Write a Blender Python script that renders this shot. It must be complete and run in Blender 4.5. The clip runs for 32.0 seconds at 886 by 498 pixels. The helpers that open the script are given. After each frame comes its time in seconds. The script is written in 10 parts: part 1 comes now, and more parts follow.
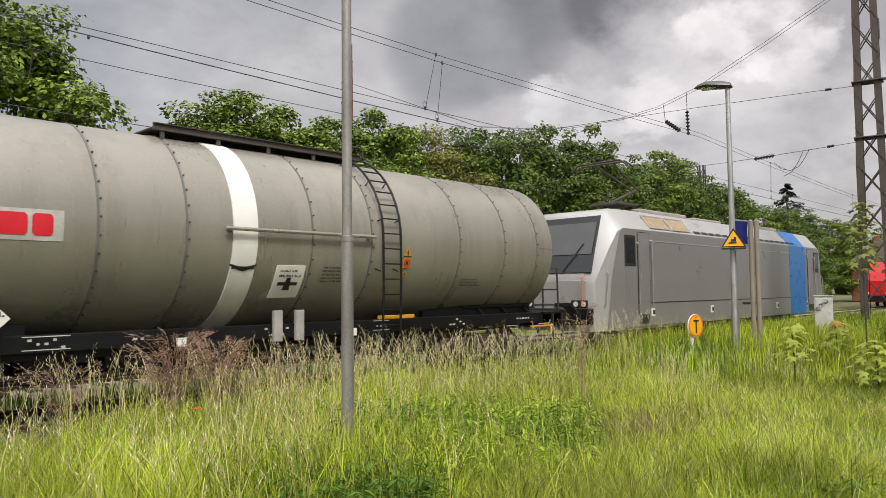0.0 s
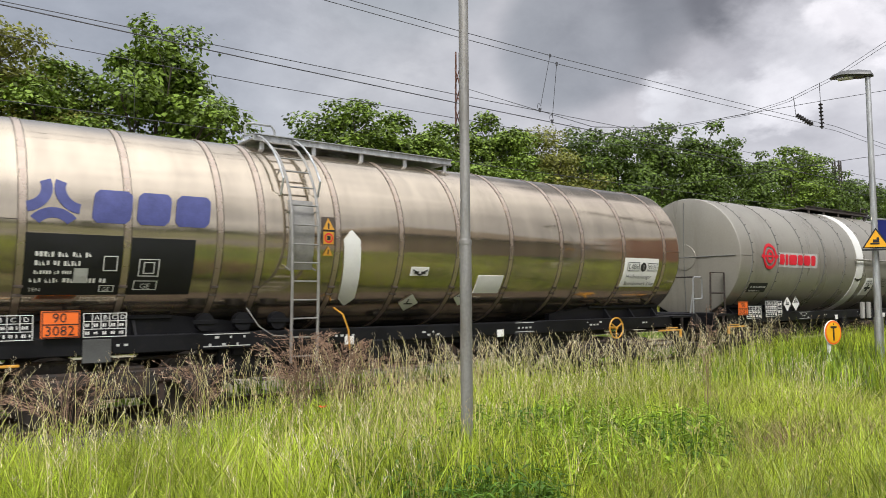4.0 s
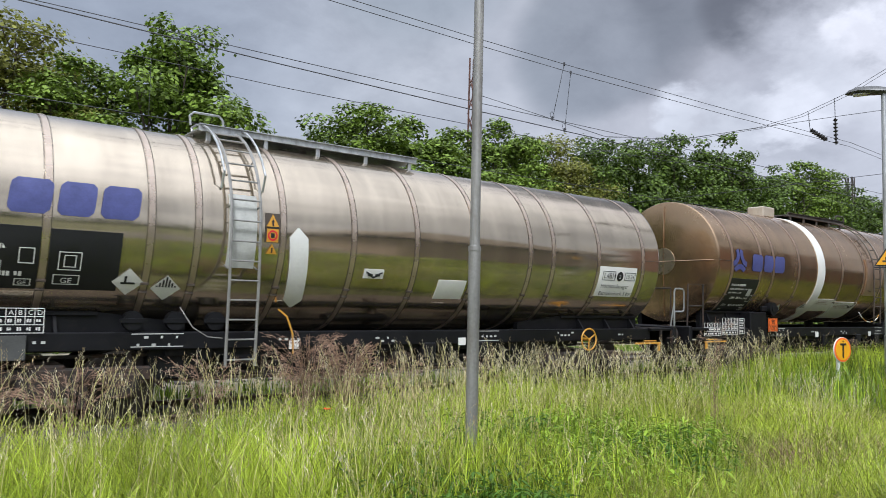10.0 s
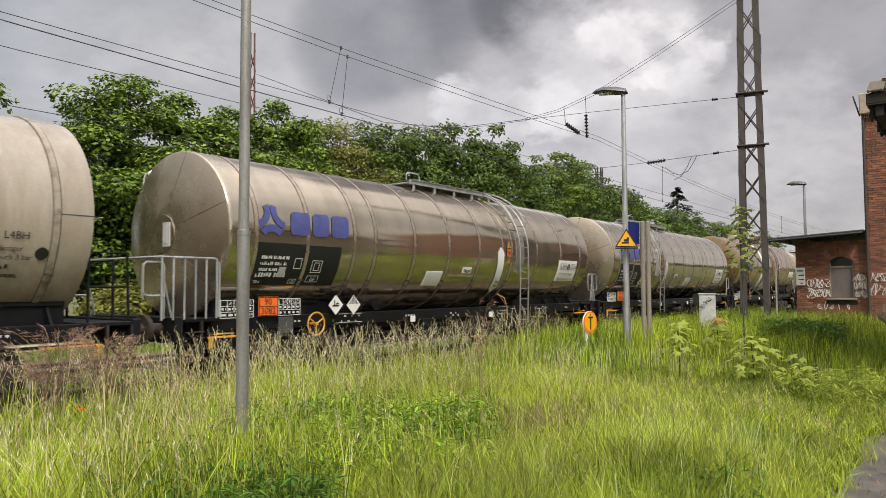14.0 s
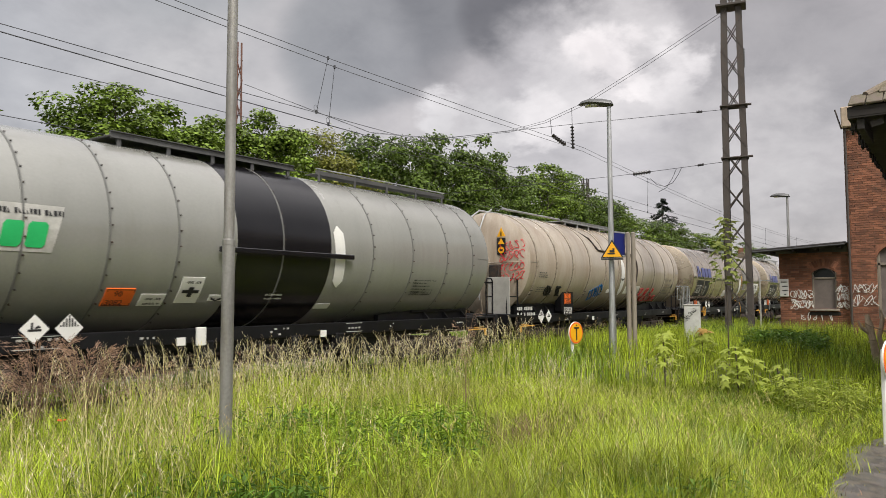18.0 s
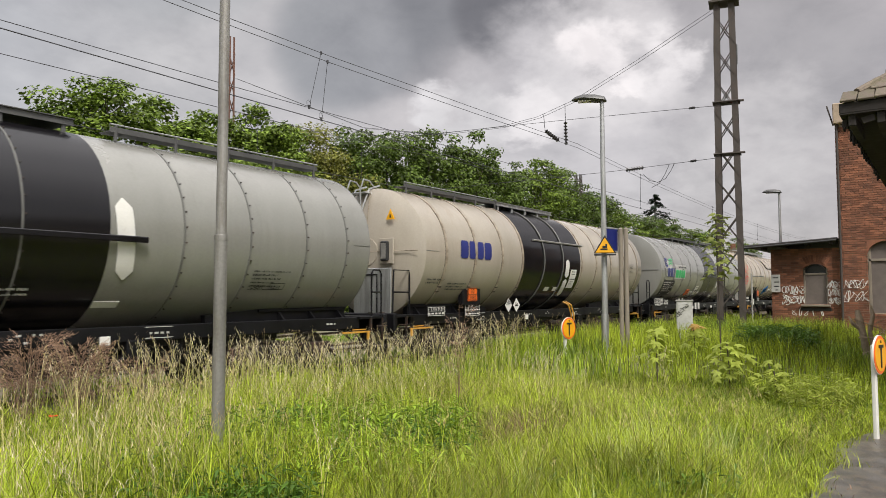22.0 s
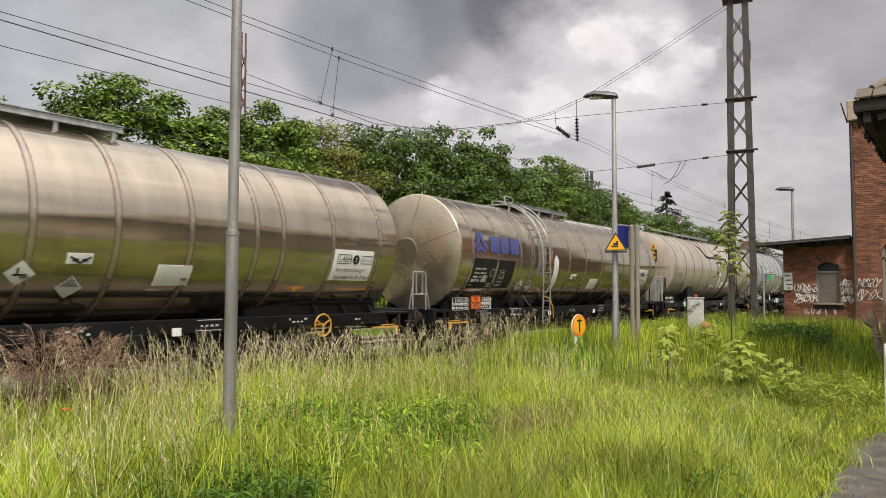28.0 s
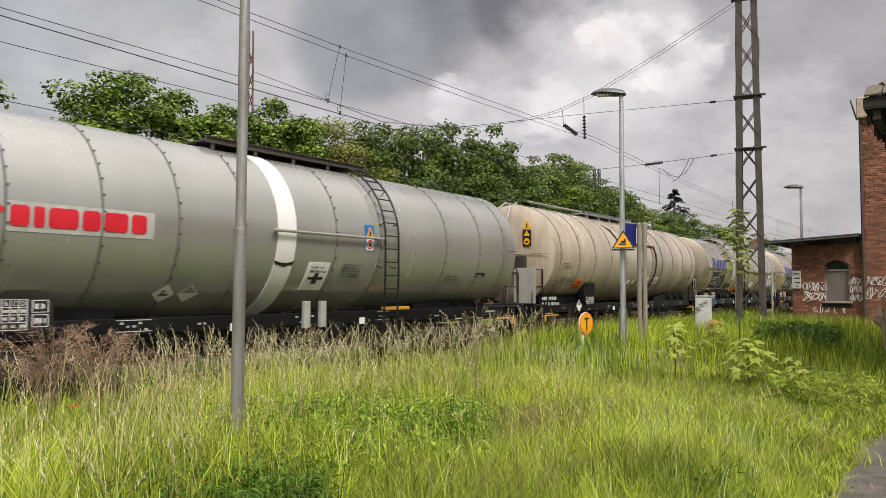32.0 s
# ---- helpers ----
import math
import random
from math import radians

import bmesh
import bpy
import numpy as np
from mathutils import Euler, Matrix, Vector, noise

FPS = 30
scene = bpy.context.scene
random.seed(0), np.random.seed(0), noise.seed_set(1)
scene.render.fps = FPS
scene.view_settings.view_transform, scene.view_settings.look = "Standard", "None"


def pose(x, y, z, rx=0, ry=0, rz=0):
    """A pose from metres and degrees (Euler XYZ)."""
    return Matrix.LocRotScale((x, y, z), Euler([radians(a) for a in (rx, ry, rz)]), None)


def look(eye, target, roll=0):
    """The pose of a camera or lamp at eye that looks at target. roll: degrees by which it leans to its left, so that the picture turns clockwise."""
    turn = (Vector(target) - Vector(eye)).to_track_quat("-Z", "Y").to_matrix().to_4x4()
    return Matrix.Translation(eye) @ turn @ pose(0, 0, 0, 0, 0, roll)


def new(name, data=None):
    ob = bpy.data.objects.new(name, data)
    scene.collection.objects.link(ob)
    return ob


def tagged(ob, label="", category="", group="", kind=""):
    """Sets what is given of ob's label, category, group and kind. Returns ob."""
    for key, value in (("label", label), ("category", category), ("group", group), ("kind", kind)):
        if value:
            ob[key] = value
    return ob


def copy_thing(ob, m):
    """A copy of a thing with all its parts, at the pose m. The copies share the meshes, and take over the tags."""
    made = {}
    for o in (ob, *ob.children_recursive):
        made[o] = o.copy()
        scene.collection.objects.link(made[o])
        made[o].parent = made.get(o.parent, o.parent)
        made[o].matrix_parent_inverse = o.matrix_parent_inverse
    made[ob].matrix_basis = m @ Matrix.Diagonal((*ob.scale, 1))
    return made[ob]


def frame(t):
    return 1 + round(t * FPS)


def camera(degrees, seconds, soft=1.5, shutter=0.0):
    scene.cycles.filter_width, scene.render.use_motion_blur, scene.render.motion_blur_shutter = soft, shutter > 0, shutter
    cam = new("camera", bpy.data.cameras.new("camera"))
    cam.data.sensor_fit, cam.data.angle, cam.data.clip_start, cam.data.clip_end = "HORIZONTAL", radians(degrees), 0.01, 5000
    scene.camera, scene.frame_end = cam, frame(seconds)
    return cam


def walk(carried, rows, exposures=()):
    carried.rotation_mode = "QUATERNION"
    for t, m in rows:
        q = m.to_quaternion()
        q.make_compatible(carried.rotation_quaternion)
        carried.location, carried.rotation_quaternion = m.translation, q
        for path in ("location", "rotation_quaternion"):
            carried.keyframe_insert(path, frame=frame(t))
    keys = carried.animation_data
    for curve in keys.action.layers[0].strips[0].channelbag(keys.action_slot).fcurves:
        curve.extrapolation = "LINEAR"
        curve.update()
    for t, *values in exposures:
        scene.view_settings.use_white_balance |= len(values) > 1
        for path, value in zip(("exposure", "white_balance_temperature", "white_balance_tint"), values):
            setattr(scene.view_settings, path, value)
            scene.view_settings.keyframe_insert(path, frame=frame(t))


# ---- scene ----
cam = camera(62.5, 32.0, soft=0.7, shutter=0.12)

# the eye's way: seconds, x, y, yaw, pitch, roll; the track runs along +x
EYE = 1.67
PATH = [
    (0.0, 0.000, 0.000, -46.03, 3.37, -0.63),
    (0.5, 0.000, -0.000, -46.04, 3.40, -0.58),
    (1.0, -0.000, 0.000, -45.90, 3.41, -0.49),
    (1.5, -0.002, 0.002, -45.49, 3.33, -0.22),
    (2.0, -0.005, 0.005, -44.61, 3.26, -0.05),
    (2.5, -0.010, 0.009, -43.27, 3.33, -0.26),
    (4.5, -0.042, 0.035, -34.70, 3.79, -0.34),
    (5.0, -0.052, 0.042, -32.09, 3.87, -0.29),
    (5.5, -0.064, 0.049, -29.30, 3.97, -0.13),
    (6.0, -0.075, 0.055, -26.63, 4.12, 0.14),
    (6.5, -0.086, 0.060, -24.15, 4.26, 0.29),
    (7.0, -0.095, 0.064, -22.25, 4.38, 0.36),
    (7.5, -0.099, 0.065, -21.29, 4.56, 0.25),
    (8.0, -0.098, 0.065, -21.47, 4.60, 0.54),
    (8.5, -0.090, 0.062, -23.23, 4.54, 0.87),
    (9.0, -0.075, 0.055, -26.65, 4.43, 1.14),
    (9.5, -0.055, 0.044, -31.37, 4.27, 1.28),
    (10.0, -0.035, 0.030, -36.47, 4.12, 1.24),
    (10.5, -0.017, 0.016, -41.23, 4.00, 0.93),
    (11.0, -0.003, 0.003, -45.22, 3.77, 0.69),
    (11.5, 0.008, -0.008, -48.31, 3.55, 0.46),
    (12.0, 0.015, -0.016, -50.59, 3.33, 0.27),
    (12.5, 0.019, -0.022, -52.09, 3.15, 0.11),
    (13.0, 0.022, -0.025, -52.89, 3.03, -0.08),
    (13.5, 0.023, -0.027, -53.34, 2.99, -0.18),
    (14.0, 0.023, -0.028, -53.52, 3.02, -0.23),
    (14.5, 0.024, -0.028, -53.66, 3.06, -0.16),
    (16.5, 0.026, -0.031, -54.32, 3.66, -0.18),
    (17.0, 0.026, -0.031, -54.37, 3.75, -0.11),
    (17.5, 0.026, -0.031, -54.43, 3.77, -0.04),
    (18.0, 0.026, -0.032, -54.57, 3.83, -0.12),
    (18.5, 0.027, -0.032, -54.76, 3.82, -0.06),
    (19.0, 0.027, -0.033, -54.85, 3.79, -0.00),
    (19.5, 0.027, -0.033, -54.91, 3.73, 0.00),
    (20.0, 0.027, -0.033, -54.91, 3.65, -0.00),
    (20.5, 0.027, -0.033, -54.93, 3.59, 0.05),
    (21.0, 0.028, -0.033, -55.03, 3.59, -0.00),
    (21.5, 0.028, -0.034, -55.09, 3.53, -0.03),
    (22.0, 0.028, -0.034, -55.10, 3.48, -0.10),
    (22.5, 0.028, -0.034, -55.10, 3.44, -0.15),
    (23.0, 0.028, -0.034, -55.12, 3.43, -0.28),
    (23.5, 0.028, -0.034, -55.10, 3.46, -0.35),
    (24.0, 0.028, -0.034, -55.08, 3.46, -0.40),
    (24.5, 0.028, -0.033, -55.01, 3.43, -0.42),
    (25.0, 0.027, -0.033, -54.92, 3.39, -0.44),
    (25.5, 0.027, -0.033, -54.82, 3.35, -0.33),
    (27.5, 0.026, -0.031, -54.34, 3.25, 0.06),
    (28.0, 0.026, -0.031, -54.30, 3.19, 0.20),
    (28.5, 0.026, -0.030, -54.28, 3.09, 0.31),
    (29.0, 0.026, -0.030, -54.26, 2.94, 0.42),
    (29.5, 0.025, -0.030, -54.16, 2.79, 0.59),
    (30.0, 0.025, -0.030, -54.04, 2.68, 0.67),
    (30.5, 0.025, -0.029, -53.96, 2.66, 0.68),
    (31.0, 0.025, -0.029, -53.90, 2.75, 0.59),
    (31.5, 0.024, -0.029, -53.85, 2.88, 0.44),
    (32.0, 0.024, -0.028, -53.76, 3.01, 0.28),
]


def aim(x, y, yaw, pitch, roll):
    a, p = radians(yaw), radians(pitch)
    way = Vector((-math.sin(a) * math.cos(p), math.cos(a) * math.cos(p), math.sin(p)))
    eye = Vector((x, y, EYE))
    return look(eye, eye + way, roll)


EXPOSURES = [(0.0, 0.0, 6500, 10), (2.5, 0.0, 6500, 10), (4.5, 0.12, 6100, 10), (5.5, 0.2, 6100, 12), (7.5, 0.2, 6050, 12), (8.5, 0.1, 5850, 11), (9.5, 0.0, 5650, 9), (10.3, 0.0, 5700, 9), (11.5, 0.0, 6400, 10), (32.0, 0.0, 6500, 10)]
walk(cam, [(t, aim(*row)) for t, *row in PATH], EXPOSURES)

# how far the train has gone: seconds, metres
GONE = [(0.0, -0.00), (0.5, 1.99), (1.0, 4.01), (1.5, 6.11), (2.0, 8.23), (2.5, 10.41), (4.5, 19.40), (5.0, 21.73), (5.5, 24.12), (6.0, 26.56), (6.5, 28.98), (7.0, 31.54), (7.5, 34.14), (8.0, 36.79), (8.5, 39.44), (9.0, 42.09), (9.5, 44.82), (10.0, 47.55), (10.5, 50.31), (11.0, 53.14), (11.5, 56.00), (12.0, 58.90), (12.5, 61.87), (13.0, 64.88), (13.5, 67.95), (14.0, 71.08), (14.5, 74.25), (16.5, 87.15), (17.0, 90.42), (17.5, 93.75), (18.0, 97.13), (18.5, 100.57), (19.0, 104.00), (19.5, 107.49), (20.0, 111.04), (20.5, 114.63), (21.0, 118.22), (21.5, 121.85), (22.0, 125.53), (22.5, 129.25), (23.0, 133.02), (23.5, 136.84), (24.0, 140.73), (24.5, 144.69), (25.0, 148.73), (25.5, 152.84), (27.5, 169.61), (28.0, 173.88), (28.5, 178.21), (29.0, 182.59), (29.5, 187.00), (30.0, 191.43), (30.5, 195.88), (31.0, 200.36), (31.5, 204.88), (32.0, 209.49)]
TRACK_Y = 11.4


# ---- sky and sun ----
def make_world():
    world = bpy.data.worlds.new("overcast_sky")
    scene.world = world
    world.use_nodes = True
    nt = world.node_tree
    n, l = nt.nodes, nt.links
    n.clear()
    out = n.new("ShaderNodeOutputWorld")
    sky = n.new("ShaderNodeTexSky")
    sky.sky_type, sky.sun_disc = "NISHITA", False
    sky.sun_elevation, sky.sun_rotation = radians(SUN_EL), radians(SUN_ROT)
    co = n.new("ShaderNodeTexCoord")
    sep = n.new("ShaderNodeSeparateXYZ")
    l.new(co.outputs["Generated"], sep.inputs[0])
    # clouds lie on a flat layer overhead: direction divided by its height
    up = n.new("ShaderNodeMath"); up.operation = "MAXIMUM"; up.inputs[1].default_value = 0.0
    l.new(sep.outputs["Z"], up.inputs[0])
    lift = n.new("ShaderNodeMath"); lift.operation = "ADD"; lift.inputs[1].default_value = 0.5
    l.new(up.outputs[0], lift.inputs[0])
    flat = n.new("ShaderNodeVectorMath"); flat.operation = "DIVIDE"
    comb = n.new("ShaderNodeCombineXYZ")
    for k in "XYZ":
        l.new(lift.outputs[0], comb.inputs[k])
    l.new(co.outputs["Generated"], flat.inputs[0])
    l.new(comb.outputs[0], flat.inputs[1])

    def noise_at(scale, detail, rough, offset, dist=0.0):
        mp = n.new("ShaderNodeMapping")
        mp.inputs["Location"].default_value = offset
        l.new(flat.outputs[0], mp.inputs[0])
        t = n.new("ShaderNodeTexNoise")
        t.inputs["Scale"].default_value, t.inputs["Detail"].default_value = scale, detail
        t.inputs["Roughness"].default_value, t.inputs["Distortion"].default_value = rough, dist
        l.new(mp.outputs[0], t.inputs["Vector"])
        return t.outputs["Fac"]

    def ramp(fac, stops):
        r = n.new("ShaderNodeValToRGB")
        e = r.color_ramp.elements
        e[0].position, e[0].color = stops[0][0], (*stops[0][1], 1)
        e[1].position, e[1].color = stops[-1][0], (*stops[-1][1], 1)
        for p, c in stops[1:-1]:
            x = e.new(p); x.color = (*c, 1)
        l.new(fac, r.inputs[0])
        return r.outputs[0]

    def mix(kind, fac, a, b):
        m = n.new("ShaderNodeMix"); m.data_type, m.blend_type = "RGBA", kind
        if isinstance(fac, float):
            m.inputs[0].default_value = fac
        else:
            l.new(fac, m.inputs[0])
        for sock, v in ((m.inputs[6], a), (m.inputs[7], b)):
            if isinstance(v, tuple):
                sock.default_value = (*v, 1)
            else:
                l.new(v, sock)
        return m.outputs[2]

    def near(direction, inner, outer):
        d = n.new("ShaderNodeVectorMath"); d.operation = "DOT_PRODUCT"
        d.inputs[1].default_value = Vector(direction).normalized()
        l.new(co.outputs["Generated"], d.inputs[0])
        m = n.new("ShaderNodeMapRange"); m.interpolation_type = "SMOOTHSTEP"
        m.inputs["From Min"].default_value, m.inputs["From Max"].default_value = math.cos(radians(outer)), math.cos(radians(inner))
        l.new(d.outputs["Value"], m.inputs["Value"])
        return m.outputs[0]

    def way(az, el):
        return (math.cos(radians(az)) * math.cos(radians(el)), math.sin(radians(az)) * math.cos(radians(el)), math.sin(radians(el)))

    broad = noise_at(1.3, 4, 0.5, (3.1, 1.7, 0.4), 0.1)
    fine = noise_at(4.2, 9, 0.55, (0.3, 5.2, 1.1), 0.15)
    puff = noise_at(13.0, 7, 0.55, (2.3, 0.2, 4.1), 0.1)
    lump = noise_at(3.4, 6, 0.5, (5.3, 2.2, 0.6), 0.4)
    body = ramp(broad, [(0.3, (0.45, 0.436, 0.44)), (0.5, (0.525, 0.51, 0.512)), (0.72, (0.635, 0.614, 0.612))])
    wisps = ramp(fine, [(0.3, (0.84, 0.845, 0.855)), (0.5, (1.0, 1.0, 1.0)), (0.7, (1.14, 1.135, 1.125))])
    cloud = mix("MULTIPLY", 1.0, body, wisps)

    def times(p, q):
        m = n.new("ShaderNodeMath"); m.operation = "MULTIPLY"
        l.new(p, m.inputs[0]); l.new(q, m.inputs[1])
        return m.outputs[0]

    def ragged(mask, grain, amp, lo, hi):
        """A soft mask broken up by a noise, so that its rim is torn like a cloud's."""
        m = n.new("ShaderNodeMath"); m.operation = "MULTIPLY_ADD"; m.inputs[1].default_value = amp
        l.new(grain, m.inputs[0])
        off = n.new("ShaderNodeMath"); off.operation = "SUBTRACT"; off.inputs[1].default_value = amp * 0.5
        l.new(mask, off.inputs[0])
        l.new(off.outputs[0], m.inputs[2])
        r = n.new("ShaderNodeMapRange"); r.interpolation_type = "SMOOTHSTEP"
        r.inputs["From Min"].default_value, r.inputs["From Max"].default_value = lo, hi
        l.new(m.outputs[0], r.inputs["Value"])
        return r.outputs[0]
    # the cover is cooler and heavier away from the bright break
    cloud = mix("MULTIPLY", near(way(92, 22), 4, 36), cloud, (0.74, 0.78, 0.84))
    # heavy cloud masses
    for az, el, inner, outer, amp, tone, lo, hi in ((*m, 0.0, 1.05) if len(m) == 6 else m for m in ((36, 29.0, 2, 13, 0.8, (0.165, 0.166, 0.173)), (29, 26.5, 2, 11, 0.9, (0.145, 0.144, 0.149)), (21, 34, 2, 12, 0.9, (0.16, 0.158, 0.162)), (39, 22.5, 1, 9, 1.0, (0.27, 0.273, 0.281)), (56, 28, 2, 11, 0.5, (0.43, 0.437, 0.447)), (10, 17, 1, 8, 0.9, (0.43, 0.422, 0.425)), (6, 28, 2, 11, 0.9, (0.36, 0.352, 0.355)), (29, 22.0, 1, 6.5, 1.2, (0.185, 0.182, 0.187), 0.2, 0.75), (43, 19, 1, 7, 1.0, (0.36, 0.364, 0.373), 0.1, 0.9))):
        d = near(way(az, el), inner, outer)
        cloud = mix("MIX", times(ragged(d, lump, amp, lo, hi), ramp(d, [(0.0, (0, 0, 0)), (0.35, (1, 1, 1))])), cloud, tone)
    # thin places in the cover where the sun shines through, torn at their rims
    for az, el, inner, outer, amp, lo, hi, tone in ((25, 12.5, 2, 13, 1.2, 0.1, 1.1, (0.62, 0.61, 0.615)), (21.5, 17.6, 1, 7.5, 1.5, 0.15, 1.15, (0.74, 0.728, 0.722)), (22.5, 17.8, 0.2, 5.0, 2.6, 0.45, 1.25, (0.98, 0.955, 0.94)), (24.0, 18.6, 0.1, 2.6, 3.0, 0.5, 1.3, (1.05, 1.02, 1.0)), (20.6, 16.6, 0.1, 3.0, 3.0, 0.5, 1.3, (0.99, 0.965, 0.95)), (17.5, 17.0, 0.3, 4.0, 2.4, 0.4, 1.2, (0.90, 0.885, 0.875)), (26.5, 15.5, 0.5, 4.5, 1.8, 0.3, 1.15, (0.78, 0.77, 0.765)), (35.6, 14.8, 0.2, 3.2, 2.6, 0.4, 1.2, (0.82, 0.812, 0.81)), (28.5, 13.5, 0.2, 4.2, 2.6, 0.4, 1.2, (0.92, 0.905, 0.895)), (33, 13, 0.5, 5, 1.6, 0.3, 1.2, (0.72, 0.715, 0.71)), (12, 11, 1, 9, 1.5, 0.3, 1.2, (0.62, 0.61, 0.605))):
        d = near(way(az, el), inner, outer)
        cloud = mix("MIX", times(ragged(d, puff, amp, lo, hi), ramp(d, [(0.0, (0, 0, 0)), (0.3, (1, 1, 1))])), cloud, tone)
    cloud = mix("MULTIPLY", 1.0, cloud, ramp(noise_at(6.5, 10, 0.62, (7.7, 3.1, 2.2), 0.2), [(0.32, (0.86, 0.86, 0.865)), (0.5, (1.0, 1.0, 1.0)), (0.68, (1.1, 1.1, 1.095))]))
    cloud = mix("MULTIPLY", near(way(15, 14), 6, 42), cloud, (1.035, 0.995, 1.0))
    # an overcast sky grows brighter towards the zenith
    high = n.new("ShaderNodeMapRange"); high.interpolation_type = "SMOOTHSTEP"
    high.inputs["From Min"].default_value, high.inputs["From Max"].default_value = 0.38, 0.95
    high.inputs["To Min"].default_value, high.inputs["To Max"].default_value = 1.0, ZENITH
    l.new(sep.outputs["Z"], high.inputs["Value"])
    # and round the place where the sun stands behind it
    glow = n.new("ShaderNodeMapRange"); glow.inputs["To Min"].default_value, glow.inputs["To Max"].default_value = 1.0, 1.75
    l.new(near(way(SUN_AZ, SUN_EL), 5, 75), glow.inputs["Value"])
    lit = n.new("ShaderNodeVectorMath"); lit.operation = "SCALE"
    l.new(cloud, lit.inputs[0]); l.new(glow.outputs[0], lit.inputs["Scale"])
    gain = n.new("ShaderNodeVectorMath"); gain.operation = "SCALE"
    l.new(lit.outputs[0], gain.inputs[0]); l.new(high.outputs[0], gain.inputs["Scale"])
    b1 = n.new("ShaderNodeBackground"); b1.inputs["Strength"].default_value = 1.0
    l.new(gain.outputs[0], b1.inputs["Color"])
    b2 = n.new("ShaderNodeBackground"); b2.inputs["Strength"].default_value = 0.1
    l.new(sky.outputs[0], b2.inputs["Color"])
    ms = n.new("ShaderNodeMixShader"); ms.inputs[0].default_value = 0.9
    l.new(b2.outputs[0], ms.inputs[1]); l.new(b1.outputs[0], ms.inputs[2])
    l.new(ms.outputs[0], out.inputs["Surface"])


SUN_EL, SUN_AZ = 48.0, 235.0      # degrees over the ground; bearing from +x, turning left
SUN_ROT = 90.0 - SUN_AZ
ZENITH = 2.7
make_world()
sun = bpy.data.lights.new("sun", "SUN")
sun.energy, sun.angle, sun.color = 3.0, radians(14), (1.0, 0.95, 0.87)
sun_ob = new("sun", sun)
sun_way = Vector((math.cos(radians(SUN_AZ)) * math.cos(radians(SUN_EL)), math.sin(radians(SUN_AZ)) * math.cos(radians(SUN_EL)), math.sin(radians(SUN_EL))))
sun_ob.matrix_world = look(sun_way * 100, (0, 0, 0))


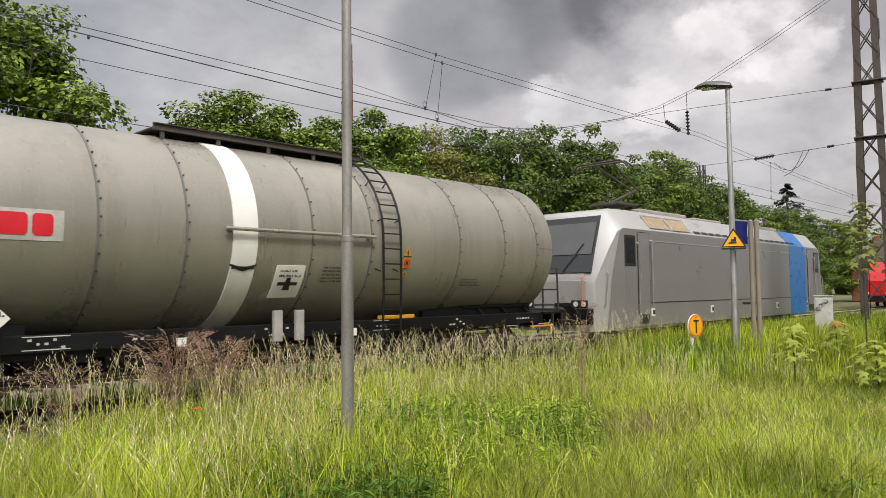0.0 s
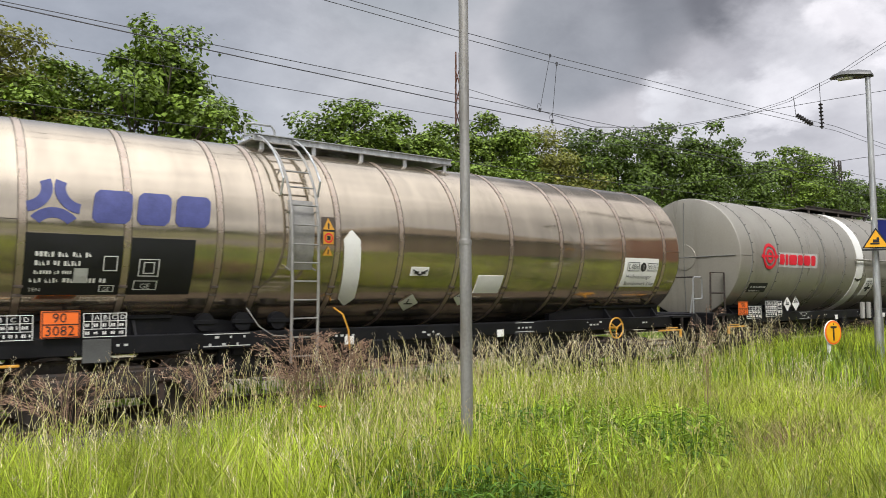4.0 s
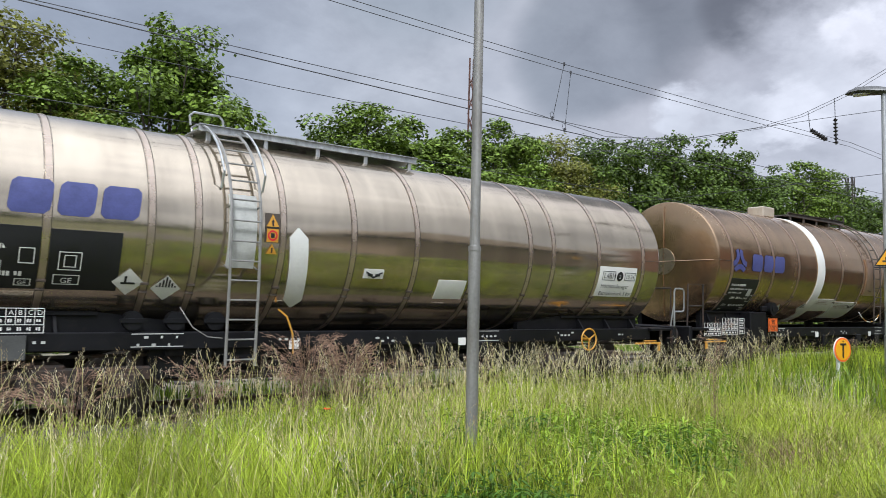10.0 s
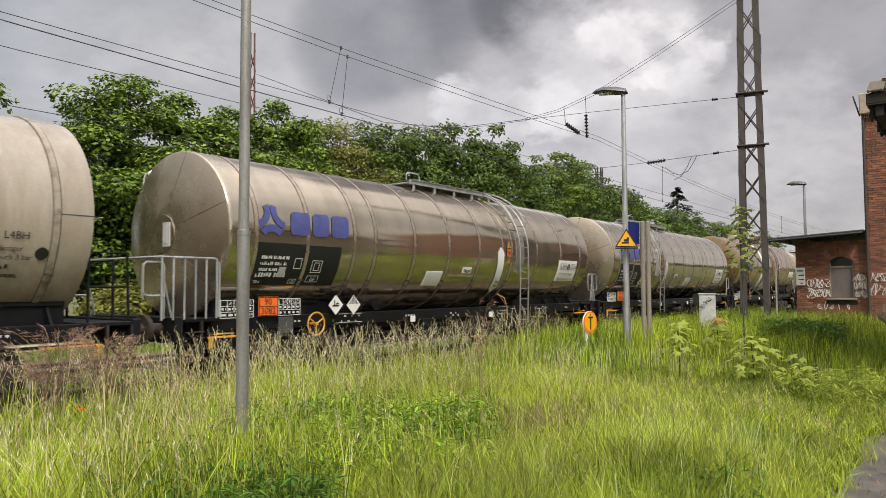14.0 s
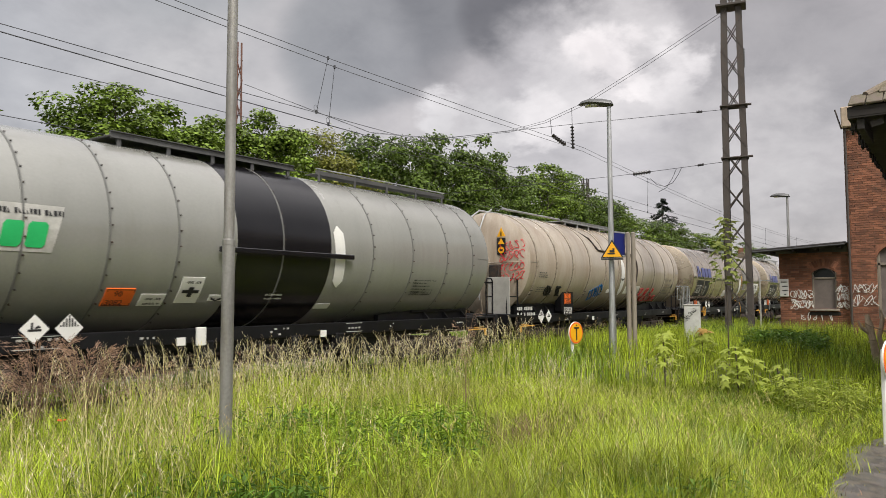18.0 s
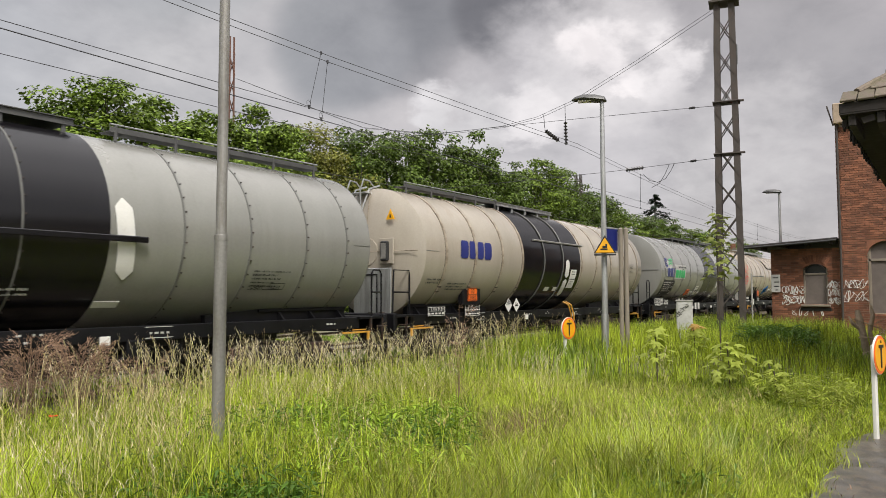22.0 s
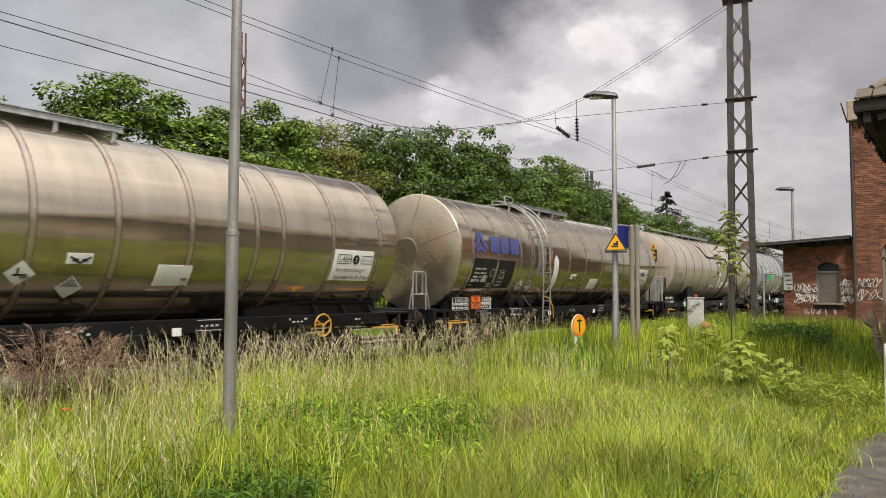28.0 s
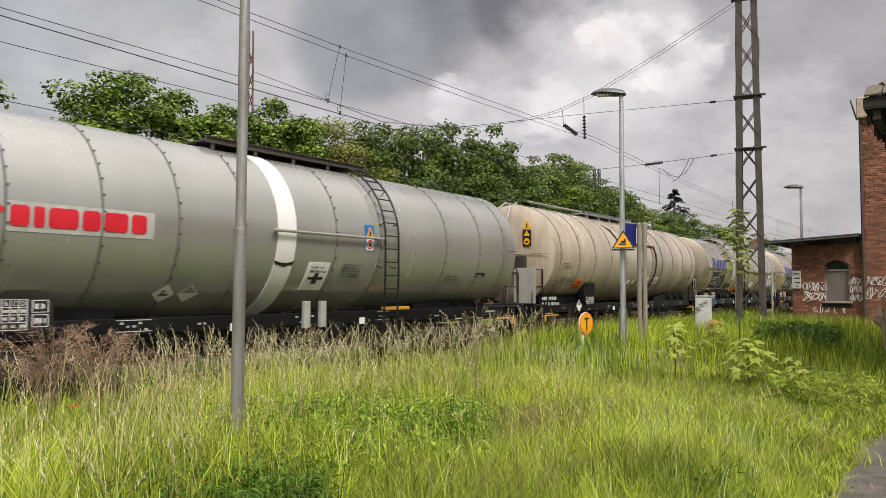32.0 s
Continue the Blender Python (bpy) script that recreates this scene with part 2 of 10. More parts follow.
# ---- materials ----
def surface(name, color, rough=0.6, metal=0.0, vary=0.15, scale=2.0, fine=40.0, bump=0.15, dirt=None, dirt_at=(0.5, 0.75), streak=False, island=0.0, single=0.0, trans=0.0, coat=0.0):
    """A painted, metal or natural surface with stains at a large scale and grain at a small one."""
    m = bpy.data.materials.new(name)
    m.use_nodes = True
    nt = m.node_tree
    n, l = nt.nodes, nt.links
    b = n["Principled BSDF"]
    co = n.new("ShaderNodeTexCoord")
    mp = n.new("ShaderNodeMapping")
    l.new(co.outputs["Object"], mp.inputs[0])
    if streak:
        mp.inputs["Scale"].default_value = (1.0, 1.0, 0.12)
    big = n.new("ShaderNodeTexNoise"); big.inputs["Scale"].default_value, big.inputs["Detail"].default_value, big.inputs["Roughness"].default_value = scale, 5, 0.6
    sml = n.new("ShaderNodeTexNoise"); sml.inputs["Scale"].default_value, sml.inputs["Detail"].default_value = fine, 3
    l.new(mp.outputs[0], big.inputs["Vector"]); l.new(co.outputs["Object"], sml.inputs["Vector"])
    add = n.new("ShaderNodeMath"); add.operation = "MULTIPLY_ADD"; add.inputs[1].default_value = 0.35
    l.new(sml.outputs["Fac"], add.inputs[0]); l.new(big.outputs["Fac"], add.inputs[2])
    rp = n.new("ShaderNodeMapRange"); rp.inputs["From Min"].default_value, rp.inputs["From Max"].default_value = 0.45, 0.9
    rp.inputs["To Min"].default_value, rp.inputs["To Max"].default_value = 1 - vary, 1 + vary
    l.new(add.outputs[0], rp.inputs["Value"])
    val = rp.outputs[0]
    for amount, source in ((island, "ShaderNodeNewGeometry"), (single, "ShaderNodeObjectInfo")):
        if amount:
            g = n.new(source)
            r2 = n.new("ShaderNodeMapRange"); r2.inputs["To Min"].default_value, r2.inputs["To Max"].default_value = 1 - amount, 1 + amount
            l.new(g.outputs["Random Per Island" if source.endswith("Geometry") else "Random"], r2.inputs["Value"])
            mu = n.new("ShaderNodeMath"); mu.operation = "MULTIPLY"
            l.new(val, mu.inputs[0]); l.new(r2.outputs[0], mu.inputs[1])
            val = mu.outputs[0]
    sc = n.new("ShaderNodeVectorMath"); sc.operation = "SCALE"; sc.inputs[0].default_value = color
    l.new(val, sc.inputs["Scale"])
    col = sc.outputs[0]
    if dirt:
        dn = n.new("ShaderNodeTexNoise"); dn.inputs["Scale"].default_value, dn.inputs["Detail"].default_value, dn.inputs["Roughness"].default_value = scale * 1.7, 8, 0.7
        l.new(mp.outputs[0], dn.inputs["Vector"])
        dr = n.new("ShaderNodeMapRange"); dr.inputs["From Min"].default_value, dr.inputs["From Max"].default_value = dirt_at
        dr.inputs["To Max"].default_value = 0.8
        l.new(dn.outputs["Fac"], dr.inputs["Value"])
        mx = n.new("ShaderNodeMix"); mx.data_type = "RGBA"; mx.inputs[7].default_value = (*dirt, 1)
        l.new(dr.outputs[0], mx.inputs[0]); l.new(col, mx.inputs[6])
        col = mx.outputs[2]
    l.new(col, b.inputs["Base Color"])
    b.inputs["Metallic"].default_value = metal
    rr = n.new("ShaderNodeMapRange"); rr.inputs["From Min"].default_value, rr.inputs["From Max"].default_value = 0.3, 0.7
    rr.inputs["To Min"].default_value, rr.inputs["To Max"].default_value = max(0.03, rough * 0.8), min(1, rough * 1.2)
    l.new(big.outputs["Fac"], rr.inputs["Value"]); l.new(rr.outputs[0], b.inputs["Roughness"])
    if bump:
        bp = n.new("ShaderNodeBump"); bp.inputs["Strength"].default_value, bp.inputs["Distance"].default_value = bump, 0.01
        l.new(add.outputs[0], bp.inputs["Height"]); l.new(bp.outputs[0], b.inputs["Normal"])
    if coat:
        b.inputs["Coat Weight"].default_value = coat
        b.inputs["Coat Roughness"].default_value = 0.15
    if trans:
        tr = n.new("ShaderNodeBsdfTranslucent"); l.new(col, tr.inputs["Color"])
        ms = n.new("ShaderNodeMixShader"); ms.inputs[0].default_value = trans
        l.new(b.outputs[0], ms.inputs[1]); l.new(tr.outputs[0], ms.inputs[2])
        l.new(ms.outputs[0], n["Material Output"].inputs["Surface"])
        b.inputs["Specular IOR Level"].default_value = 0.25
    return m


def cladding(name, color, rough, wave=0.5, streak=0.16):
    """Thin polished sheet: a mirror blurred along the brushing, buckled a little from panel to panel, with dull washed streaks."""
    m = bpy.data.materials.new(name)
    m.use_nodes = True
    nt = m.node_tree
    n, l = nt.nodes, nt.links
    b = n["Principled BSDF"]
    co = n.new("ShaderNodeTexCoord")

    def grain(scale, size, detail):
        mp = n.new("ShaderNodeMapping"); mp.inputs["Scale"].default_value = scale
        l.new(co.outputs["Object"], mp.inputs[0])
        t = n.new("ShaderNodeTexNoise")
        t.inputs["Scale"].default_value, t.inputs["Detail"].default_value, t.inputs["Roughness"].default_value = size, detail, 0.55
        l.new(mp.outputs[0], t.inputs["Vector"])
        return t.outputs["Fac"]
    runs = grain((1.0, 0.25, 0.25), 2.2, 6)          # washed streaks round the drum
    spots = grain((1, 1, 1), 14, 4)
    dents = grain((0.35, 1.0, 1.0), 1.1, 1)          # long shallow buckles
    brush = grain((0.5, 30, 30), 3.0, 2)
    val = n.new("ShaderNodeMapRange")
    val.inputs["From Min"].default_value, val.inputs["From Max"].default_value = 0.3, 0.7
    val.inputs["To Min"].default_value, val.inputs["To Max"].default_value = 1 - streak, 1 + streak * 0.6
    l.new(runs, val.inputs["Value"])
    sc = n.new("ShaderNodeVectorMath"); sc.operation = "SCALE"; sc.inputs[0].default_value = color
    l.new(val.outputs[0], sc.inputs["Scale"])
    l.new(sc.outputs[0], b.inputs["Base Color"])
    b.inputs["Metallic"].default_value = 0.92
    add = n.new("ShaderNodeMath"); add.operation = "MULTIPLY_ADD"; add.inputs[1].default_value = 0.5
    l.new(spots, add.inputs[0]); l.new(runs, add.inputs[2])
    rr = n.new("ShaderNodeMapRange")
    rr.inputs["From Min"].default_value, rr.inputs["From Max"].default_value = 0.5, 1.0
    rr.inputs["To Min"].default_value, rr.inputs["To Max"].default_value = rough * 0.6, rough * 1.9
    l.new(add.outputs[0], rr.inputs["Value"]); l.new(rr.outputs[0], b.inputs["Roughness"])
    b1 = n.new("ShaderNodeBump"); b1.inputs["Strength"].default_value, b1.inputs["Distance"].default_value = wave, 0.06
    l.new(dents, b1.inputs["Height"])
    b2 = n.new("ShaderNodeBump"); b2.inputs["Strength"].default_value, b2.inputs["Distance"].default_value = 0.05, 0.004
    l.new(brush, b2.inputs["Height"]); l.new(b1.outputs[0], b2.inputs["Normal"])
    l.new(b2.outputs[0], b.inputs["Normal"])
    return m


RUST = (0.09, 0.045, 0.025)
GRIME = (0.05, 0.045, 0.038)
M_grey_tank = surface("grey_tank_paint", (0.30, 0.282, 0.24), 0.3, metal=0.3, vary=0.14, scale=0.9, fine=25, bump=0.04, dirt=(0.15, 0.135, 0.105), dirt_at=(0.52, 0.85), streak=True)
M_silver_tank = surface("silver_grey_tank_paint", (0.41, 0.405, 0.37), 0.24, metal=0.5, vary=0.1, scale=0.9, fine=25, bump=0.02, coat=0.2, dirt=(0.3, 0.29, 0.25), dirt_at=(0.6, 0.85), streak=True)
M_chrome = cladding("steel_cladding", (0.60, 0.515, 0.395), 0.10)
M_bronze = cladding("bronze_cladding", (0.50, 0.352, 0.215), 0.16, 0.25)
M_paleground = surface("wiped_pale_paint", (0.46, 0.45, 0.42), 0.35, vary=0.2, scale=3, fine=30, bump=0.03, dirt=(0.34, 0.33, 0.30), dirt_at=(0.45, 0.7))
M_seamsteel = surface("seam_steel", (0.55, 0.45, 0.36), 0.3, metal=0.8, vary=0.15, scale=3)
M_seamdark = surface("dark_seam_edge", (0.085, 0.066, 0.05), 0.5, metal=0.3, vary=0.2, scale=6)
M_seambronze = surface("bronze_seam", (0.47, 0.33, 0.235), 0.35, metal=0.75, vary=0.15, scale=3)
M_hub = surface("brushed_steel_cover", (0.46, 0.39, 0.30), 0.3, metal=0.9, vary=0.12, scale=3)
M_endcap = surface("brushed_steel_end", (0.50, 0.42, 0.31), 0.27, metal=0.9, vary=0.12, scale=1.5, fine=30, bump=0.02, single=0.12)
nt = M_endcap.node_tree
tg = nt.nodes.new("ShaderNodeTangent"); tg.direction_type, tg.axis = "RADIAL", "X"
nt.links.new(tg.outputs[0], nt.nodes["Principled BSDF"].inputs["Tangent"])
nt.nodes["Principled BSDF"].inputs["Anisotropic"].default_value = 0.75

M_beige = surface("beige_tank_paint", (0.405, 0.352, 0.282), 0.23, vary=0.17, scale=0.9, fine=25, bump=0.03, coat=0.3, dirt=(0.25, 0.175, 0.11), dirt_at=(0.44, 0.76), streak=True)
M_beige_worn = surface("worn_beige_tank_paint", (0.45, 0.385, 0.295), 0.24, vary=0.2, scale=0.9, fine=25, bump=0.03, coat=0.3, dirt=(0.27, 0.185, 0.11), dirt_at=(0.44, 0.78), streak=True)
M_cream = surface("cream_tank_paint", (0.385, 0.345, 0.285), 0.22, vary=0.12, scale=0.9, fine=25, bump=0.03, coat=0.3, dirt=(0.31, 0.25, 0.18), dirt_at=(0.58, 0.85), streak=True)
M_bluegrey = surface("blue_grey_tank_paint", (0.275, 0.274, 0.25), 0.23, metal=0.15, vary=0.1, scale=0.9, fine=25, bump=0.02, coat=0.45, dirt=(0.2, 0.19, 0.165), dirt_at=(0.55, 0.85), streak=True)
M_seam_grey = surface("grey_seam", (0.13, 0.13, 0.12), 0.45, vary=0.2, scale=4)
M_seam_beige = surface("beige_seam", (0.36, 0.305, 0.235), 0.42, vary=0.2, scale=4, dirt=(0.16, 0.12, 0.085), dirt_at=(0.45, 0.65))
M_black = surface("black_gloss_paint", (0.008, 0.0075, 0.009), 0.2, vary=0.3, scale=1.5, bump=0.02)
M_cabinet = surface("grey_white_cabinet", (0.50, 0.50, 0.47), 0.5, vary=0.15, scale=4, dirt=(0.32, 0.31, 0.28), dirt_at=(0.5, 0.8))
M_panel = surface("dull_black_paint", (0.009, 0.009, 0.010), 0.55, vary=0.3, scale=2, bump=0.03)
M_white = surface("white_paint", (0.75, 0.74, 0.70), 0.45, vary=0.08, dirt=(0.4, 0.37, 0.32), dirt_at=(0.6, 0.9))
M_frame = surface("underframe_black", (0.006, 0.006, 0.0075), 0.5, vary=0.35, scale=3, bump=0.08, dirt=(0.022, 0.018, 0.016), dirt_at=(0.55, 0.85))
M_frame.node_tree.nodes["Principled BSDF"].inputs["Specular IOR Level"].default_value = 0.28
M_gear = surface("running_gear_brown", (0.022, 0.018, 0.015), 0.7, vary=0.4, scale=4, dirt=RUST, dirt_at=(0.45, 0.7))
M_wheel = surface("wheel_steel", (0.05, 0.042, 0.036), 0.55, metal=0.4, vary=0.3, scale=5)
M_galv = surface("galvanised_steel", (0.46, 0.47, 0.47), 0.45, metal=0.7, vary=0.3, scale=9, fine=45, bump=0.15, streak=True, dirt=(0.26, 0.24, 0.21), dirt_at=(0.5, 0.75))
M_post = surface("weathered_zinc", (0.27, 0.262, 0.245), 0.5, metal=0.4, vary=0.3, scale=7, fine=40, bump=0.2, streak=True, dirt=(0.17, 0.14, 0.11), dirt_at=(0.5, 0.75))
M_ladder = surface("dull_ladder_steel", (0.30, 0.29, 0.27), 0.5, metal=0.5, vary=0.2, scale=6)
M_grate = surface("grey_grating", (0.12, 0.12, 0.118), 0.5, metal=0.5, vary=0.2)
M_yellow = surface("yellow_paint", (0.58, 0.29, 0.03), 0.45, vary=0.1, dirt=(0.3, 0.2, 0.08), dirt_at=(0.6, 0.9))
M_orange = surface("orange_plate", (0.85, 0.16, 0.02), 0.45, vary=0.06)
M_ink = surface("black_ink", (0.015, 0.015, 0.016), 0.5, vary=0.2)
M_blue = surface("logo_blue", (0.062, 0.07, 0.21), 0.4, vary=0.2, scale=6)
M_navy = surface("logo_navy", (0.02, 0.03, 0.17), 0.4, vary=0.15)
M_red = surface("logo_red", (0.62, 0.015, 0.03), 0.4, vary=0.12)
M_green = surface("logo_green", (0.02, 0.42, 0.12), 0.4, vary=0.12)
M_silver = surface("silver_loco_paint", (0.43, 0.425, 0.42), 0.32, metal=0.25, vary=0.07, scale=1, fine=20, bump=0.03)
M_lgrey = surface("grey_loco_side", (0.235, 0.23, 0.225), 0.34, metal=0.2, vary=0.07, scale=1, fine=20, bump=0.03)
M_lblue = surface("blue_loco_stripe", (0.01, 0.14, 0.42), 0.3, vary=0.06, bump=0.02)
M_roof = surface("dusty_roof_grey", (0.30, 0.28, 0.25), 0.6, vary=0.2, scale=2)
M_grille = surface("tan_filter_mesh", (0.33, 0.25, 0.16), 0.7, vary=0.25, scale=6, fine=80, bump=0.3)
# lighter than the cab glass: a grey reflection put into the base colour
M_screen = surface("grey_tinted_glass", (0.075, 0.08, 0.082), 0.08, vary=0.1, bump=0.0)
M_glass = surface("dark_cab_glass", (0.02, 0.024, 0.026), 0.08, vary=0.1, bump=0.0)
M_rubber = surface("black_rubber", (0.02, 0.02, 0.02), 0.6)
M_lattice = surface("weathered_mast_steel", (0.075, 0.064, 0.056), 0.7, metal=0.3, vary=0.25, scale=5, dirt=(0.09, 0.06, 0.045), dirt_at=(0.5, 0.75))
M_rustmast = surface("rust_red_mast_steel", (0.15, 0.075, 0.055), 0.75, metal=0.2, vary=0.3, scale=4)
M_wire = surface("dark_wire", (0.07, 0.07, 0.075), 0.5, metal=0.5)
M_insul = surface("dark_insulator", (0.02, 0.017, 0.016), 0.25)
M_dblue = surface("sign_blue", (0.012, 0.02, 0.14), 0.35, vary=0.08)
M_sign_y = surface("sign_yellow", (0.82, 0.40, 0.01), 0.4, vary=0.06)
M_brick = surface("red_brick", (0.215, 0.09, 0.05), 0.85, vary=0.35, scale=2.2, fine=120, bump=0.4, single=0.38, dirt=(0.10, 0.06, 0.05), dirt_at=(0.6, 0.85))
M_brick_j = surface("red_brick_mass", (0.215, 0.09, 0.05), 0.85, vary=0.35, scale=2.2, fine=120, bump=0.4, island=0.38, dirt=(0.10, 0.06, 0.05), dirt_at=(0.6, 0.85))
M_mortar = surface("mortar", (0.33, 0.265, 0.20), 0.9, vary=0.2, scale=6, fine=90, bump=0.4)
M_soot = surface("sooty_mortar", (0.15, 0.09, 0.06), 0.9, vary=0.25, scale=5, fine=90, bump=0.4)
M_coping = surface("stone_coping", (0.42, 0.33, 0.24), 0.85, vary=0.25, scale=4, fine=50, bump=0.4)
M_felt = surface("roof_felt", (0.05, 0.05, 0.052), 0.75, vary=0.3, scale=3)
M_tile = surface("mossy_roof_tile", (0.165, 0.13, 0.098), 0.85, vary=0.3, scale=5, island=0.25, single=0.2, dirt=(0.075, 0.08, 0.04), dirt_at=(0.45, 0.7))
M_oldwood = surface("old_dark_wood", (0.022, 0.018, 0.015), 0.85, vary=0.35, scale=6, streak=True, bump=0.4)
M_board = surface("shutter_board", (0.15, 0.125, 0.11), 0.7, vary=0.2, scale=4)
M_paleframe = surface("pale_window_frame", (0.25, 0.215, 0.17), 0.6, vary=0.15)
M_asphalt = surface("asphalt", (0.085, 0.08, 0.074), 0.38, vary=0.55, scale=3.5, fine=120, bump=0.6, dirt=(0.17, 0.14, 0.10), dirt_at=(0.46, 0.68))
M_ballast = surface("ballast", (0.08, 0.066, 0.053), 0.9, vary=0.5, scale=9, fine=40, bump=1.0, dirt=(0.09, 0.06, 0.045), dirt_at=(0.5, 0.75), island=0.4)
M_soil = surface("grassy_soil", (0.11, 0.12, 0.04), 0.95, vary=0.4, scale=0.8, fine=14, bump=0.8, dirt=(0.06, 0.045, 0.03), dirt_at=(0.5, 0.7))
M_ballast_dry = surface("dry_pale_ballast", (0.30, 0.265, 0.19), 0.9, vary=0.4, scale=3, fine=40, bump=1.0, dirt=(0.22, 0.22, 0.10), dirt_at=(0.45, 0.7))
M_sand = surface("pale_worn_path", (0.46, 0.42, 0.32), 0.9, vary=0.25, scale=2, fine=60, bump=0.4, dirt=(0.30, 0.31, 0.14), dirt_at=(0.5, 0.75))
M_sleeper = surface("concrete_sleeper", (0.075, 0.065, 0.052), 0.9, vary=0.2, single=0.2, scale=4)
M_rail = surface("rusty_rail", (0.085, 0.055, 0.04), 0.7, vary=0.3, scale=5)
M_concrete = surface("pale_concrete", (0.34, 0.33, 0.30), 0.9, vary=0.2, scale=3, fine=70, bump=0.4)
M_bark = surface("bark", (0.085, 0.068, 0.052), 0.9, vary=0.35, scale=8, fine=40, bump=0.8)
M_leaf = surface("maple_leaves", (0.142, 0.208, 0.027), 0.5, vary=0.3, scale=0.7, fine=3, bump=0, island=0.7, trans=0.17)
M_leaf_d = surface("dark_leaves", (0.09, 0.138, 0.02), 0.5, vary=0.25, scale=0.5, fine=3, bump=0, island=0.7, trans=0.16)
M_leaf_y = surface("yellow_green_leaves", (0.205, 0.212, 0.042), 0.5, vary=0.25, scale=0.5, fine=3, bump=0, island=0.55, trans=0.28)
M_conif = surface("conifer_needles", (0.02, 0.035, 0.018), 0.7, vary=0.2, scale=1, fine=5, bump=0, island=0.4, trans=0.1)
M_grass = surface("tall_grass", (0.315, 0.385, 0.032), 0.45, vary=0.5, scale=0.9, fine=5, bump=0, island=0.75, trans=0.22, dirt=(0.45, 0.42, 0.14), dirt_at=(0.58, 0.9))
# darker copy of the deep green, with the shade low down put into it
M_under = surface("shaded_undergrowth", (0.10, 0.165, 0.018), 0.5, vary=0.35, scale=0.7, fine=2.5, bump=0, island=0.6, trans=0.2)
M_grass_d = surface("deep_green_grass", (0.165, 0.245, 0.026), 0.45, vary=0.35, scale=0.7, fine=2.5, bump=0, island=0.6, trans=0.24)
M_straw = surface("dry_stalks", (0.47, 0.43, 0.18), 0.7, vary=0.25, scale=1, fine=4, bump=0, island=0.35, trans=0.2)
M_tanhead = surface("tan_grass_heads", (0.46, 0.36, 0.19), 0.7, vary=0.25, scale=1, fine=4, bump=0, island=0.4, trans=0.2)
M_paleblade = surface("pale_grass_blades", (0.50, 0.56, 0.22), 0.45, vary=0.2, scale=1, fine=4, bump=0, island=0.4, trans=0.25)
M_spike = surface("pale_spikes", (0.49, 0.43, 0.19), 0.6, vary=0.2, scale=1, fine=4, bump=0, island=0.3, trans=0.3)
M_olive = surface("olive_dry_grass", (0.40, 0.345, 0.13), 0.55, vary=0.3, scale=1.5, fine=6, bump=0, island=0.5, trans=0.2)
M_plume = surface("cream_grass_plumes", (0.66, 0.58, 0.40), 0.7, vary=0.2, scale=1, fine=4, bump=0, island=0.35, trans=0.2)
M_redstalk = surface("reddish_seed_stalks", (0.30, 0.195, 0.135), 0.75, vary=0.35, scale=2, fine=6, bump=0, island=0.55, trans=0.15)
M_sapling = surface("young_maple_leaves", (0.36, 0.42, 0.07), 0.45, vary=0.2, scale=3, fine=9, bump=0, island=0.3, trans=0.4)
M_dullleaf = surface("dull_maple_leaves", (0.19, 0.22, 0.05), 0.5, vary=0.25, scale=3, fine=9, bump=0, island=0.4, trans=0.24)
M_rusty = surface("orange_young_leaves", (0.42, 0.26, 0.07), 0.45, vary=0.2, scale=3, fine=9, bump=0, island=0.3, trans=0.3)
M_weed = surface("nettle_leaves", (0.095, 0.18, 0.022), 0.45, vary=0.25, scale=2, fine=9, bump=0, island=0.35, trans=0.3)
M_limeleaf = surface("lime_green_leaves", (0.25, 0.36, 0.03), 0.45, vary=0.25, scale=2, fine=9, bump=0, island=0.4, trans=0.24)
M_deadwood = surface("dead_grey_wood", (0.34, 0.265, 0.185), 0.85, vary=0.3, scale=6, bump=0.5)
M_poppy = surface("poppy_petals", (0.75, 0.09, 0.02), 0.5, bump=0, trans=0.3)
M_redtrain = surface("red_train_paint", (0.50, 0.012, 0.015), 0.3, vary=0.08)


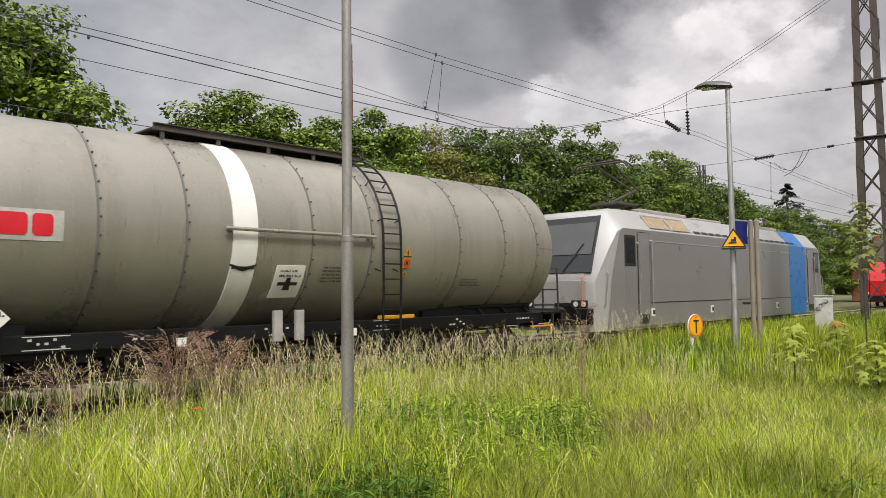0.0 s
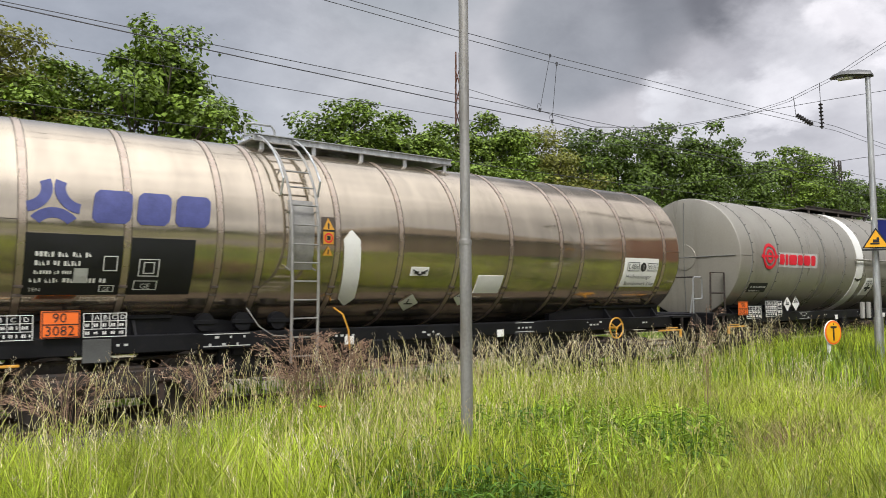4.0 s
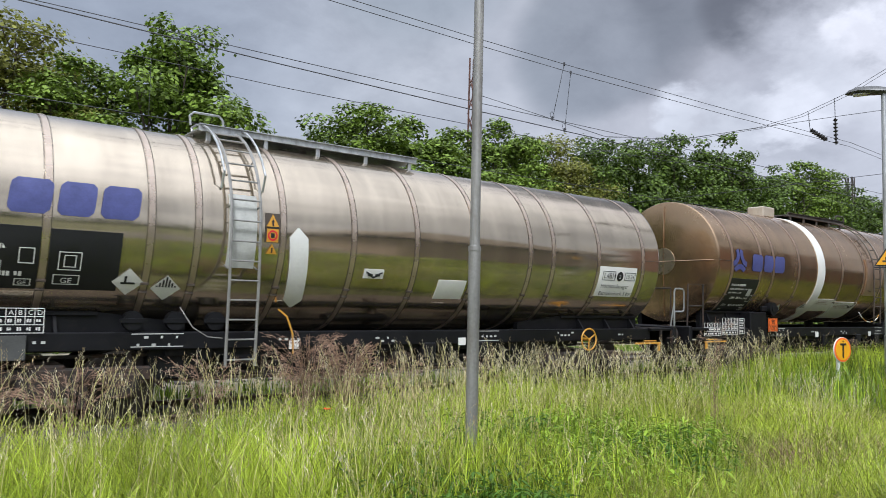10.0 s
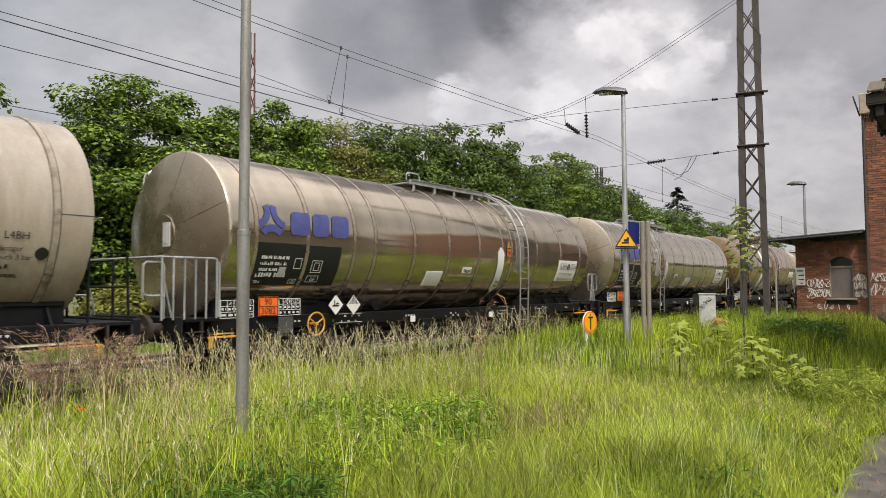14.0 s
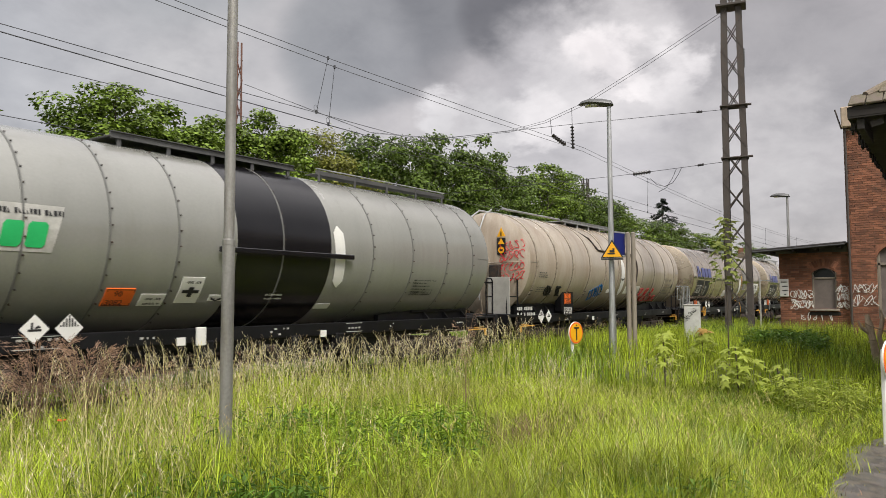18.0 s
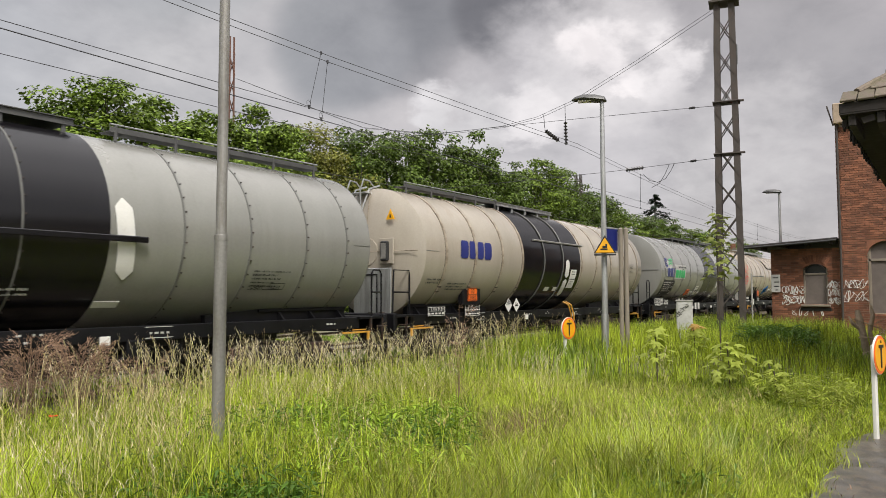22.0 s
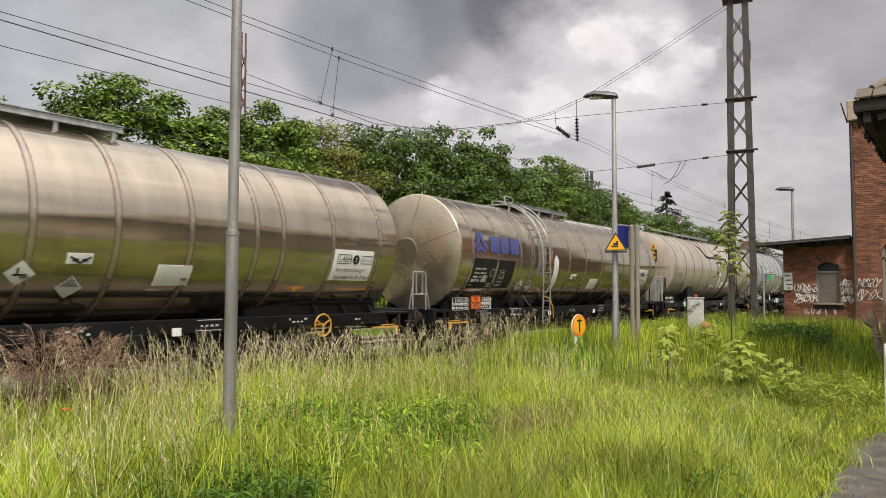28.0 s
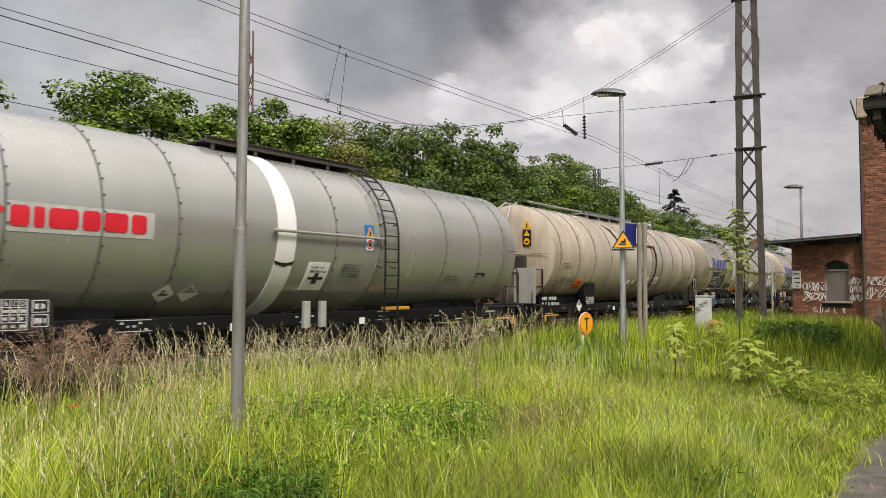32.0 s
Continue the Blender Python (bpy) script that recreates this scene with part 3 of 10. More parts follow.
# ---- mesh building ----
class Mesh:
    def __init__(self):
        self.v, self.f, self.weld = [], [], False

    def add(self, verts, faces):
        k = len(self.v)
        self.v.extend([tuple(p) for p in verts])
        self.f.extend([tuple(i + k for i in q) for q in faces])
        return self

    def box(self, c, s, b=0.0, turn=None):
        """A box at c with sizes s and chamfered edges."""
        h = [x / 2 for x in s]
        b = min(b, *[x * 0.45 for x in h]) if b else 0.0
        vs, fs = [], []
        if not b:
            vs = [(x * h[0], y * h[1], z * h[2]) for x in (-1, 1) for y in (-1, 1) for z in (-1, 1)]
            fs = [(0, 1, 3, 2), (4, 6, 7, 5), (0, 4, 5, 1), (2, 3, 7, 6), (0, 2, 6, 4), (1, 5, 7, 3)]
        else:
            idx = {}
            for x in (-1, 1):
                for y in (-1, 1):
                    for z in (-1, 1):
                        for ax in range(3):
                            p = [x * (h[0] - b), y * (h[1] - b), z * (h[2] - b)]
                            p[ax] = (x, y, z)[ax] * h[ax]
                            idx[x, y, z, ax] = len(vs)
                            vs.append(tuple(p))
            for ax in range(3):
                o = [k for k in range(3) if k != ax]
                for sg in (-1, 1):
                    q = []
                    for a, c2 in ((-1, -1), (1, -1), (1, 1), (-1, 1)):
                        k = [0, 0, 0]; k[ax], k[o[0]], k[o[1]] = sg, a, c2
                        q.append(idx[(*k, ax)])
                    fs.append(tuple(q if (sg > 0) == (ax != 1) else q[::-1]))
            for ax in range(3):
                o = [k for k in range(3) if k != ax]
                for a in (-1, 1):
                    for c2 in (-1, 1):
                        k0, k1 = [0, 0, 0], [0, 0, 0]
                        k0[ax], k1[ax] = -1, 1
                        for k in (k0, k1):
                            k[o[0]], k[o[1]] = a, c2
                        fs.append((idx[(*k0, o[0])], idx[(*k1, o[0])], idx[(*k1, o[1])], idx[(*k0, o[1])]))
            for x in (-1, 1):
                for y in (-1, 1):
                    for z in (-1, 1):
                        fs.append((idx[x, y, z, 0], idx[x, y, z, 1], idx[x, y, z, 2]))
        if turn is not None:
            vs = [tuple(turn @ Vector(p)) for p in vs]
        return self.add([(p[0] + c[0], p[1] + c[1], p[2] + c[2]) for p in vs], fs)

    def cyl(self, p0, p1, r0, r1=None, n=12, caps=True):
        r1 = r0 if r1 is None else r1
        p0, p1 = Vector(p0), Vector(p1)
        d = (p1 - p0).normalized()
        u = d.orthogonal().normalized(); w = d.cross(u)
        vs = []
        for p, r in ((p0, r0), (p1, r1)):
            vs += [p + r * (math.cos(2 * math.pi * i / n) * u + math.sin(2 * math.pi * i / n) * w) for i in range(n)]
        fs = [(i, (i + 1) % n, n + (i + 1) % n, n + i) for i in range(n)]
        if caps:
            fs += [tuple(range(n))[::-1], tuple(range(n, 2 * n))]
        return self.add(vs, fs)

    def tube(self, pts, r, n=6, closed=False):
        pts = [Vector(p) for p in pts]
        rings, k = [], len(pts)
        prev = None
        for i, p in enumerate(pts):
            a = pts[(i - 1) % k] if (closed or i) else p
            b = pts[(i + 1) % k] if (closed or i < k - 1) else p
            d = (b - a)
            d = d.normalized() if d.length > 1e-6 else Vector((0, 0, 1))
            u = d.orthogonal() if prev is None else prev - prev.dot(d) * d
            u = u.normalized() if u.length > 1e-6 else d.orthogonal().normalized()
            prev = u
            w = d.cross(u)
            rings.append([p + r * (math.cos(2 * math.pi * j / n) * u + math.sin(2 * math.pi * j / n) * w) for j in range(n)])
        vs = [q for ring in rings for q in ring]
        fs = []
        for i in range(k if closed else k - 1):
            a, b = i * n, ((i + 1) % k) * n
            fs += [(a + j, a + (j + 1) % n, b + (j + 1) % n, b + j) for j in range(n)]
        if not closed:
            fs += [tuple(range(n))[::-1], tuple((k - 1) * n + j for j in range(n))]
        return self.add(vs, fs)

    def lathe(self, prof, n=48, y=0.0, z=0.0):
        """Turns a profile of (x, r) about the x axis through (y, z)."""
        vs, fs, rows = [], [], []
        for x, r in prof:
            if r < 1e-4:
                rows.append([len(vs)]); vs.append((x, y, z))
            else:
                rows.append(list(range(len(vs), len(vs) + n)))
                vs += [(x, y - r * math.cos(2 * math.pi * i / n), z + r * math.sin(2 * math.pi * i / n)) for i in range(n)]
        for a, b in zip(rows, rows[1:]):
            for i in range(n):
                j = (i + 1) % n
                if len(a) == 1 and len(b) > 1:
                    fs.append((a[0], b[j], b[i]))
                elif len(b) == 1 and len(a) > 1:
                    fs.append((a[i], a[j], b[0]))
                elif len(a) > 1:
                    fs.append((a[i], a[j], b[j], b[i]))
        return self.add(vs, fs)

    def plate(self, x0, x1, a0, a1, r, z, thick=0.008, n=8):
        """A curved plate lying on a drum of radius r about the x axis at height z; angles in degrees from the side that faces -y, upwards."""
        vs, fs = [], []
        for rr in (r - 0.004, r + thick):
            for x in (x0, x1):
                for i in range(n + 1):
                    a = radians(a0 + (a1 - a0) * i / n)
                    vs.append((x, -rr * math.cos(a), z + rr * math.sin(a)))
        m = n + 1
        for i in range(n):
            fs.append((2 * m + i, 3 * m + i, 3 * m + i + 1, 2 * m + i + 1))
            fs.append((i, 2 * m + i, 2 * m + i + 1, i + 1))
            fs.append((m + i, m + i + 1, 3 * m + i + 1, 3 * m + i))
        fs += [(0, m, 3 * m, 2 * m), (n, 2 * m + n, 3 * m + n, m + n)]
        return self.add(vs, fs)

    def shape(self, pts, r, z, lift=0.012, steps=6):
        """A flat outline of (x, height) laid on the drum's side, cut into level strips."""
        self.weld = True
        hs = [p[1] for p in pts]
        lo, hi = min(hs), max(hs)

        def cross(h):
            xs = []
            for (xa, ha), (xb, hb) in zip(pts, pts[1:] + pts[:1]):
                if (ha - h) * (hb - h) < 0:
                    xs.append(xa + (xb - xa) * (h - ha) / (hb - ha))
            return sorted(xs)
        levels = [lo + (hi - lo) * i / steps for i in range(steps + 1)]
        for h0, h1 in zip(levels, levels[1:]):
            e = (hi - lo) * 1e-4
            c0, c1 = cross(h0 + e), cross(h1 - e)
            if len(c0) != len(c1):
                c0 = c1 = cross((h0 + h1) / 2)
            for k in range(0, len(c0) - 1, 2):
                q = []
                for x, h in ((c0[k], h0), (c0[k + 1], h0), (c1[k + 1], h1), (c1[k], h1)):
                    a = h / r
                    q.append((x, -(r + lift) * math.cos(a), z + (r + lift) * math.sin(a)))
                self.add(q, [(0, 1, 2, 3)])
        return self

    def data(self, name, material, smooth=True):
        me = bpy.data.meshes.new(name)
        if self.weld:
            seen, order, vs = {}, [], []
            for p in self.v:
                k = (round(p[0], 3), round(p[1], 3), round(p[2], 3))
                if k not in seen:
                    seen[k] = len(vs); vs.append(p)
                order.append(seen[k])
            self.v = vs
            self.f = [tuple(dict.fromkeys(order[i] for i in q)) for q in self.f]
            self.f = [q for q in self.f if len(q) > 2]
        me.from_pydata([tuple(p) for p in self.v], [], self.f)
        if material:
            me.materials.append(material)
        if smooth:
            me.polygons.foreach_set("use_smooth", [True] * len(me.polygons))
            me.set_sharp_from_angle(angle=radians(35))
        me.update()
        return me


def part(name, mesh, material, parent, label="", smooth=True):
    me = mesh.data(name, material, smooth) if isinstance(mesh, Mesh) else mesh
    ob = new(name, me)
    ob.parent = parent
    if label:
        ob["label"] = label
    if name in ("small_print", "inscription_grid", "seed_heads", "stalks", "stems", "twigs"):
        ob["kind"] = "stuff"
    return ob


def thing(name, m, label, category, group="", kind=""):
    ob = new(name)
    ob.empty_display_size = 0.2
    ob.matrix_world = m
    return tagged(ob, label, category, group, kind)


def solid(name, mesh, material, label, category, group="", kind="", m=None, smooth=True):
    ob = new(name, mesh.data(name, material, smooth))
    if m is not None:
        ob.matrix_world = m
    return tagged(ob, label, category, group, kind)


def letters(text, size):
    """Flat outline of a text as vertices and faces, starting at 0 and rising from 0."""
    cu = bpy.data.curves.new("letters", "FONT")
    cu.body, cu.size, cu.resolution_u = text, size, 2
    ob = bpy.data.objects.new("letters", cu)
    me = ob.to_mesh()
    vs = [tuple(v.co) for v in me.vertices]
    fs = [tuple(p.vertices) for p in me.polygons]
    ob.to_mesh_clear()
    bpy.data.objects.remove(ob)
    bpy.data.curves.remove(cu)
    return vs, fs


# ---- ground, track, path ----
def rise(x, y):
    """The grown-over platform: the ground lifts gently towards the station."""
    def step(v, a, b):
        f = min(1.0, max(0.0, (v - a) / (b - a)))
        return f * f * (3 - 2 * f)
    return 0.42 * step(x, 10.5, 15.0) * step(y, 1.3, 3.0) * (1 - step(y, 7.6, 9.2)) * (1 - step(x, 60, 70))


def make_ground():
    m = Mesh()
    xs = [-900, -200, -60, -20, -8, 0, 8, 10.5, 11.25, 12, 12.75, 13.5, 14.25, 15, 18, 24, 32, 60, 62.5, 65, 67.5, 70, 140, 400, 1200]
    ys = [-900, -200, -60, -20, -6, 0, 1.3, 1.7, 2.1, 2.5, 3, 4, 6, 7.6, 7.9, 8.2, 8.5, 8.8, 9.2, 9.6, 14.0, 14.6, 19.0, 20.0, 40, 120, 400, 1200]
    hz = {9.6: -0.22, 14.0: -0.22, 14.6: -0.22, 19.0: -0.22}
    vs = [(x, y, hz.get(y, -0.06) + rise(x, y)) for y in ys for x in xs]
    k = len(xs)
    fs = [(j * k + i, j * k + i + 1, (j + 1) * k + i + 1, (j + 1) * k + i) for j in range(len(ys) - 1) for i in range(k - 1)]
    m.add(vs, fs)
    solid("ground", m, M_soil, "grassy dark soil under the meadow and tracks", "ground", kind="structure", smooth=False)
    p = Mesh()
    # worn asphalt path in front of the station house
    edge = [(-30, -0.9), (-6, -0.9), (-1.2, -0.75), (1.5, -0.6), (3.4, -0.2), (5.2, 0.75), (6.3, 0.95), (7.1, 1.03), (8.2, 0.98), (9.5, 1.12), (10.4, 0.85), (12.0, 0.55), (16, 0.3), (26, 0.2)]
    vs = [(x, y, -0.03) for x, y in edge] + [(x, -9.0, -0.03) for x, y in edge] + [(x, y, -0.12) for x, y in edge]
    k = len(edge)
    fs = [(i, k + i, k + i + 1, i + 1) for i in range(k - 1)] + [(2 * k + i, i, i + 1, 2 * k + i + 1) for i in range(k - 1)]
    p.add(vs, fs)
    solid("path", p, M_asphalt, "worn dark asphalt yard and path beside the station house", "path", kind="structure", smooth=False)


def make_track(name, y, x0, x1, s0, s1, stone_mat=None):
    """Ballast bed, two rails and concrete sleepers."""
    bed = Mesh()
    rng = random.Random(int(y * 10))
    xs = np.linspace(x0, x1, 260)
    prof = [(-2.1, -0.24), (-1.5, -0.12), (-0.6, -0.1), (0, -0.1), (0.6, -0.1), (1.5, -0.12), (2.1, -0.24)]
    vs = [(x + rng.uniform(-0.1, 0.1), y + py + rng.uniform(-0.05, 0.05), pz + rng.uniform(-0.02, 0.02)) for x in xs for py, pz in prof]
    k = len(prof)
    fs = [(i * k + j, (i + 1) * k + j, (i + 1) * k + j + 1, i * k + j + 1) for i in range(len(xs) - 1) for j in range(k - 1)]
    bed.add(vs, fs)
    track = solid(name, bed, stone_mat or M_ballast, "railway track with rusty rails on brown ballast", "railway track", kind="structure", smooth=False)
    for side in (-0.75, 0.75):
        r = Mesh()
        r.box(((x0 + x1) / 2, y + side, -0.02), (x1 - x0, 0.072, 0.04), 0.012)
        r.box(((x0 + x1) / 2, y + side, -0.08), (x1 - x0, 0.02, 0.09))
        r.box(((x0 + x1) / 2, y + side, -0.125), (x1 - x0, 0.14, 0.02))
        part("rail", r, M_rail, track)
    sl = Mesh().box((0, 0, 0), (0.26, 2.5, 0.16), 0.03).data("sleeper", M_sleeper)
    x = s0
    while x < s1:
        o = part("sleeper", sl, None, track)
        o.location = (x, y, -0.15)
        x += 0.6
    # loose stones
    st = Mesh()
    for _ in range(2600):
        px, py, s = rng.uniform(-12, 30), y + rng.uniform(-2.0, 2.0), rng.uniform(0.02, 0.045)
        c = (px, py, -0.12 + rng.uniform(0, 0.03))
        st.add([(c[0] + s * rng.uniform(.6, 1.3), c[1], c[2]), (c[0] - s, c[1] + s * .4, c[2]), (c[0], c[1] + s, c[2]), (c[0] + s * .2, c[1] - s, c[2]), (c[0], c[1], c[2] + s), (c[0], c[1], c[2] - s)],
               [(0, 2, 4), (2, 1, 4), (1, 3, 4), (3, 0, 4), (2, 0, 5), (1, 2, 5), (3, 1, 5), (0, 3, 5)])
    stone = part("ballast_stones", st, stone_mat or M_ballast, track, smooth=False)
    stone["kind"] = "stuff"
    return track


make_ground()
make_track("track_near", TRACK_Y, -260, 260, -14, 30)
make_track("track_far", 16.2, -260, 260, -14, 26, M_ballast_dry)
far_walk = Mesh()
for k in range(28):      # worn slabs of the old far platform
    far_walk.box((-24 + k * 2.5, 22.0 + 0.05 * math.sin(k * 2.1), -0.03), (2.46, 1.7, 0.1), 0.02)
solid("far_pavement", far_walk, M_sand, "pale worn slabs of an overgrown path beyond the tracks", "pavement", kind="structure", smooth=False)


# ---- poles, masts and wires ----
def wire(pts, r=0.007):
    return Mesh().tube(pts, r, 5)


def sag(p, q, drop, n=14):
    p, q = Vector(p), Vector(q)
    return [p.lerp(q, i / n) - Vector((0, 0, drop * 4 * (i / n) * (1 - i / n))) for i in range(n + 1)]


def insulator(parent, p, q, ribs=6, r=0.055):
    p, q = Vector(p), Vector(q)
    m = Mesh().cyl(p, q, r * 0.4, n=8)
    for i in range(ribs):
        c = p.lerp(q, (i + 0.5) / ribs)
        d = (q - p).normalized() * 0.018
        m.cyl(c - d, c + d, r, r * 0.7, n=10)
    return part("insulator", m, M_insul, parent, "dark ribbed insulator")


def near_pole():
    t = thing("steel_post", pose(3.905, 4.902, -0.08), "tall grey galvanised steel post in the grass", "post")
    part("tube", Mesh().cyl((0, 0, 0), (0, 0, 2.2), 0.052, n=20).cyl((0, 0, 2.2), (0, 0, 2.24), 0.052, 0.044, n=20).cyl((0, 0, 2.24), (0, 0, 7.5), 0.044, 0.04, n=20), M_post, t)
    part("collar", Mesh().cyl((0, 0, 2.19), (0, 0, 2.23), 0.056, n=20), M_post, t)
    part("foot", Mesh().cyl((0, 0, 0), (0, 0, 0.25), 0.075, 0.06, n=20), M_concrete, t, "concrete foot")


def lattice_mast(x, y, height, wide_foot, wide_top, turn, label, single=False):
    """A mast of four angle legs with crossed lacing on each face."""
    t = thing("lattice_mast", pose(x, y, -0.1, 0, 0, turn), label, "catenary mast", group="catenary masts")
    flange = 0.19 if single else 0.1
    def w_at(z):
        return (wide_foot + (wide_top - wide_foot) * z / height) / 2
    for sx in (-1, 1):
        for sy in (-1, 1):
            m, vs = Mesh(), []
            for z in (0, height / 2, height):
                cx, cy = sx * w_at(z), sy * w_at(z) * 0.55
                vs += [(cx - sx * lx, cy - sy * ly, z) for lx, ly in ((0, 0), (flange, 0), (flange, 0.02), (0.02, 0.02), (0.02, flange), (0, flange))]
            fs = [(k * 6 + n, k * 6 + (n + 1) % 6, k * 6 + 6 + (n + 1) % 6, k * 6 + 6 + n) for k in range(2) for n in range(6)]
            fs += [(0, 3, 2, 1), (0, 5, 4, 3), (12, 13, 14, 15), (12, 15, 16, 17)]
            m.add(vs, fs if sx * sy > 0 else [f[::-1] for f in fs])
            part("leg", m, M_lattice, t, smooth=False)
    step = 1.12
    k = int(height / step)
    for face in range(4):
        m = Mesh()
        for i in range(k):
            z0, z1 = i * step, (i + 1) * step
            a0, a1 = w_at(z0), w_at(z1)
            if face < 2:
                s = -1 if face else 1
                p0, p1 = ((-a0, s * a0 * .55, z0), (a1, s * a1 * .55, z1)), ((a0, s * a0 * .55, z0), (-a1, s * a1 * .55, z1))
            else:
                s = -1 if face == 3 else 1
                p0, p1 = ((s * a0, -a0 * .55, z0), (s * a1, a1 * .55, z1)), ((s * a0, a0 * .55, z0), (s * a1, -a1 * .55, z1))
            for p, q in ((p0, p1) if face < 2 else ((p0, p1)[i % 2],)):
                if single:
                    part("brace", Mesh().cyl(p, q, 0.024, n=4), M_lattice, t, smooth=False)
                else:
                    m.cyl(p, q, 0.024, n=4)
        if not single:
            part("lacing", m, M_lattice, t, smooth=False)["kind"] = "stuff"
    part("foot", Mesh().box((0, 0, 0.1), (wide_foot + 0.5, wide_foot + 0.3, 0.4), 0.04), M_concrete, t, "concrete foot")
    return t


MAST_X, MAST_Y = 25.35, 6.0


def masts_and_wires():
    near = lattice_mast(MAST_X, MAST_Y, 15.5, 0.9, 0.55, 102, "tall rusty brown lattice mast holding the overhead wires", True)
    for z in (6.3, 8.05):
        part("bracket", Mesh().box((0, 0, z + 0.1), (0.86, 0.56, 0.04), 0.01).box((-0.45, 0, z + 0.14), (0.2, 0.1, 0.06), 0.01), M_lattice, near)
    for sx in (-0.28, 0.27):
        m = Mesh()
        for i in range(8):
            m.cyl((sx, -0.3, 9.55 + i * 0.085), (sx, -0.3, 9.61 + i * 0.085), 0.115, 0.1, n=14)
        m.cyl((sx, -0.3, 9.4), (sx, -0.3, 10.4), 0.03, n=8)
        part("tension_insulator", m, M_grate, near, "ribbed grey insulator")
    for sx in (0.2, 0.3, 0.36):
        part("earth_cable", Mesh().tube([(sx, -0.34, 0.3), (sx + .01, -0.32, 4.0), (sx - .02, -0.28, 8.0), (sx - .04, -0.24, 11.4)], 0.013, 5), M_rubber, near)
    part("top_plate", Mesh().box((0, 0, 11.58), (0.95, 0.7, 0.08), 0.01), M_lattice, near)
    rusty = lattice_mast(25.05, 31.4, 15.5, 0.85, 0.6, 80, "rusty lattice mast rising behind the trees")
    for c in rusty.children:
        c.data.materials[0] = M_rustmast
    lattice_mast(61.0, 27.5, 12.5, 0.9, 0.6, 80, "distant lattice mast beside the railway")
    # the wires across the tracks
    span = thing("cross_span_wires", pose(0, 0, 0), "dark cross-span wires over the tracks", "overhead wire")
    X = MAST_X - 0.1
    y0, y1 = MAST_Y + 0.35, 31.1
    for dx in (-0.12, 0.12):
        part("span_rope", Mesh().tube([(X + dx, y0, 11.25), (X + dx, 9.0, 10.0), (X + dx, 11.44, 8.95), (X + dx, 13.0, 8.52), (X + dx, 14.6, 8.36), (X + dx, 17.8, 8.45), (X + dx, 22, 9.3), (X + dx, y1, 13.2)], 0.008, 5), M_wire, span)
    part("upper_wire", wire([(X, y0, 7.98), (X, 9.0, 8.12), (X, 11.8, 8.26), (X, 17.7, 8.5), (X, y1, 8.9)], 0.009), M_wire, span)
    part("lower_wire", wire([(X, y0, 6.2), (X, 9.2, 6.12), (X, 10.3, 6.1), (X, 17.5, 6.1), (X, y1, 6.3)], 0.009), M_wire, span)
    insulator(span, (X, 11.86, 8.2), (X, 11.84, 7.3), 7, 0.08)
    insulator(span, (X, 12.7, 7.95), (X, 12.15, 7.5), 7, 0.09)
    insulator(span, (X, 9.5, 6.1), (X, 8.85, 6.13), 7, 0.075)
    insulator(span, (X, 7.2, 8.03), (X, 7.0, 8.02), 4, 0.05)
    insulator(span, (X, 7.2, 6.18), (X, 7.0, 6.19), 4, 0.05)
    part("hanger", Mesh().tube([(X, 12.72, 7.95), (X, 12.78, 8.6)], 0.012, 5), M_wire, span)
    part("hanger", Mesh().tube([(X, 11.84, 7.3), (X, 11.87, 8.9)], 0.012, 5), M_wire, span)
    part("loop_wire", Mesh().tube([(X + .4, 9.0, 5.95), (X + .35, 8.75, 5.7), (X + .3, 8.45, 5.6), (X + .25, 8.15, 5.7), (X + .1, 7.9, 5.95), (X, 7.75, 6.17)], 0.01, 5), M_wire, span)
    part("loop_wire", Mesh().tube([(X + .2, 8.0, 6.17), (X + .2, 8.15, 5.85), (X + .3, 8.4, 5.55), (X + .4, 8.7, 5.45)], 0.01, 5), M_wire, span)
    # along the near track, two contact lines side by side
    lines = (([(-40, 5.74), (0, 5.73), (9, 5.725), (16, 5.77), (X, 5.8)], [(-40, 7.7), (-20, 7.3), (0, 7.12), (6, 7.08), (9, 7.055), (12, 7.06), (15, 7.11), (18, 7.15), (22, 7.22), (X, 7.3)], ((-0.45, 0.2), (11.3, 0.35)), 0.007),
             ([(-40, 5.75), (0, 5.70), (4.9, 5.605), (9, 5.555), (15, 5.515), (X, 5.48)], [(-40, 7.6), (-20, 7.2), (0, 7.0), (5.7, 6.95), (9, 6.92), (12, 6.91), (15, 6.95), (18, 6.99), (X, 7.15)], ((-0.2, 0.2), (11.68, 0.18)), 0.010))
    for cw, mw, drops, rad in lines:
        cat = thing("overhead_line", pose(0, 0, 0), "dark overhead contact line with droppers above the track", "overhead wire", group="overhead lines")
        y = 11.4
        part("contact_wire", Mesh().tube([(a, y, b) for a, b in cw] + [(88, y, cw[-1][1]), (150, y, cw[-1][1])], rad, 5), M_wire, cat)
        ma = [(a, y, b) for a, b in mw] + sag((X, y, mw[-1][1]), (88, y, mw[-1][1]), 0.7)[1:] + sag((88, y, mw[-1][1]), (150, y, mw[-1][1]), 0.7)[1:]
        part("carrier_wire", Mesh().tube(ma, 0.0075, 5), M_wire, cat)
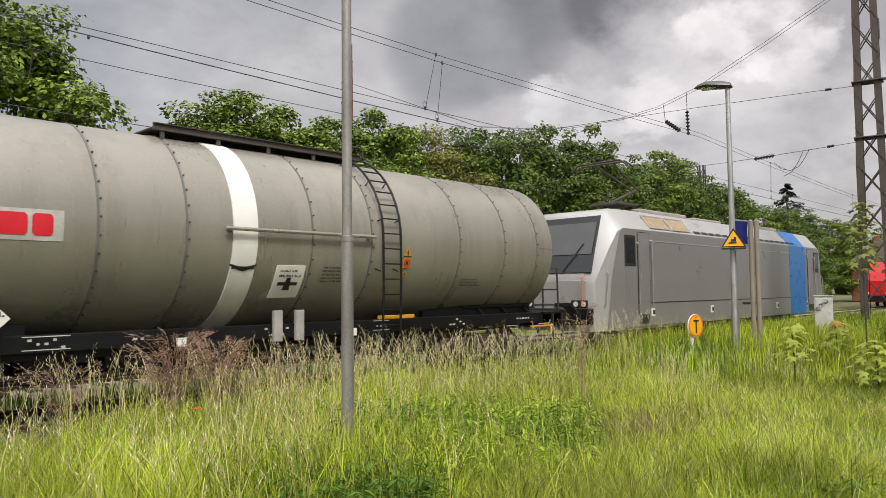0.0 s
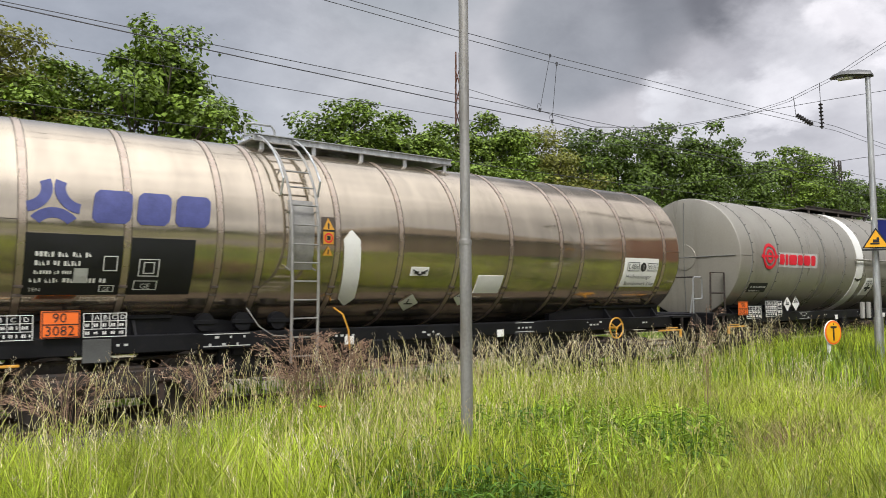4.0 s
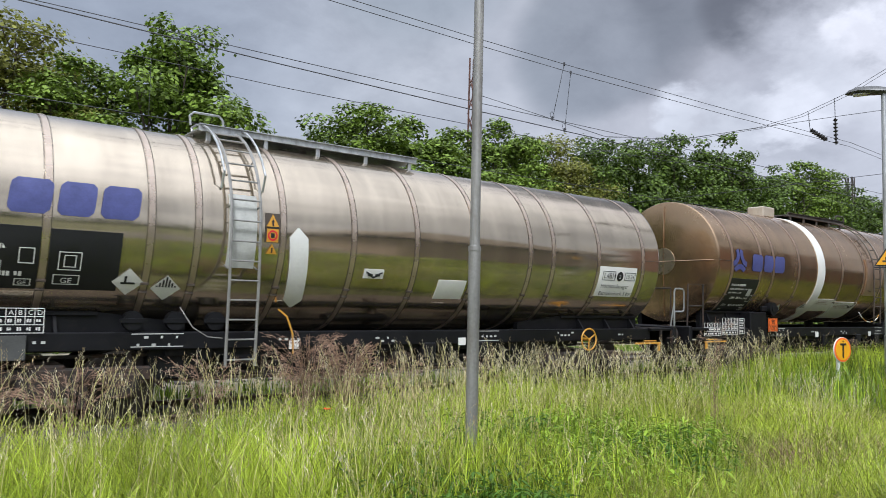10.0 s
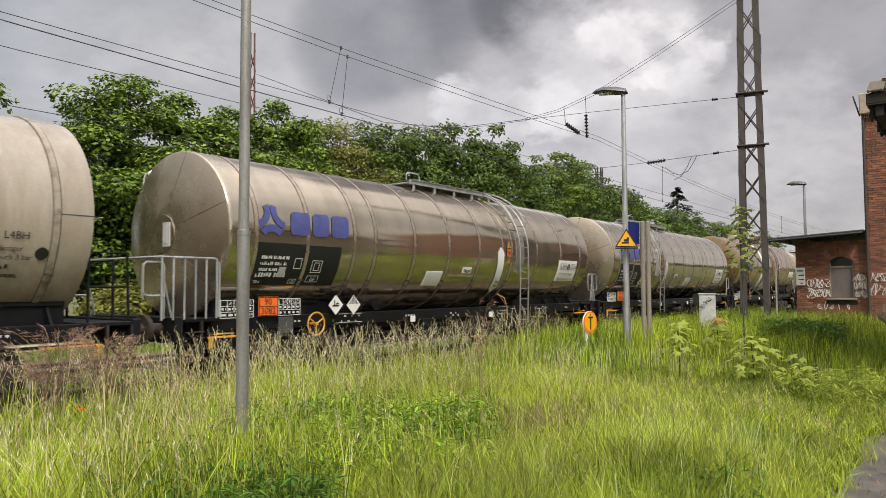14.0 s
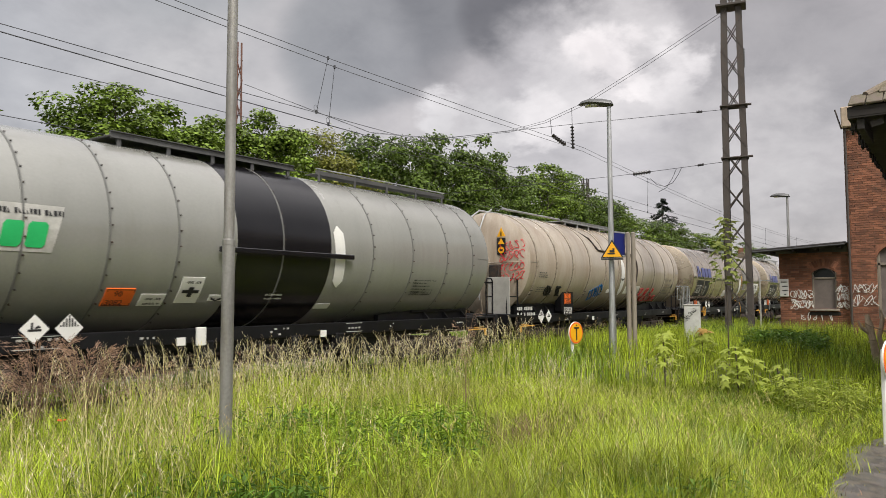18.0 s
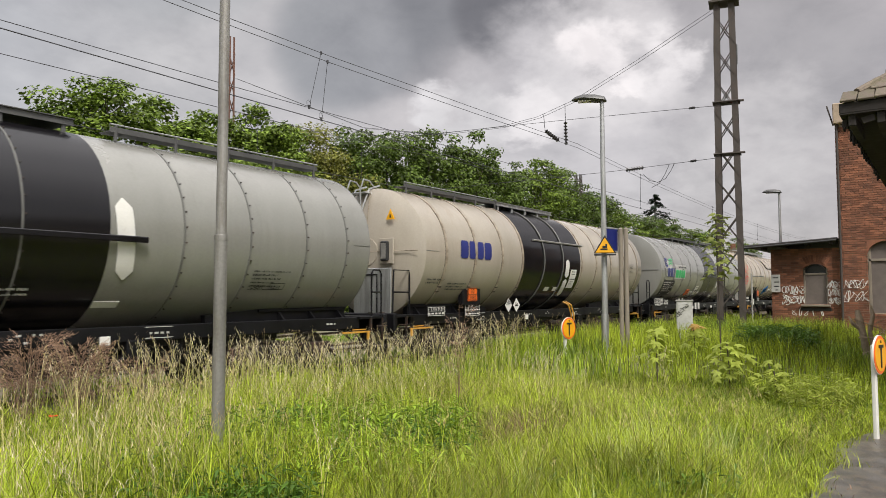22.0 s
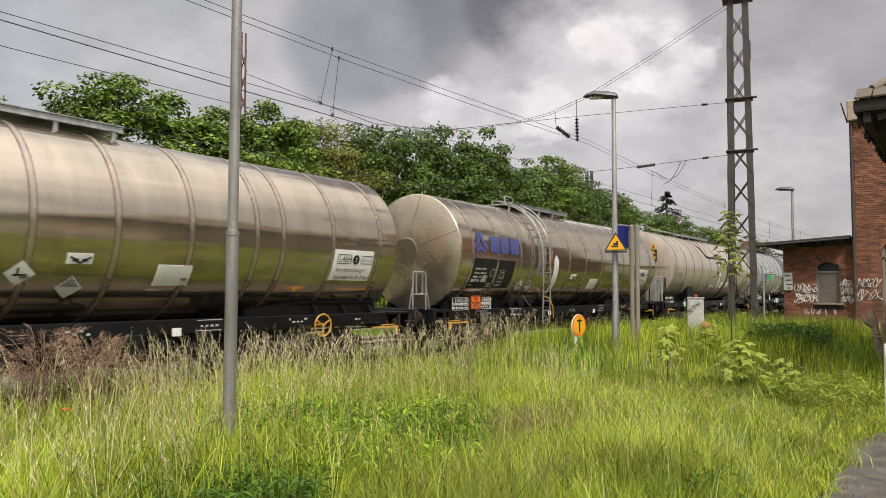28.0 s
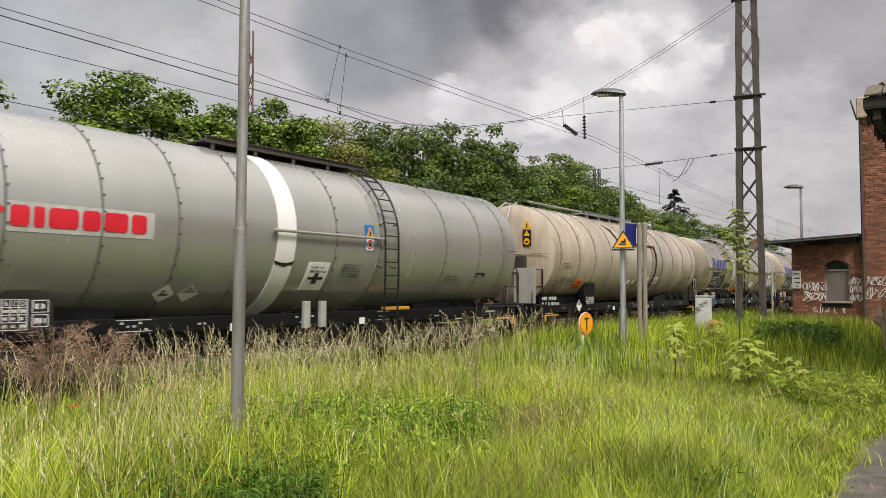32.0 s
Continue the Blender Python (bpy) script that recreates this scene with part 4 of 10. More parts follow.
        for x, lean in (*drops, (32, 0.1), (44, 0.1), (56, 0.1), (68, 0.1)):
            zb = float(np.interp(x, [p for p, q in cw], [q for p, q in cw]))
            zt = float(np.interp(x + lean, [p[0] for p in ma], [p[2] for p in ma]))
            part("dropper", Mesh().tube([(x + lean, y, zt), (x + lean * .1, y, zb + 0.14), (x + 0.05, y, zb + 0.05), (x, y, zb)], 0.006, 4), M_wire, cat)
            part("dropper_loop", Mesh().tube([(x + .01, y, zb), (x - .07, y, zb + .06), (x - .07, y, zb + .13), (x - .02, y, zb + .17), (x + .03, y, zb + .12)], 0.005, 4), M_wire, cat)
            part("clamp", Mesh().box((x, y, zb + 0.02), (0.05, 0.03, 0.09), 0.01), M_wire, cat)
            part("clamp", Mesh().box((x + lean, y, zt), (0.05, 0.03, 0.08), 0.01), M_wire, cat)
    cat = thing("overhead_line", pose(0, 0, 0), "dark overhead contact line above the farther track", "overhead wire", group="overhead lines")
    for xa, xb in ((-40, X), (X, 88)):
        ma = [(-40, 16.2, 7.5), (-15, 16.2, 6.95), (0, 16.2, 6.79), (7, 16.2, 6.715), (12, 16.2, 6.74), (17, 16.2, 6.76), (X, 16.2, 7.0)] if xa < 0 else sag((xa, 16.2, 7.0), (xb, 16.2, 7.0), 0.6)
        part("carrier_wire", Mesh().tube(ma, 0.009, 5), M_wire, cat)
        part("contact_wire", wire([(xa, 16.2, 5.5), (xb, 16.2, 5.5)], 0.009), M_wire, cat)
    for x in (-6, 4, 14, 18.5, 36, 50):
        part("dropper", wire([(x, 16.2, 6.7), (x, 16.2, 5.5)], 0.005), M_wire, cat)


def street_lamp(x, y, label, head_yaw):
    t = thing("lamp_post", pose(x, y, -0.08), label, "lamp post", group="platform lamps")
    part("pole", Mesh().cyl((0, 0, 0), (0, 0, 1.3), 0.083, 0.08, n=20).cyl((0, 0, 1.3), (0, 0, 5.95), 0.066, 0.045, n=20), M_galv, t)
    h = Mesh()
    ax = Vector((math.cos(radians(head_yaw)), math.sin(radians(head_yaw)), 0)); sd = Vector((-ax.y, ax.x, 0))
    vs, fs = [], []
    secs = [(-0.10, 0.05, 0.02, 5.93), (-0.05, 0.11, 0.09, 5.95), (0.15, 0.16, 0.12, 5.97), (0.42, 0.17, 0.10, 6.0), (0.58, 0.12, 0.06, 5.99), (0.65, 0.03, 0.015, 5.98)]
    for s, w, hh, z in secs:
        for i in range(12):
            a = 2 * math.pi * i / 12
            up = math.sin(a) * hh * (1.0 if math.sin(a) > 0 else 0.45)
            p = ax * s + sd * (math.cos(a) * w) + Vector((0, 0, z + up))
            vs.append(p)
    for k in range(len(secs) - 1):
        fs += [(k * 12 + i, k * 12 + (i + 1) % 12, (k + 1) * 12 + (i + 1) % 12, (k + 1) * 12 + i) for i in range(12)]
    fs += [tuple(range(12))[::-1], tuple((len(secs) - 1) * 12 + i for i in range(12))]
    head = part("lamp_head", h.add(vs, fs), M_grate, t, "flat grey lantern head")
    lens = Mesh().box(tuple(ax * 0.3 + Vector((0, 0, 5.945))), (0.42, 0.2, 0.02), 0.01, Matrix.Rotation(radians(head_yaw), 3, "Z"))
    lens.v = [(p[0], p[1], p[2]) for p in lens.v]
    part("lens", lens, M_white, head, "pale glass cover")
    return t


def warning_sign():
    """Yellow triangle with a black border and a small black drawing, on the lamp post."""
    t = thing("warning_sign", pose(14.80, 6.05, 2.62, 0, 0, -66), "yellow triangular warning sign with black border on the lamp post", "sign")
    def tri(r, y, m):
        return m.add([(-r, y, -r * 0.45), (r, y, -r * 0.45), (0, y, r * 1.2), (-r, y + 0.012, -r * 0.45), (r, y + 0.012, -r * 0.45), (0, y + 0.012, r * 1.2)],
                     [(0, 1, 2), (3, 5, 4), (0, 3, 4, 1), (1, 4, 5, 2), (2, 5, 3, 0)])
    part("border", tri(0.235, -0.09, Mesh()), M_ink, t, "black border", smooth=False)
    part("face", tri(0.195, -0.104, Mesh()), M_sign_y, t, "yellow face", smooth=False)
    part("drawing", Mesh().box((0, -0.108, 0.03), (0.1, 0.008, 0.05), 0.004).box((-0.02, -0.108, -0.02), (0.15, 0.008, 0.03), 0.004).box((0.03, -0.108, 0.075), (0.04, 0.008, 0.04), 0.004), M_ink, t, "black pictogram")
    part("strip", Mesh().box((0, -0.1, -0.135), (0.46, 0.014, 0.035), 0.004), M_ink, t)
    part("clamp", Mesh().box((0, -0.045, 0.05), (0.1, 0.09, 0.04), 0.008), M_galv, t)


def station_board():
    t = thing("station_board", pose(15.42, 5.88, -0.06), "dark blue station board on two pale posts", "sign")
    for dx, dy in ((0, 0.055), (0.03, -0.055)):
        part("post", Mesh().cyl((dx, dy, 0), (dx, dy, 3.14), 0.05, n=16).cyl((dx, dy, 3.14), (dx, dy, 3.17), 0.05, 0.02, n=16), M_paleframe, t, "pale cream steel post")
    part("board", Mesh().box((-0.16, 0.2, 2.9), (0.42, 0.05, 0.48), 0.01, Matrix.Rotation(radians(-12), 3, "Z")), M_dblue, t, "dark blue board")
    part("frame", Mesh().box((-0.16, 0.2, 2.64), (0.44, 0.06, 0.03), 0.005, Matrix.Rotation(radians(-12), 3, "Z")).box((-0.16, 0.2, 3.15), (0.44, 0.06, 0.03), 0.005, Matrix.Rotation(radians(-12), 3, "Z")), M_galv, t)


def stop_marker(x, y, turn, label, post_h):
    """Round yellow board with a black T, red-orange rim and a white post."""
    t = thing("marker_board", pose(x, y, -0.06, 0, 0, turn), label, "sign", group="round track markers")
    part("post", Mesh().box((-0.06, 0.05, post_h / 2), (0.07, 0.05, post_h), 0.01), M_white, t, "weathered white post")
    def disc(r, y0, y1):
        return Mesh().cyl((0, y0, 1.0), (0, y1, 1.0), r, n=40)
    part("rim", disc(0.23, 0.02, 0.0), M_white, t, "white rim")
    part("ring", disc(0.222, 0.0, -0.006), M_orange, t, "orange-red ring")
    part("face", disc(0.19, -0.006, -0.012), M_sign_y, t, "yellow face")
    part("letter_t", Mesh().box((0, -0.016, 0.98), (0.036, 0.008, 0.26), 0.003).box((0, -0.016, 1.1), (0.16, 0.008, 0.036), 0.003).box((0, -0.016, 1.155), (0.02, 0.008, 0.03), 0.003), M_ink, t, "black letter T")


def cabinet():
    t = thing("switch_cabinet", pose(21.1, 6.27, 0.2, 0, 0, -74), "grey-white switch cabinet with scrawled black graffiti", "electrical cabinet")
    part("housing", Mesh().box((0, 0, 0.69), (0.44, 0.34, 1.1), 0.015), M_cabinet, t)
    part("lid", Mesh().box((0, 0, 1.255), (0.48, 0.38, 0.04), 0.012), M_concrete, t)
    part("plinth", Mesh().box((0, 0, 0.09), (0.41, 0.3, 0.18), 0.01), M_concrete, t)
    part("door", Mesh().box((0.0, -0.176, 0.7), (0.37, 0.012, 0.98), 0.004), M_cabinet, t)
    rng = random.Random(5)
    m = Mesh()
    for k in range(5):
        pts = [(-0.18 + 0.06 * k + 0.05 * math.cos(a * 1.7 + k), -0.187, 0.86 + 0.06 * k + 0.06 * math.sin(a + k * 2)) for a in np.linspace(0, 5, 12)]
        m.tube(pts, 0.006, 4)
    part("graffiti", m, M_ink, t, "black scrawl")


near_pole()
masts_and_wires()
street_lamp(14.91, 6.11, "grey steel platform lamp post with a flat lantern head", 113)
street_lamp(33.0, 5.8, "distant grey platform lamp post behind the brick annex", 95)
def path_lamp():
    """A slim old lamp on the far side of the tracks."""
    t = thing("lamp_post", pose(12.85, 21.2, -0.05), "slim pale lamp post with a white drop lantern beyond the tracks", "lamp post", group="platform lamps")
    part("pole", Mesh().cyl((0, 0, 0), (0, 0, 5.2), 0.055, 0.04, n=12).tube([(0, 0, 5.2), (.05, -.02, 5.34), (.16, -.05, 5.4), (.24, -.08, 5.38)], 0.03, 8), M_concrete, t)
    part("lantern", Mesh().lathe([(0.08, 0.0), (0.1, 0.06), (0.2, 0.12), (0.4, 0.14), (0.52, 0.09), (0.56, 0.0)], 16, -0.08, 5.36), M_white, t, "white drop-shaped lantern")


path_lamp()
warning_sign()
station_board()
stop_marker(14.05, 6.56, -12, "round yellow marker board with a black T in the tall grass", 1.1)
stop_marker(10.05, 0.70, -12, "round yellow marker board with a black T on a white post", 1.12)
cabinet()


# ---- the brick station house ----
BR_L, BR_H, BR_D, JOINT = 0.25, 0.065, 0.03, 0.012


def brick_wall(parent, name, x, y0, y1, z0, z1, holes, pieces, rng, joint):
    """Mortar backing with holes, faced with bricks towards -x. Returns bricks for the joined rest."""
    step_y, step_z = BR_L + JOINT, BR_H + JOINT
    # one backing with its openings left free
    m = Mesh()
    cy = sorted({y0, y1, *[h[0] for h in holes], *[h[1] for h in holes]})
    cz = sorted({z0, z1, *[h[2] for h in holes], *[h[3] for h in holes]})
    ny, nz = len(cy), len(cz)

    def full(i, k):
        if not (0 <= i < ny - 1 and 0 <= k < nz - 1):
            return False
        a, b = (cy[i] + cy[i + 1]) / 2, (cz[k] + cz[k + 1]) / 2
        return not any(h[0] <= a <= h[1] and h[2] <= b <= h[3] for h in holes)
    vs = [(px, a, b) for px in (x, x + 0.34) for b in cz for a in cy]
    at = lambda f, i, k: f * ny * nz + k * ny + i
    fs = []
    for i in range(ny - 1):
        for k in range(nz - 1):
            if not full(i, k):
                continue
            fs.append((at(0, i, k), at(0, i, k + 1), at(0, i + 1, k + 1), at(0, i + 1, k)))
            fs.append((at(1, i, k), at(1, i + 1, k), at(1, i + 1, k + 1), at(1, i, k + 1)))
            for di, dk, p, q in ((-1, 0, (i, k), (i, k + 1)), (1, 0, (i + 1, k + 1), (i + 1, k)), (0, -1, (i + 1, k), (i, k)), (0, 1, (i, k + 1), (i + 1, k + 1))):
                if not full(i + di, k + dk):
                    fs.append((at(0, *p), at(1, *p), at(1, *q), at(0, *q)))
    m.add(vs, fs)
    wall = part(name, m, joint, parent, "red brick wall", smooth=False)
    rest = Mesh()
    shared = {}
    spots = []
    row, z = 0, z0
    while z + BR_H < z1:
        y = y0 - (step_y / 2 if row % 2 else 0)
        while y < y1:
            a, b = max(y, y0), min(y + BR_L, y1)
            for h in holes:      # cut the brick at the opening's edge
                if h[2] < z + BR_H / 2 < h[3] and a < h[1] and b > h[0]:
                    a, b = (a, h[0]) if h[0] - a > b - h[1] else (h[1], b)
            if b - a > 0.04:
                spots.append((a, b, z))
            y += step_y
        z += step_z
        row += 1
    for k, (a, b, z) in enumerate(spots):
        off = rng.uniform(-0.004, 0.004)
        if k in pieces:
            key = round(b - a, 2)
            if key not in shared:
                shared[key] = Mesh().box((0, 0, 0), (BR_D, key, BR_H), 0.006).data("brick", M_brick, smooth=False)
            o = part("brick", shared[key], None, wall)
            o.location = (x - 0.008 + off, (a + b) / 2, z + BR_H / 2)
        else:
            rest.box((x - 0.008 + off, (a + b) / 2, z + BR_H / 2), (BR_D, b - a, BR_H))
    o = part("brick_facing", rest, M_brick_j, wall, smooth=False)
    o["kind"] = "stuff"
    return wall


def scrawl(parent, x, y0, y1, z0, z1, count, material, seed, r=0.012):
    """Looping sprayed letters in rows."""
    rng = random.Random(seed)
    m = Mesh()
    rows = max(1, round((z1 - z0) / 0.32))
    for row in range(rows):
        cz = z0 + (z1 - z0) * (row + 0.5) / rows
        for k in range(count):
            cy = y0 + (y1 - y0) * (k + 0.5 + rng.uniform(-.3, .3)) / count
            w, h = rng.uniform(.04, .085), (z1 - z0) / rows * rng.uniform(.26, .5)
            ph, f1, f2 = rng.uniform(0, 6.28), rng.choice((1, 1, 2)), rng.choice((1, 2))
            slant, end = rng.uniform(-.3, .3), rng.uniform(3.4, 6.0)
            pts = []
            for a in np.linspace(0, end, 14):
                dz = h * math.sin(f1 * a + ph)
                pts.append((x - 0.03, cy + w * math.cos(f2 * a) + slant * dz, cz + dz))
            m.tube(pts, r * rng.uniform(.55, .9), 4)
    o = part("graffiti", m, material, parent, "pale sprayed scrawl")
    o["kind"] = "stuff"
    return o


def station_house():
    rng = random.Random(11)
    h = thing("brick_station_house", pose(0, 0, 0), "derelict red brick station building with boarded windows and graffiti", "building")
    X = 28.0
    # annex with an arched, boarded window
    wy0, wy1, wz0, wz1 = 3.47, 4.22, 1.26, 2.62
    hole = (wy0, wy1, wz0, wz1 + 0.12)
    wing = brick_wall(h, "annex_wall", X, 3.05, 5.25, -0.1, 3.2, [hole], set(range(40, 260)), rng, M_soot)
    part("annex_side_wall", Mesh().box((X + 3.4, 5.05, 1.5), (6.1, 0.36, 3.3)), M_brick_j, h, smooth=False)
    roof = Mesh()
    roof.box((X + 3.2, 4.56, 3.405), (7.6, 2.98, 0.06), 0.02, Matrix.Rotation(radians(-3.4), 3, "X"))
    part("annex_roof", roof, M_felt, h, "flat black felt roof", smooth=False)
    part("fascia", Mesh().box((X - 0.62, 4.58, 3.35), (0.05, 2.94, 0.11), 0.01, Matrix.Rotation(radians(-3.4), 3, "X")), M_oldwood, h, "dark wooden eaves board")
    for y in (3.3, 4.0, 4.7, 5.4):
        part("rafter_end", Mesh().box((X - 0.3, y, 3.28 - (y - 4.3) * 0.06), (0.62, 0.09, 0.1), 0.01), M_oldwood, h)
    part("gutter", Mesh().cyl((X - 0.68, 3.1, 3.42), (X - 0.68, 6.05, 3.25), 0.03, n=10), M_felt, h)
    win = part("window", Mesh().box((X + 0.12, (wy0 + wy1) / 2, (wz0 + wz1) / 2 - 0.14), (0.04, wy1 - wy0, wz1 - wz0 - 0.28), 0.005), M_board, h, "window boarded with brown panels")
    part("glazing", Mesh().box((X + 0.14, (wy0 + wy1) / 2, wz1 - 0.1), (0.03, wy1 - wy0, 0.36), 0.005), M_glass, win, "dark glass over the boards")
    part("crossbar", Mesh().box((X + 0.1, (wy0 + wy1) / 2, wz1 - 0.3), (0.06, wy1 - wy0, 0.06), 0.008), M_paleframe, win, "pale crossbar")
    for y in (wy0 + 0.025, wy1 - 0.025):
        part("jamb", Mesh().box((X + 0.1, y, (wz0 + wz1) / 2), (0.06, 0.05, wz1 - wz0), 0.008), M_paleframe, win, "pale frame")
    part("sill", Mesh().box((X - 0.03, (wy0 + wy1) / 2, wz0 - 0.03), (0.2, wy1 - wy0 + 0.16, 0.07), 0.012), M_paleframe, win, "pale stone sill")
    part("apron", Mesh().box((X - 0.02, (wy0 + wy1) / 2, wz0 - 0.15), (0.06, wy1 - wy0 + 0.2, 0.12), 0.01), M_oldwood, win)
    def arch_fill(y0, y1, spring, crown, top, x):
        """Masonry between a segmental arch and the square head of the opening."""
        ys = [y0 + (y1 - y0) * k / 14 for k in range(15)]
        half, rise_ = (y1 - y0) / 2, crown - spring
        rad = (half * half + rise_ * rise_) / (2 * rise_)
        lo = [crown - rad + math.sqrt(max(0, rad * rad - (y - (y0 + y1) / 2) ** 2)) for y in ys]
        vs = [(px, y, z) for px in (x, x + .3) for y, z in zip(ys, lo)] + [(px, y, top) for px in (x, x + .3) for y in ys]
        fs = [(i, 30 + i, 31 + i, i + 1) for i in range(14)] + [(15 + i, 16 + i, 46 + i, 45 + i) for i in range(14)] + [(i, i + 1, 16 + i, 15 + i) for i in range(14)]
        return Mesh().add(vs, fs)
    part("arch_masonry", arch_fill(wy0 - .02, wy1 + .02, wz1 - .14, wz1 + .04, wz1 + .14, X - 0.02), M_brick_j, wing, smooth=False)
    # solid dark tube that stands for the shadow line below the brick arch
    part("arch_shadow_gap", Mesh().tube([(X - .02, (wy0 + wy1) / 2 + .4 * math.sin(a), wz1 - .44 + .47 * math.cos(a)) for a in np.linspace(-.95, .95, 15)], 0.02, 6), M_oldwood, win, "dark arched strip drawn for the shadow under the arch")
    # brick arch
    n = 11
    cy, r = (wy0 + wy1) / 2, 0.62
    for i in range(n):
        a = radians(90 + (i - (n - 1) / 2) * 7.2)
        m = Mesh().box((0, 0, 0), (0.06, 0.07, 0.24), 0.006, Matrix.Rotation(-(a - math.pi / 2), 3, "X").transposed())
        o = part("arch_brick", m, M_brick, win, smooth=False)
        o.location = (X - 0.012, cy + r * 1.0 * math.cos(a), wz1 - 0.5 + r * math.sin(a) + 0.12)
    box = part("notice_box", Mesh().box((X - 0.05, 5.1, 2.0), (0.09, 0.28, 0.62), 0.01), M_cabinet, h, "pale grey meter box")
    for z in (2.2, 2.05, 1.9, 1.77):
        part("dark_panel", Mesh().box((X - 0.1, 5.1 - (.03 if z < 2.1 else 0), z), (0.012, 0.18 if z > 1.8 else 0.07, 0.035), 0.003), M_ink, box)
    scrawl(h, X, 4.24, 4.86, 1.25, 1.95, 8, M_white, 3, 0.015)
    scrawl(h, X, 3.1, 3.45, 1.25, 2.1, 7, M_white, 9, 0.013)
    scrawl(h, X, 3.6, 4.65, 0.82, 1.2, 5, M_white, 4, 0.014)
    # taller block
    brick_wall(h, "tower_wall", X - 0.15, -3.2, 3.08, -0.1, 7.35, [(1.25, 2.25, 1.0, 3.4)], set(), rng, M_mortar)
    part("tower_side_wall", Mesh().box((X + 4.2, 2.9, 3.6), (8.3, 0.36, 7.5)), M_brick_j, h, smooth=False)
    for i in range(9):
        y = 3.12 - i * 0.72
        part("coping_stone", Mesh().box((X - 0.1, y - 0.35, 7.72 + rng.uniform(-.02, .02)), (0.55, 0.69, 0.7), 0.03), M_coping, h, "worn pale parapet stone")
    part("tower_arch", arch_fill(1.24, 2.26, 2.95, 3.36, 3.42, X - 0.17), M_brick_j, h, "brick arch over the tall window", smooth=False)
    up = part("upper_window", Mesh().box((X + 0.02, 1.75, 2.2), (0.05, 1.0, 2.4), 0.005), M_board, h, "boarded tall window")
    part("frame", Mesh().box((X - 0.03, 1.75, 2.75), (0.06, 1.0, 0.08), 0.005).box((X - 0.03, 2.2, 2.2), (0.06, 0.08, 2.4), 0.005), M_paleframe, up, "pale frame")
    scrawl(h, X - 0.15, 2.3, 3.0, 1.35, 2.15, 7, M_white, 21, 0.012)
    part("iron_bar", Mesh().cyl((X - 0.2, 3.12, 7.35), (X - 0.2, 3.3, 8.05), 0.025, n=6), M_lattice, h, "thin rusty bar leaning from the parapet")
    part("drain_pipe", Mesh().cyl((X - 0.22, 3.02, -0.1), (X - 0.22, 3.02, 7.6), 0.04, n=10), M_lattice, h)


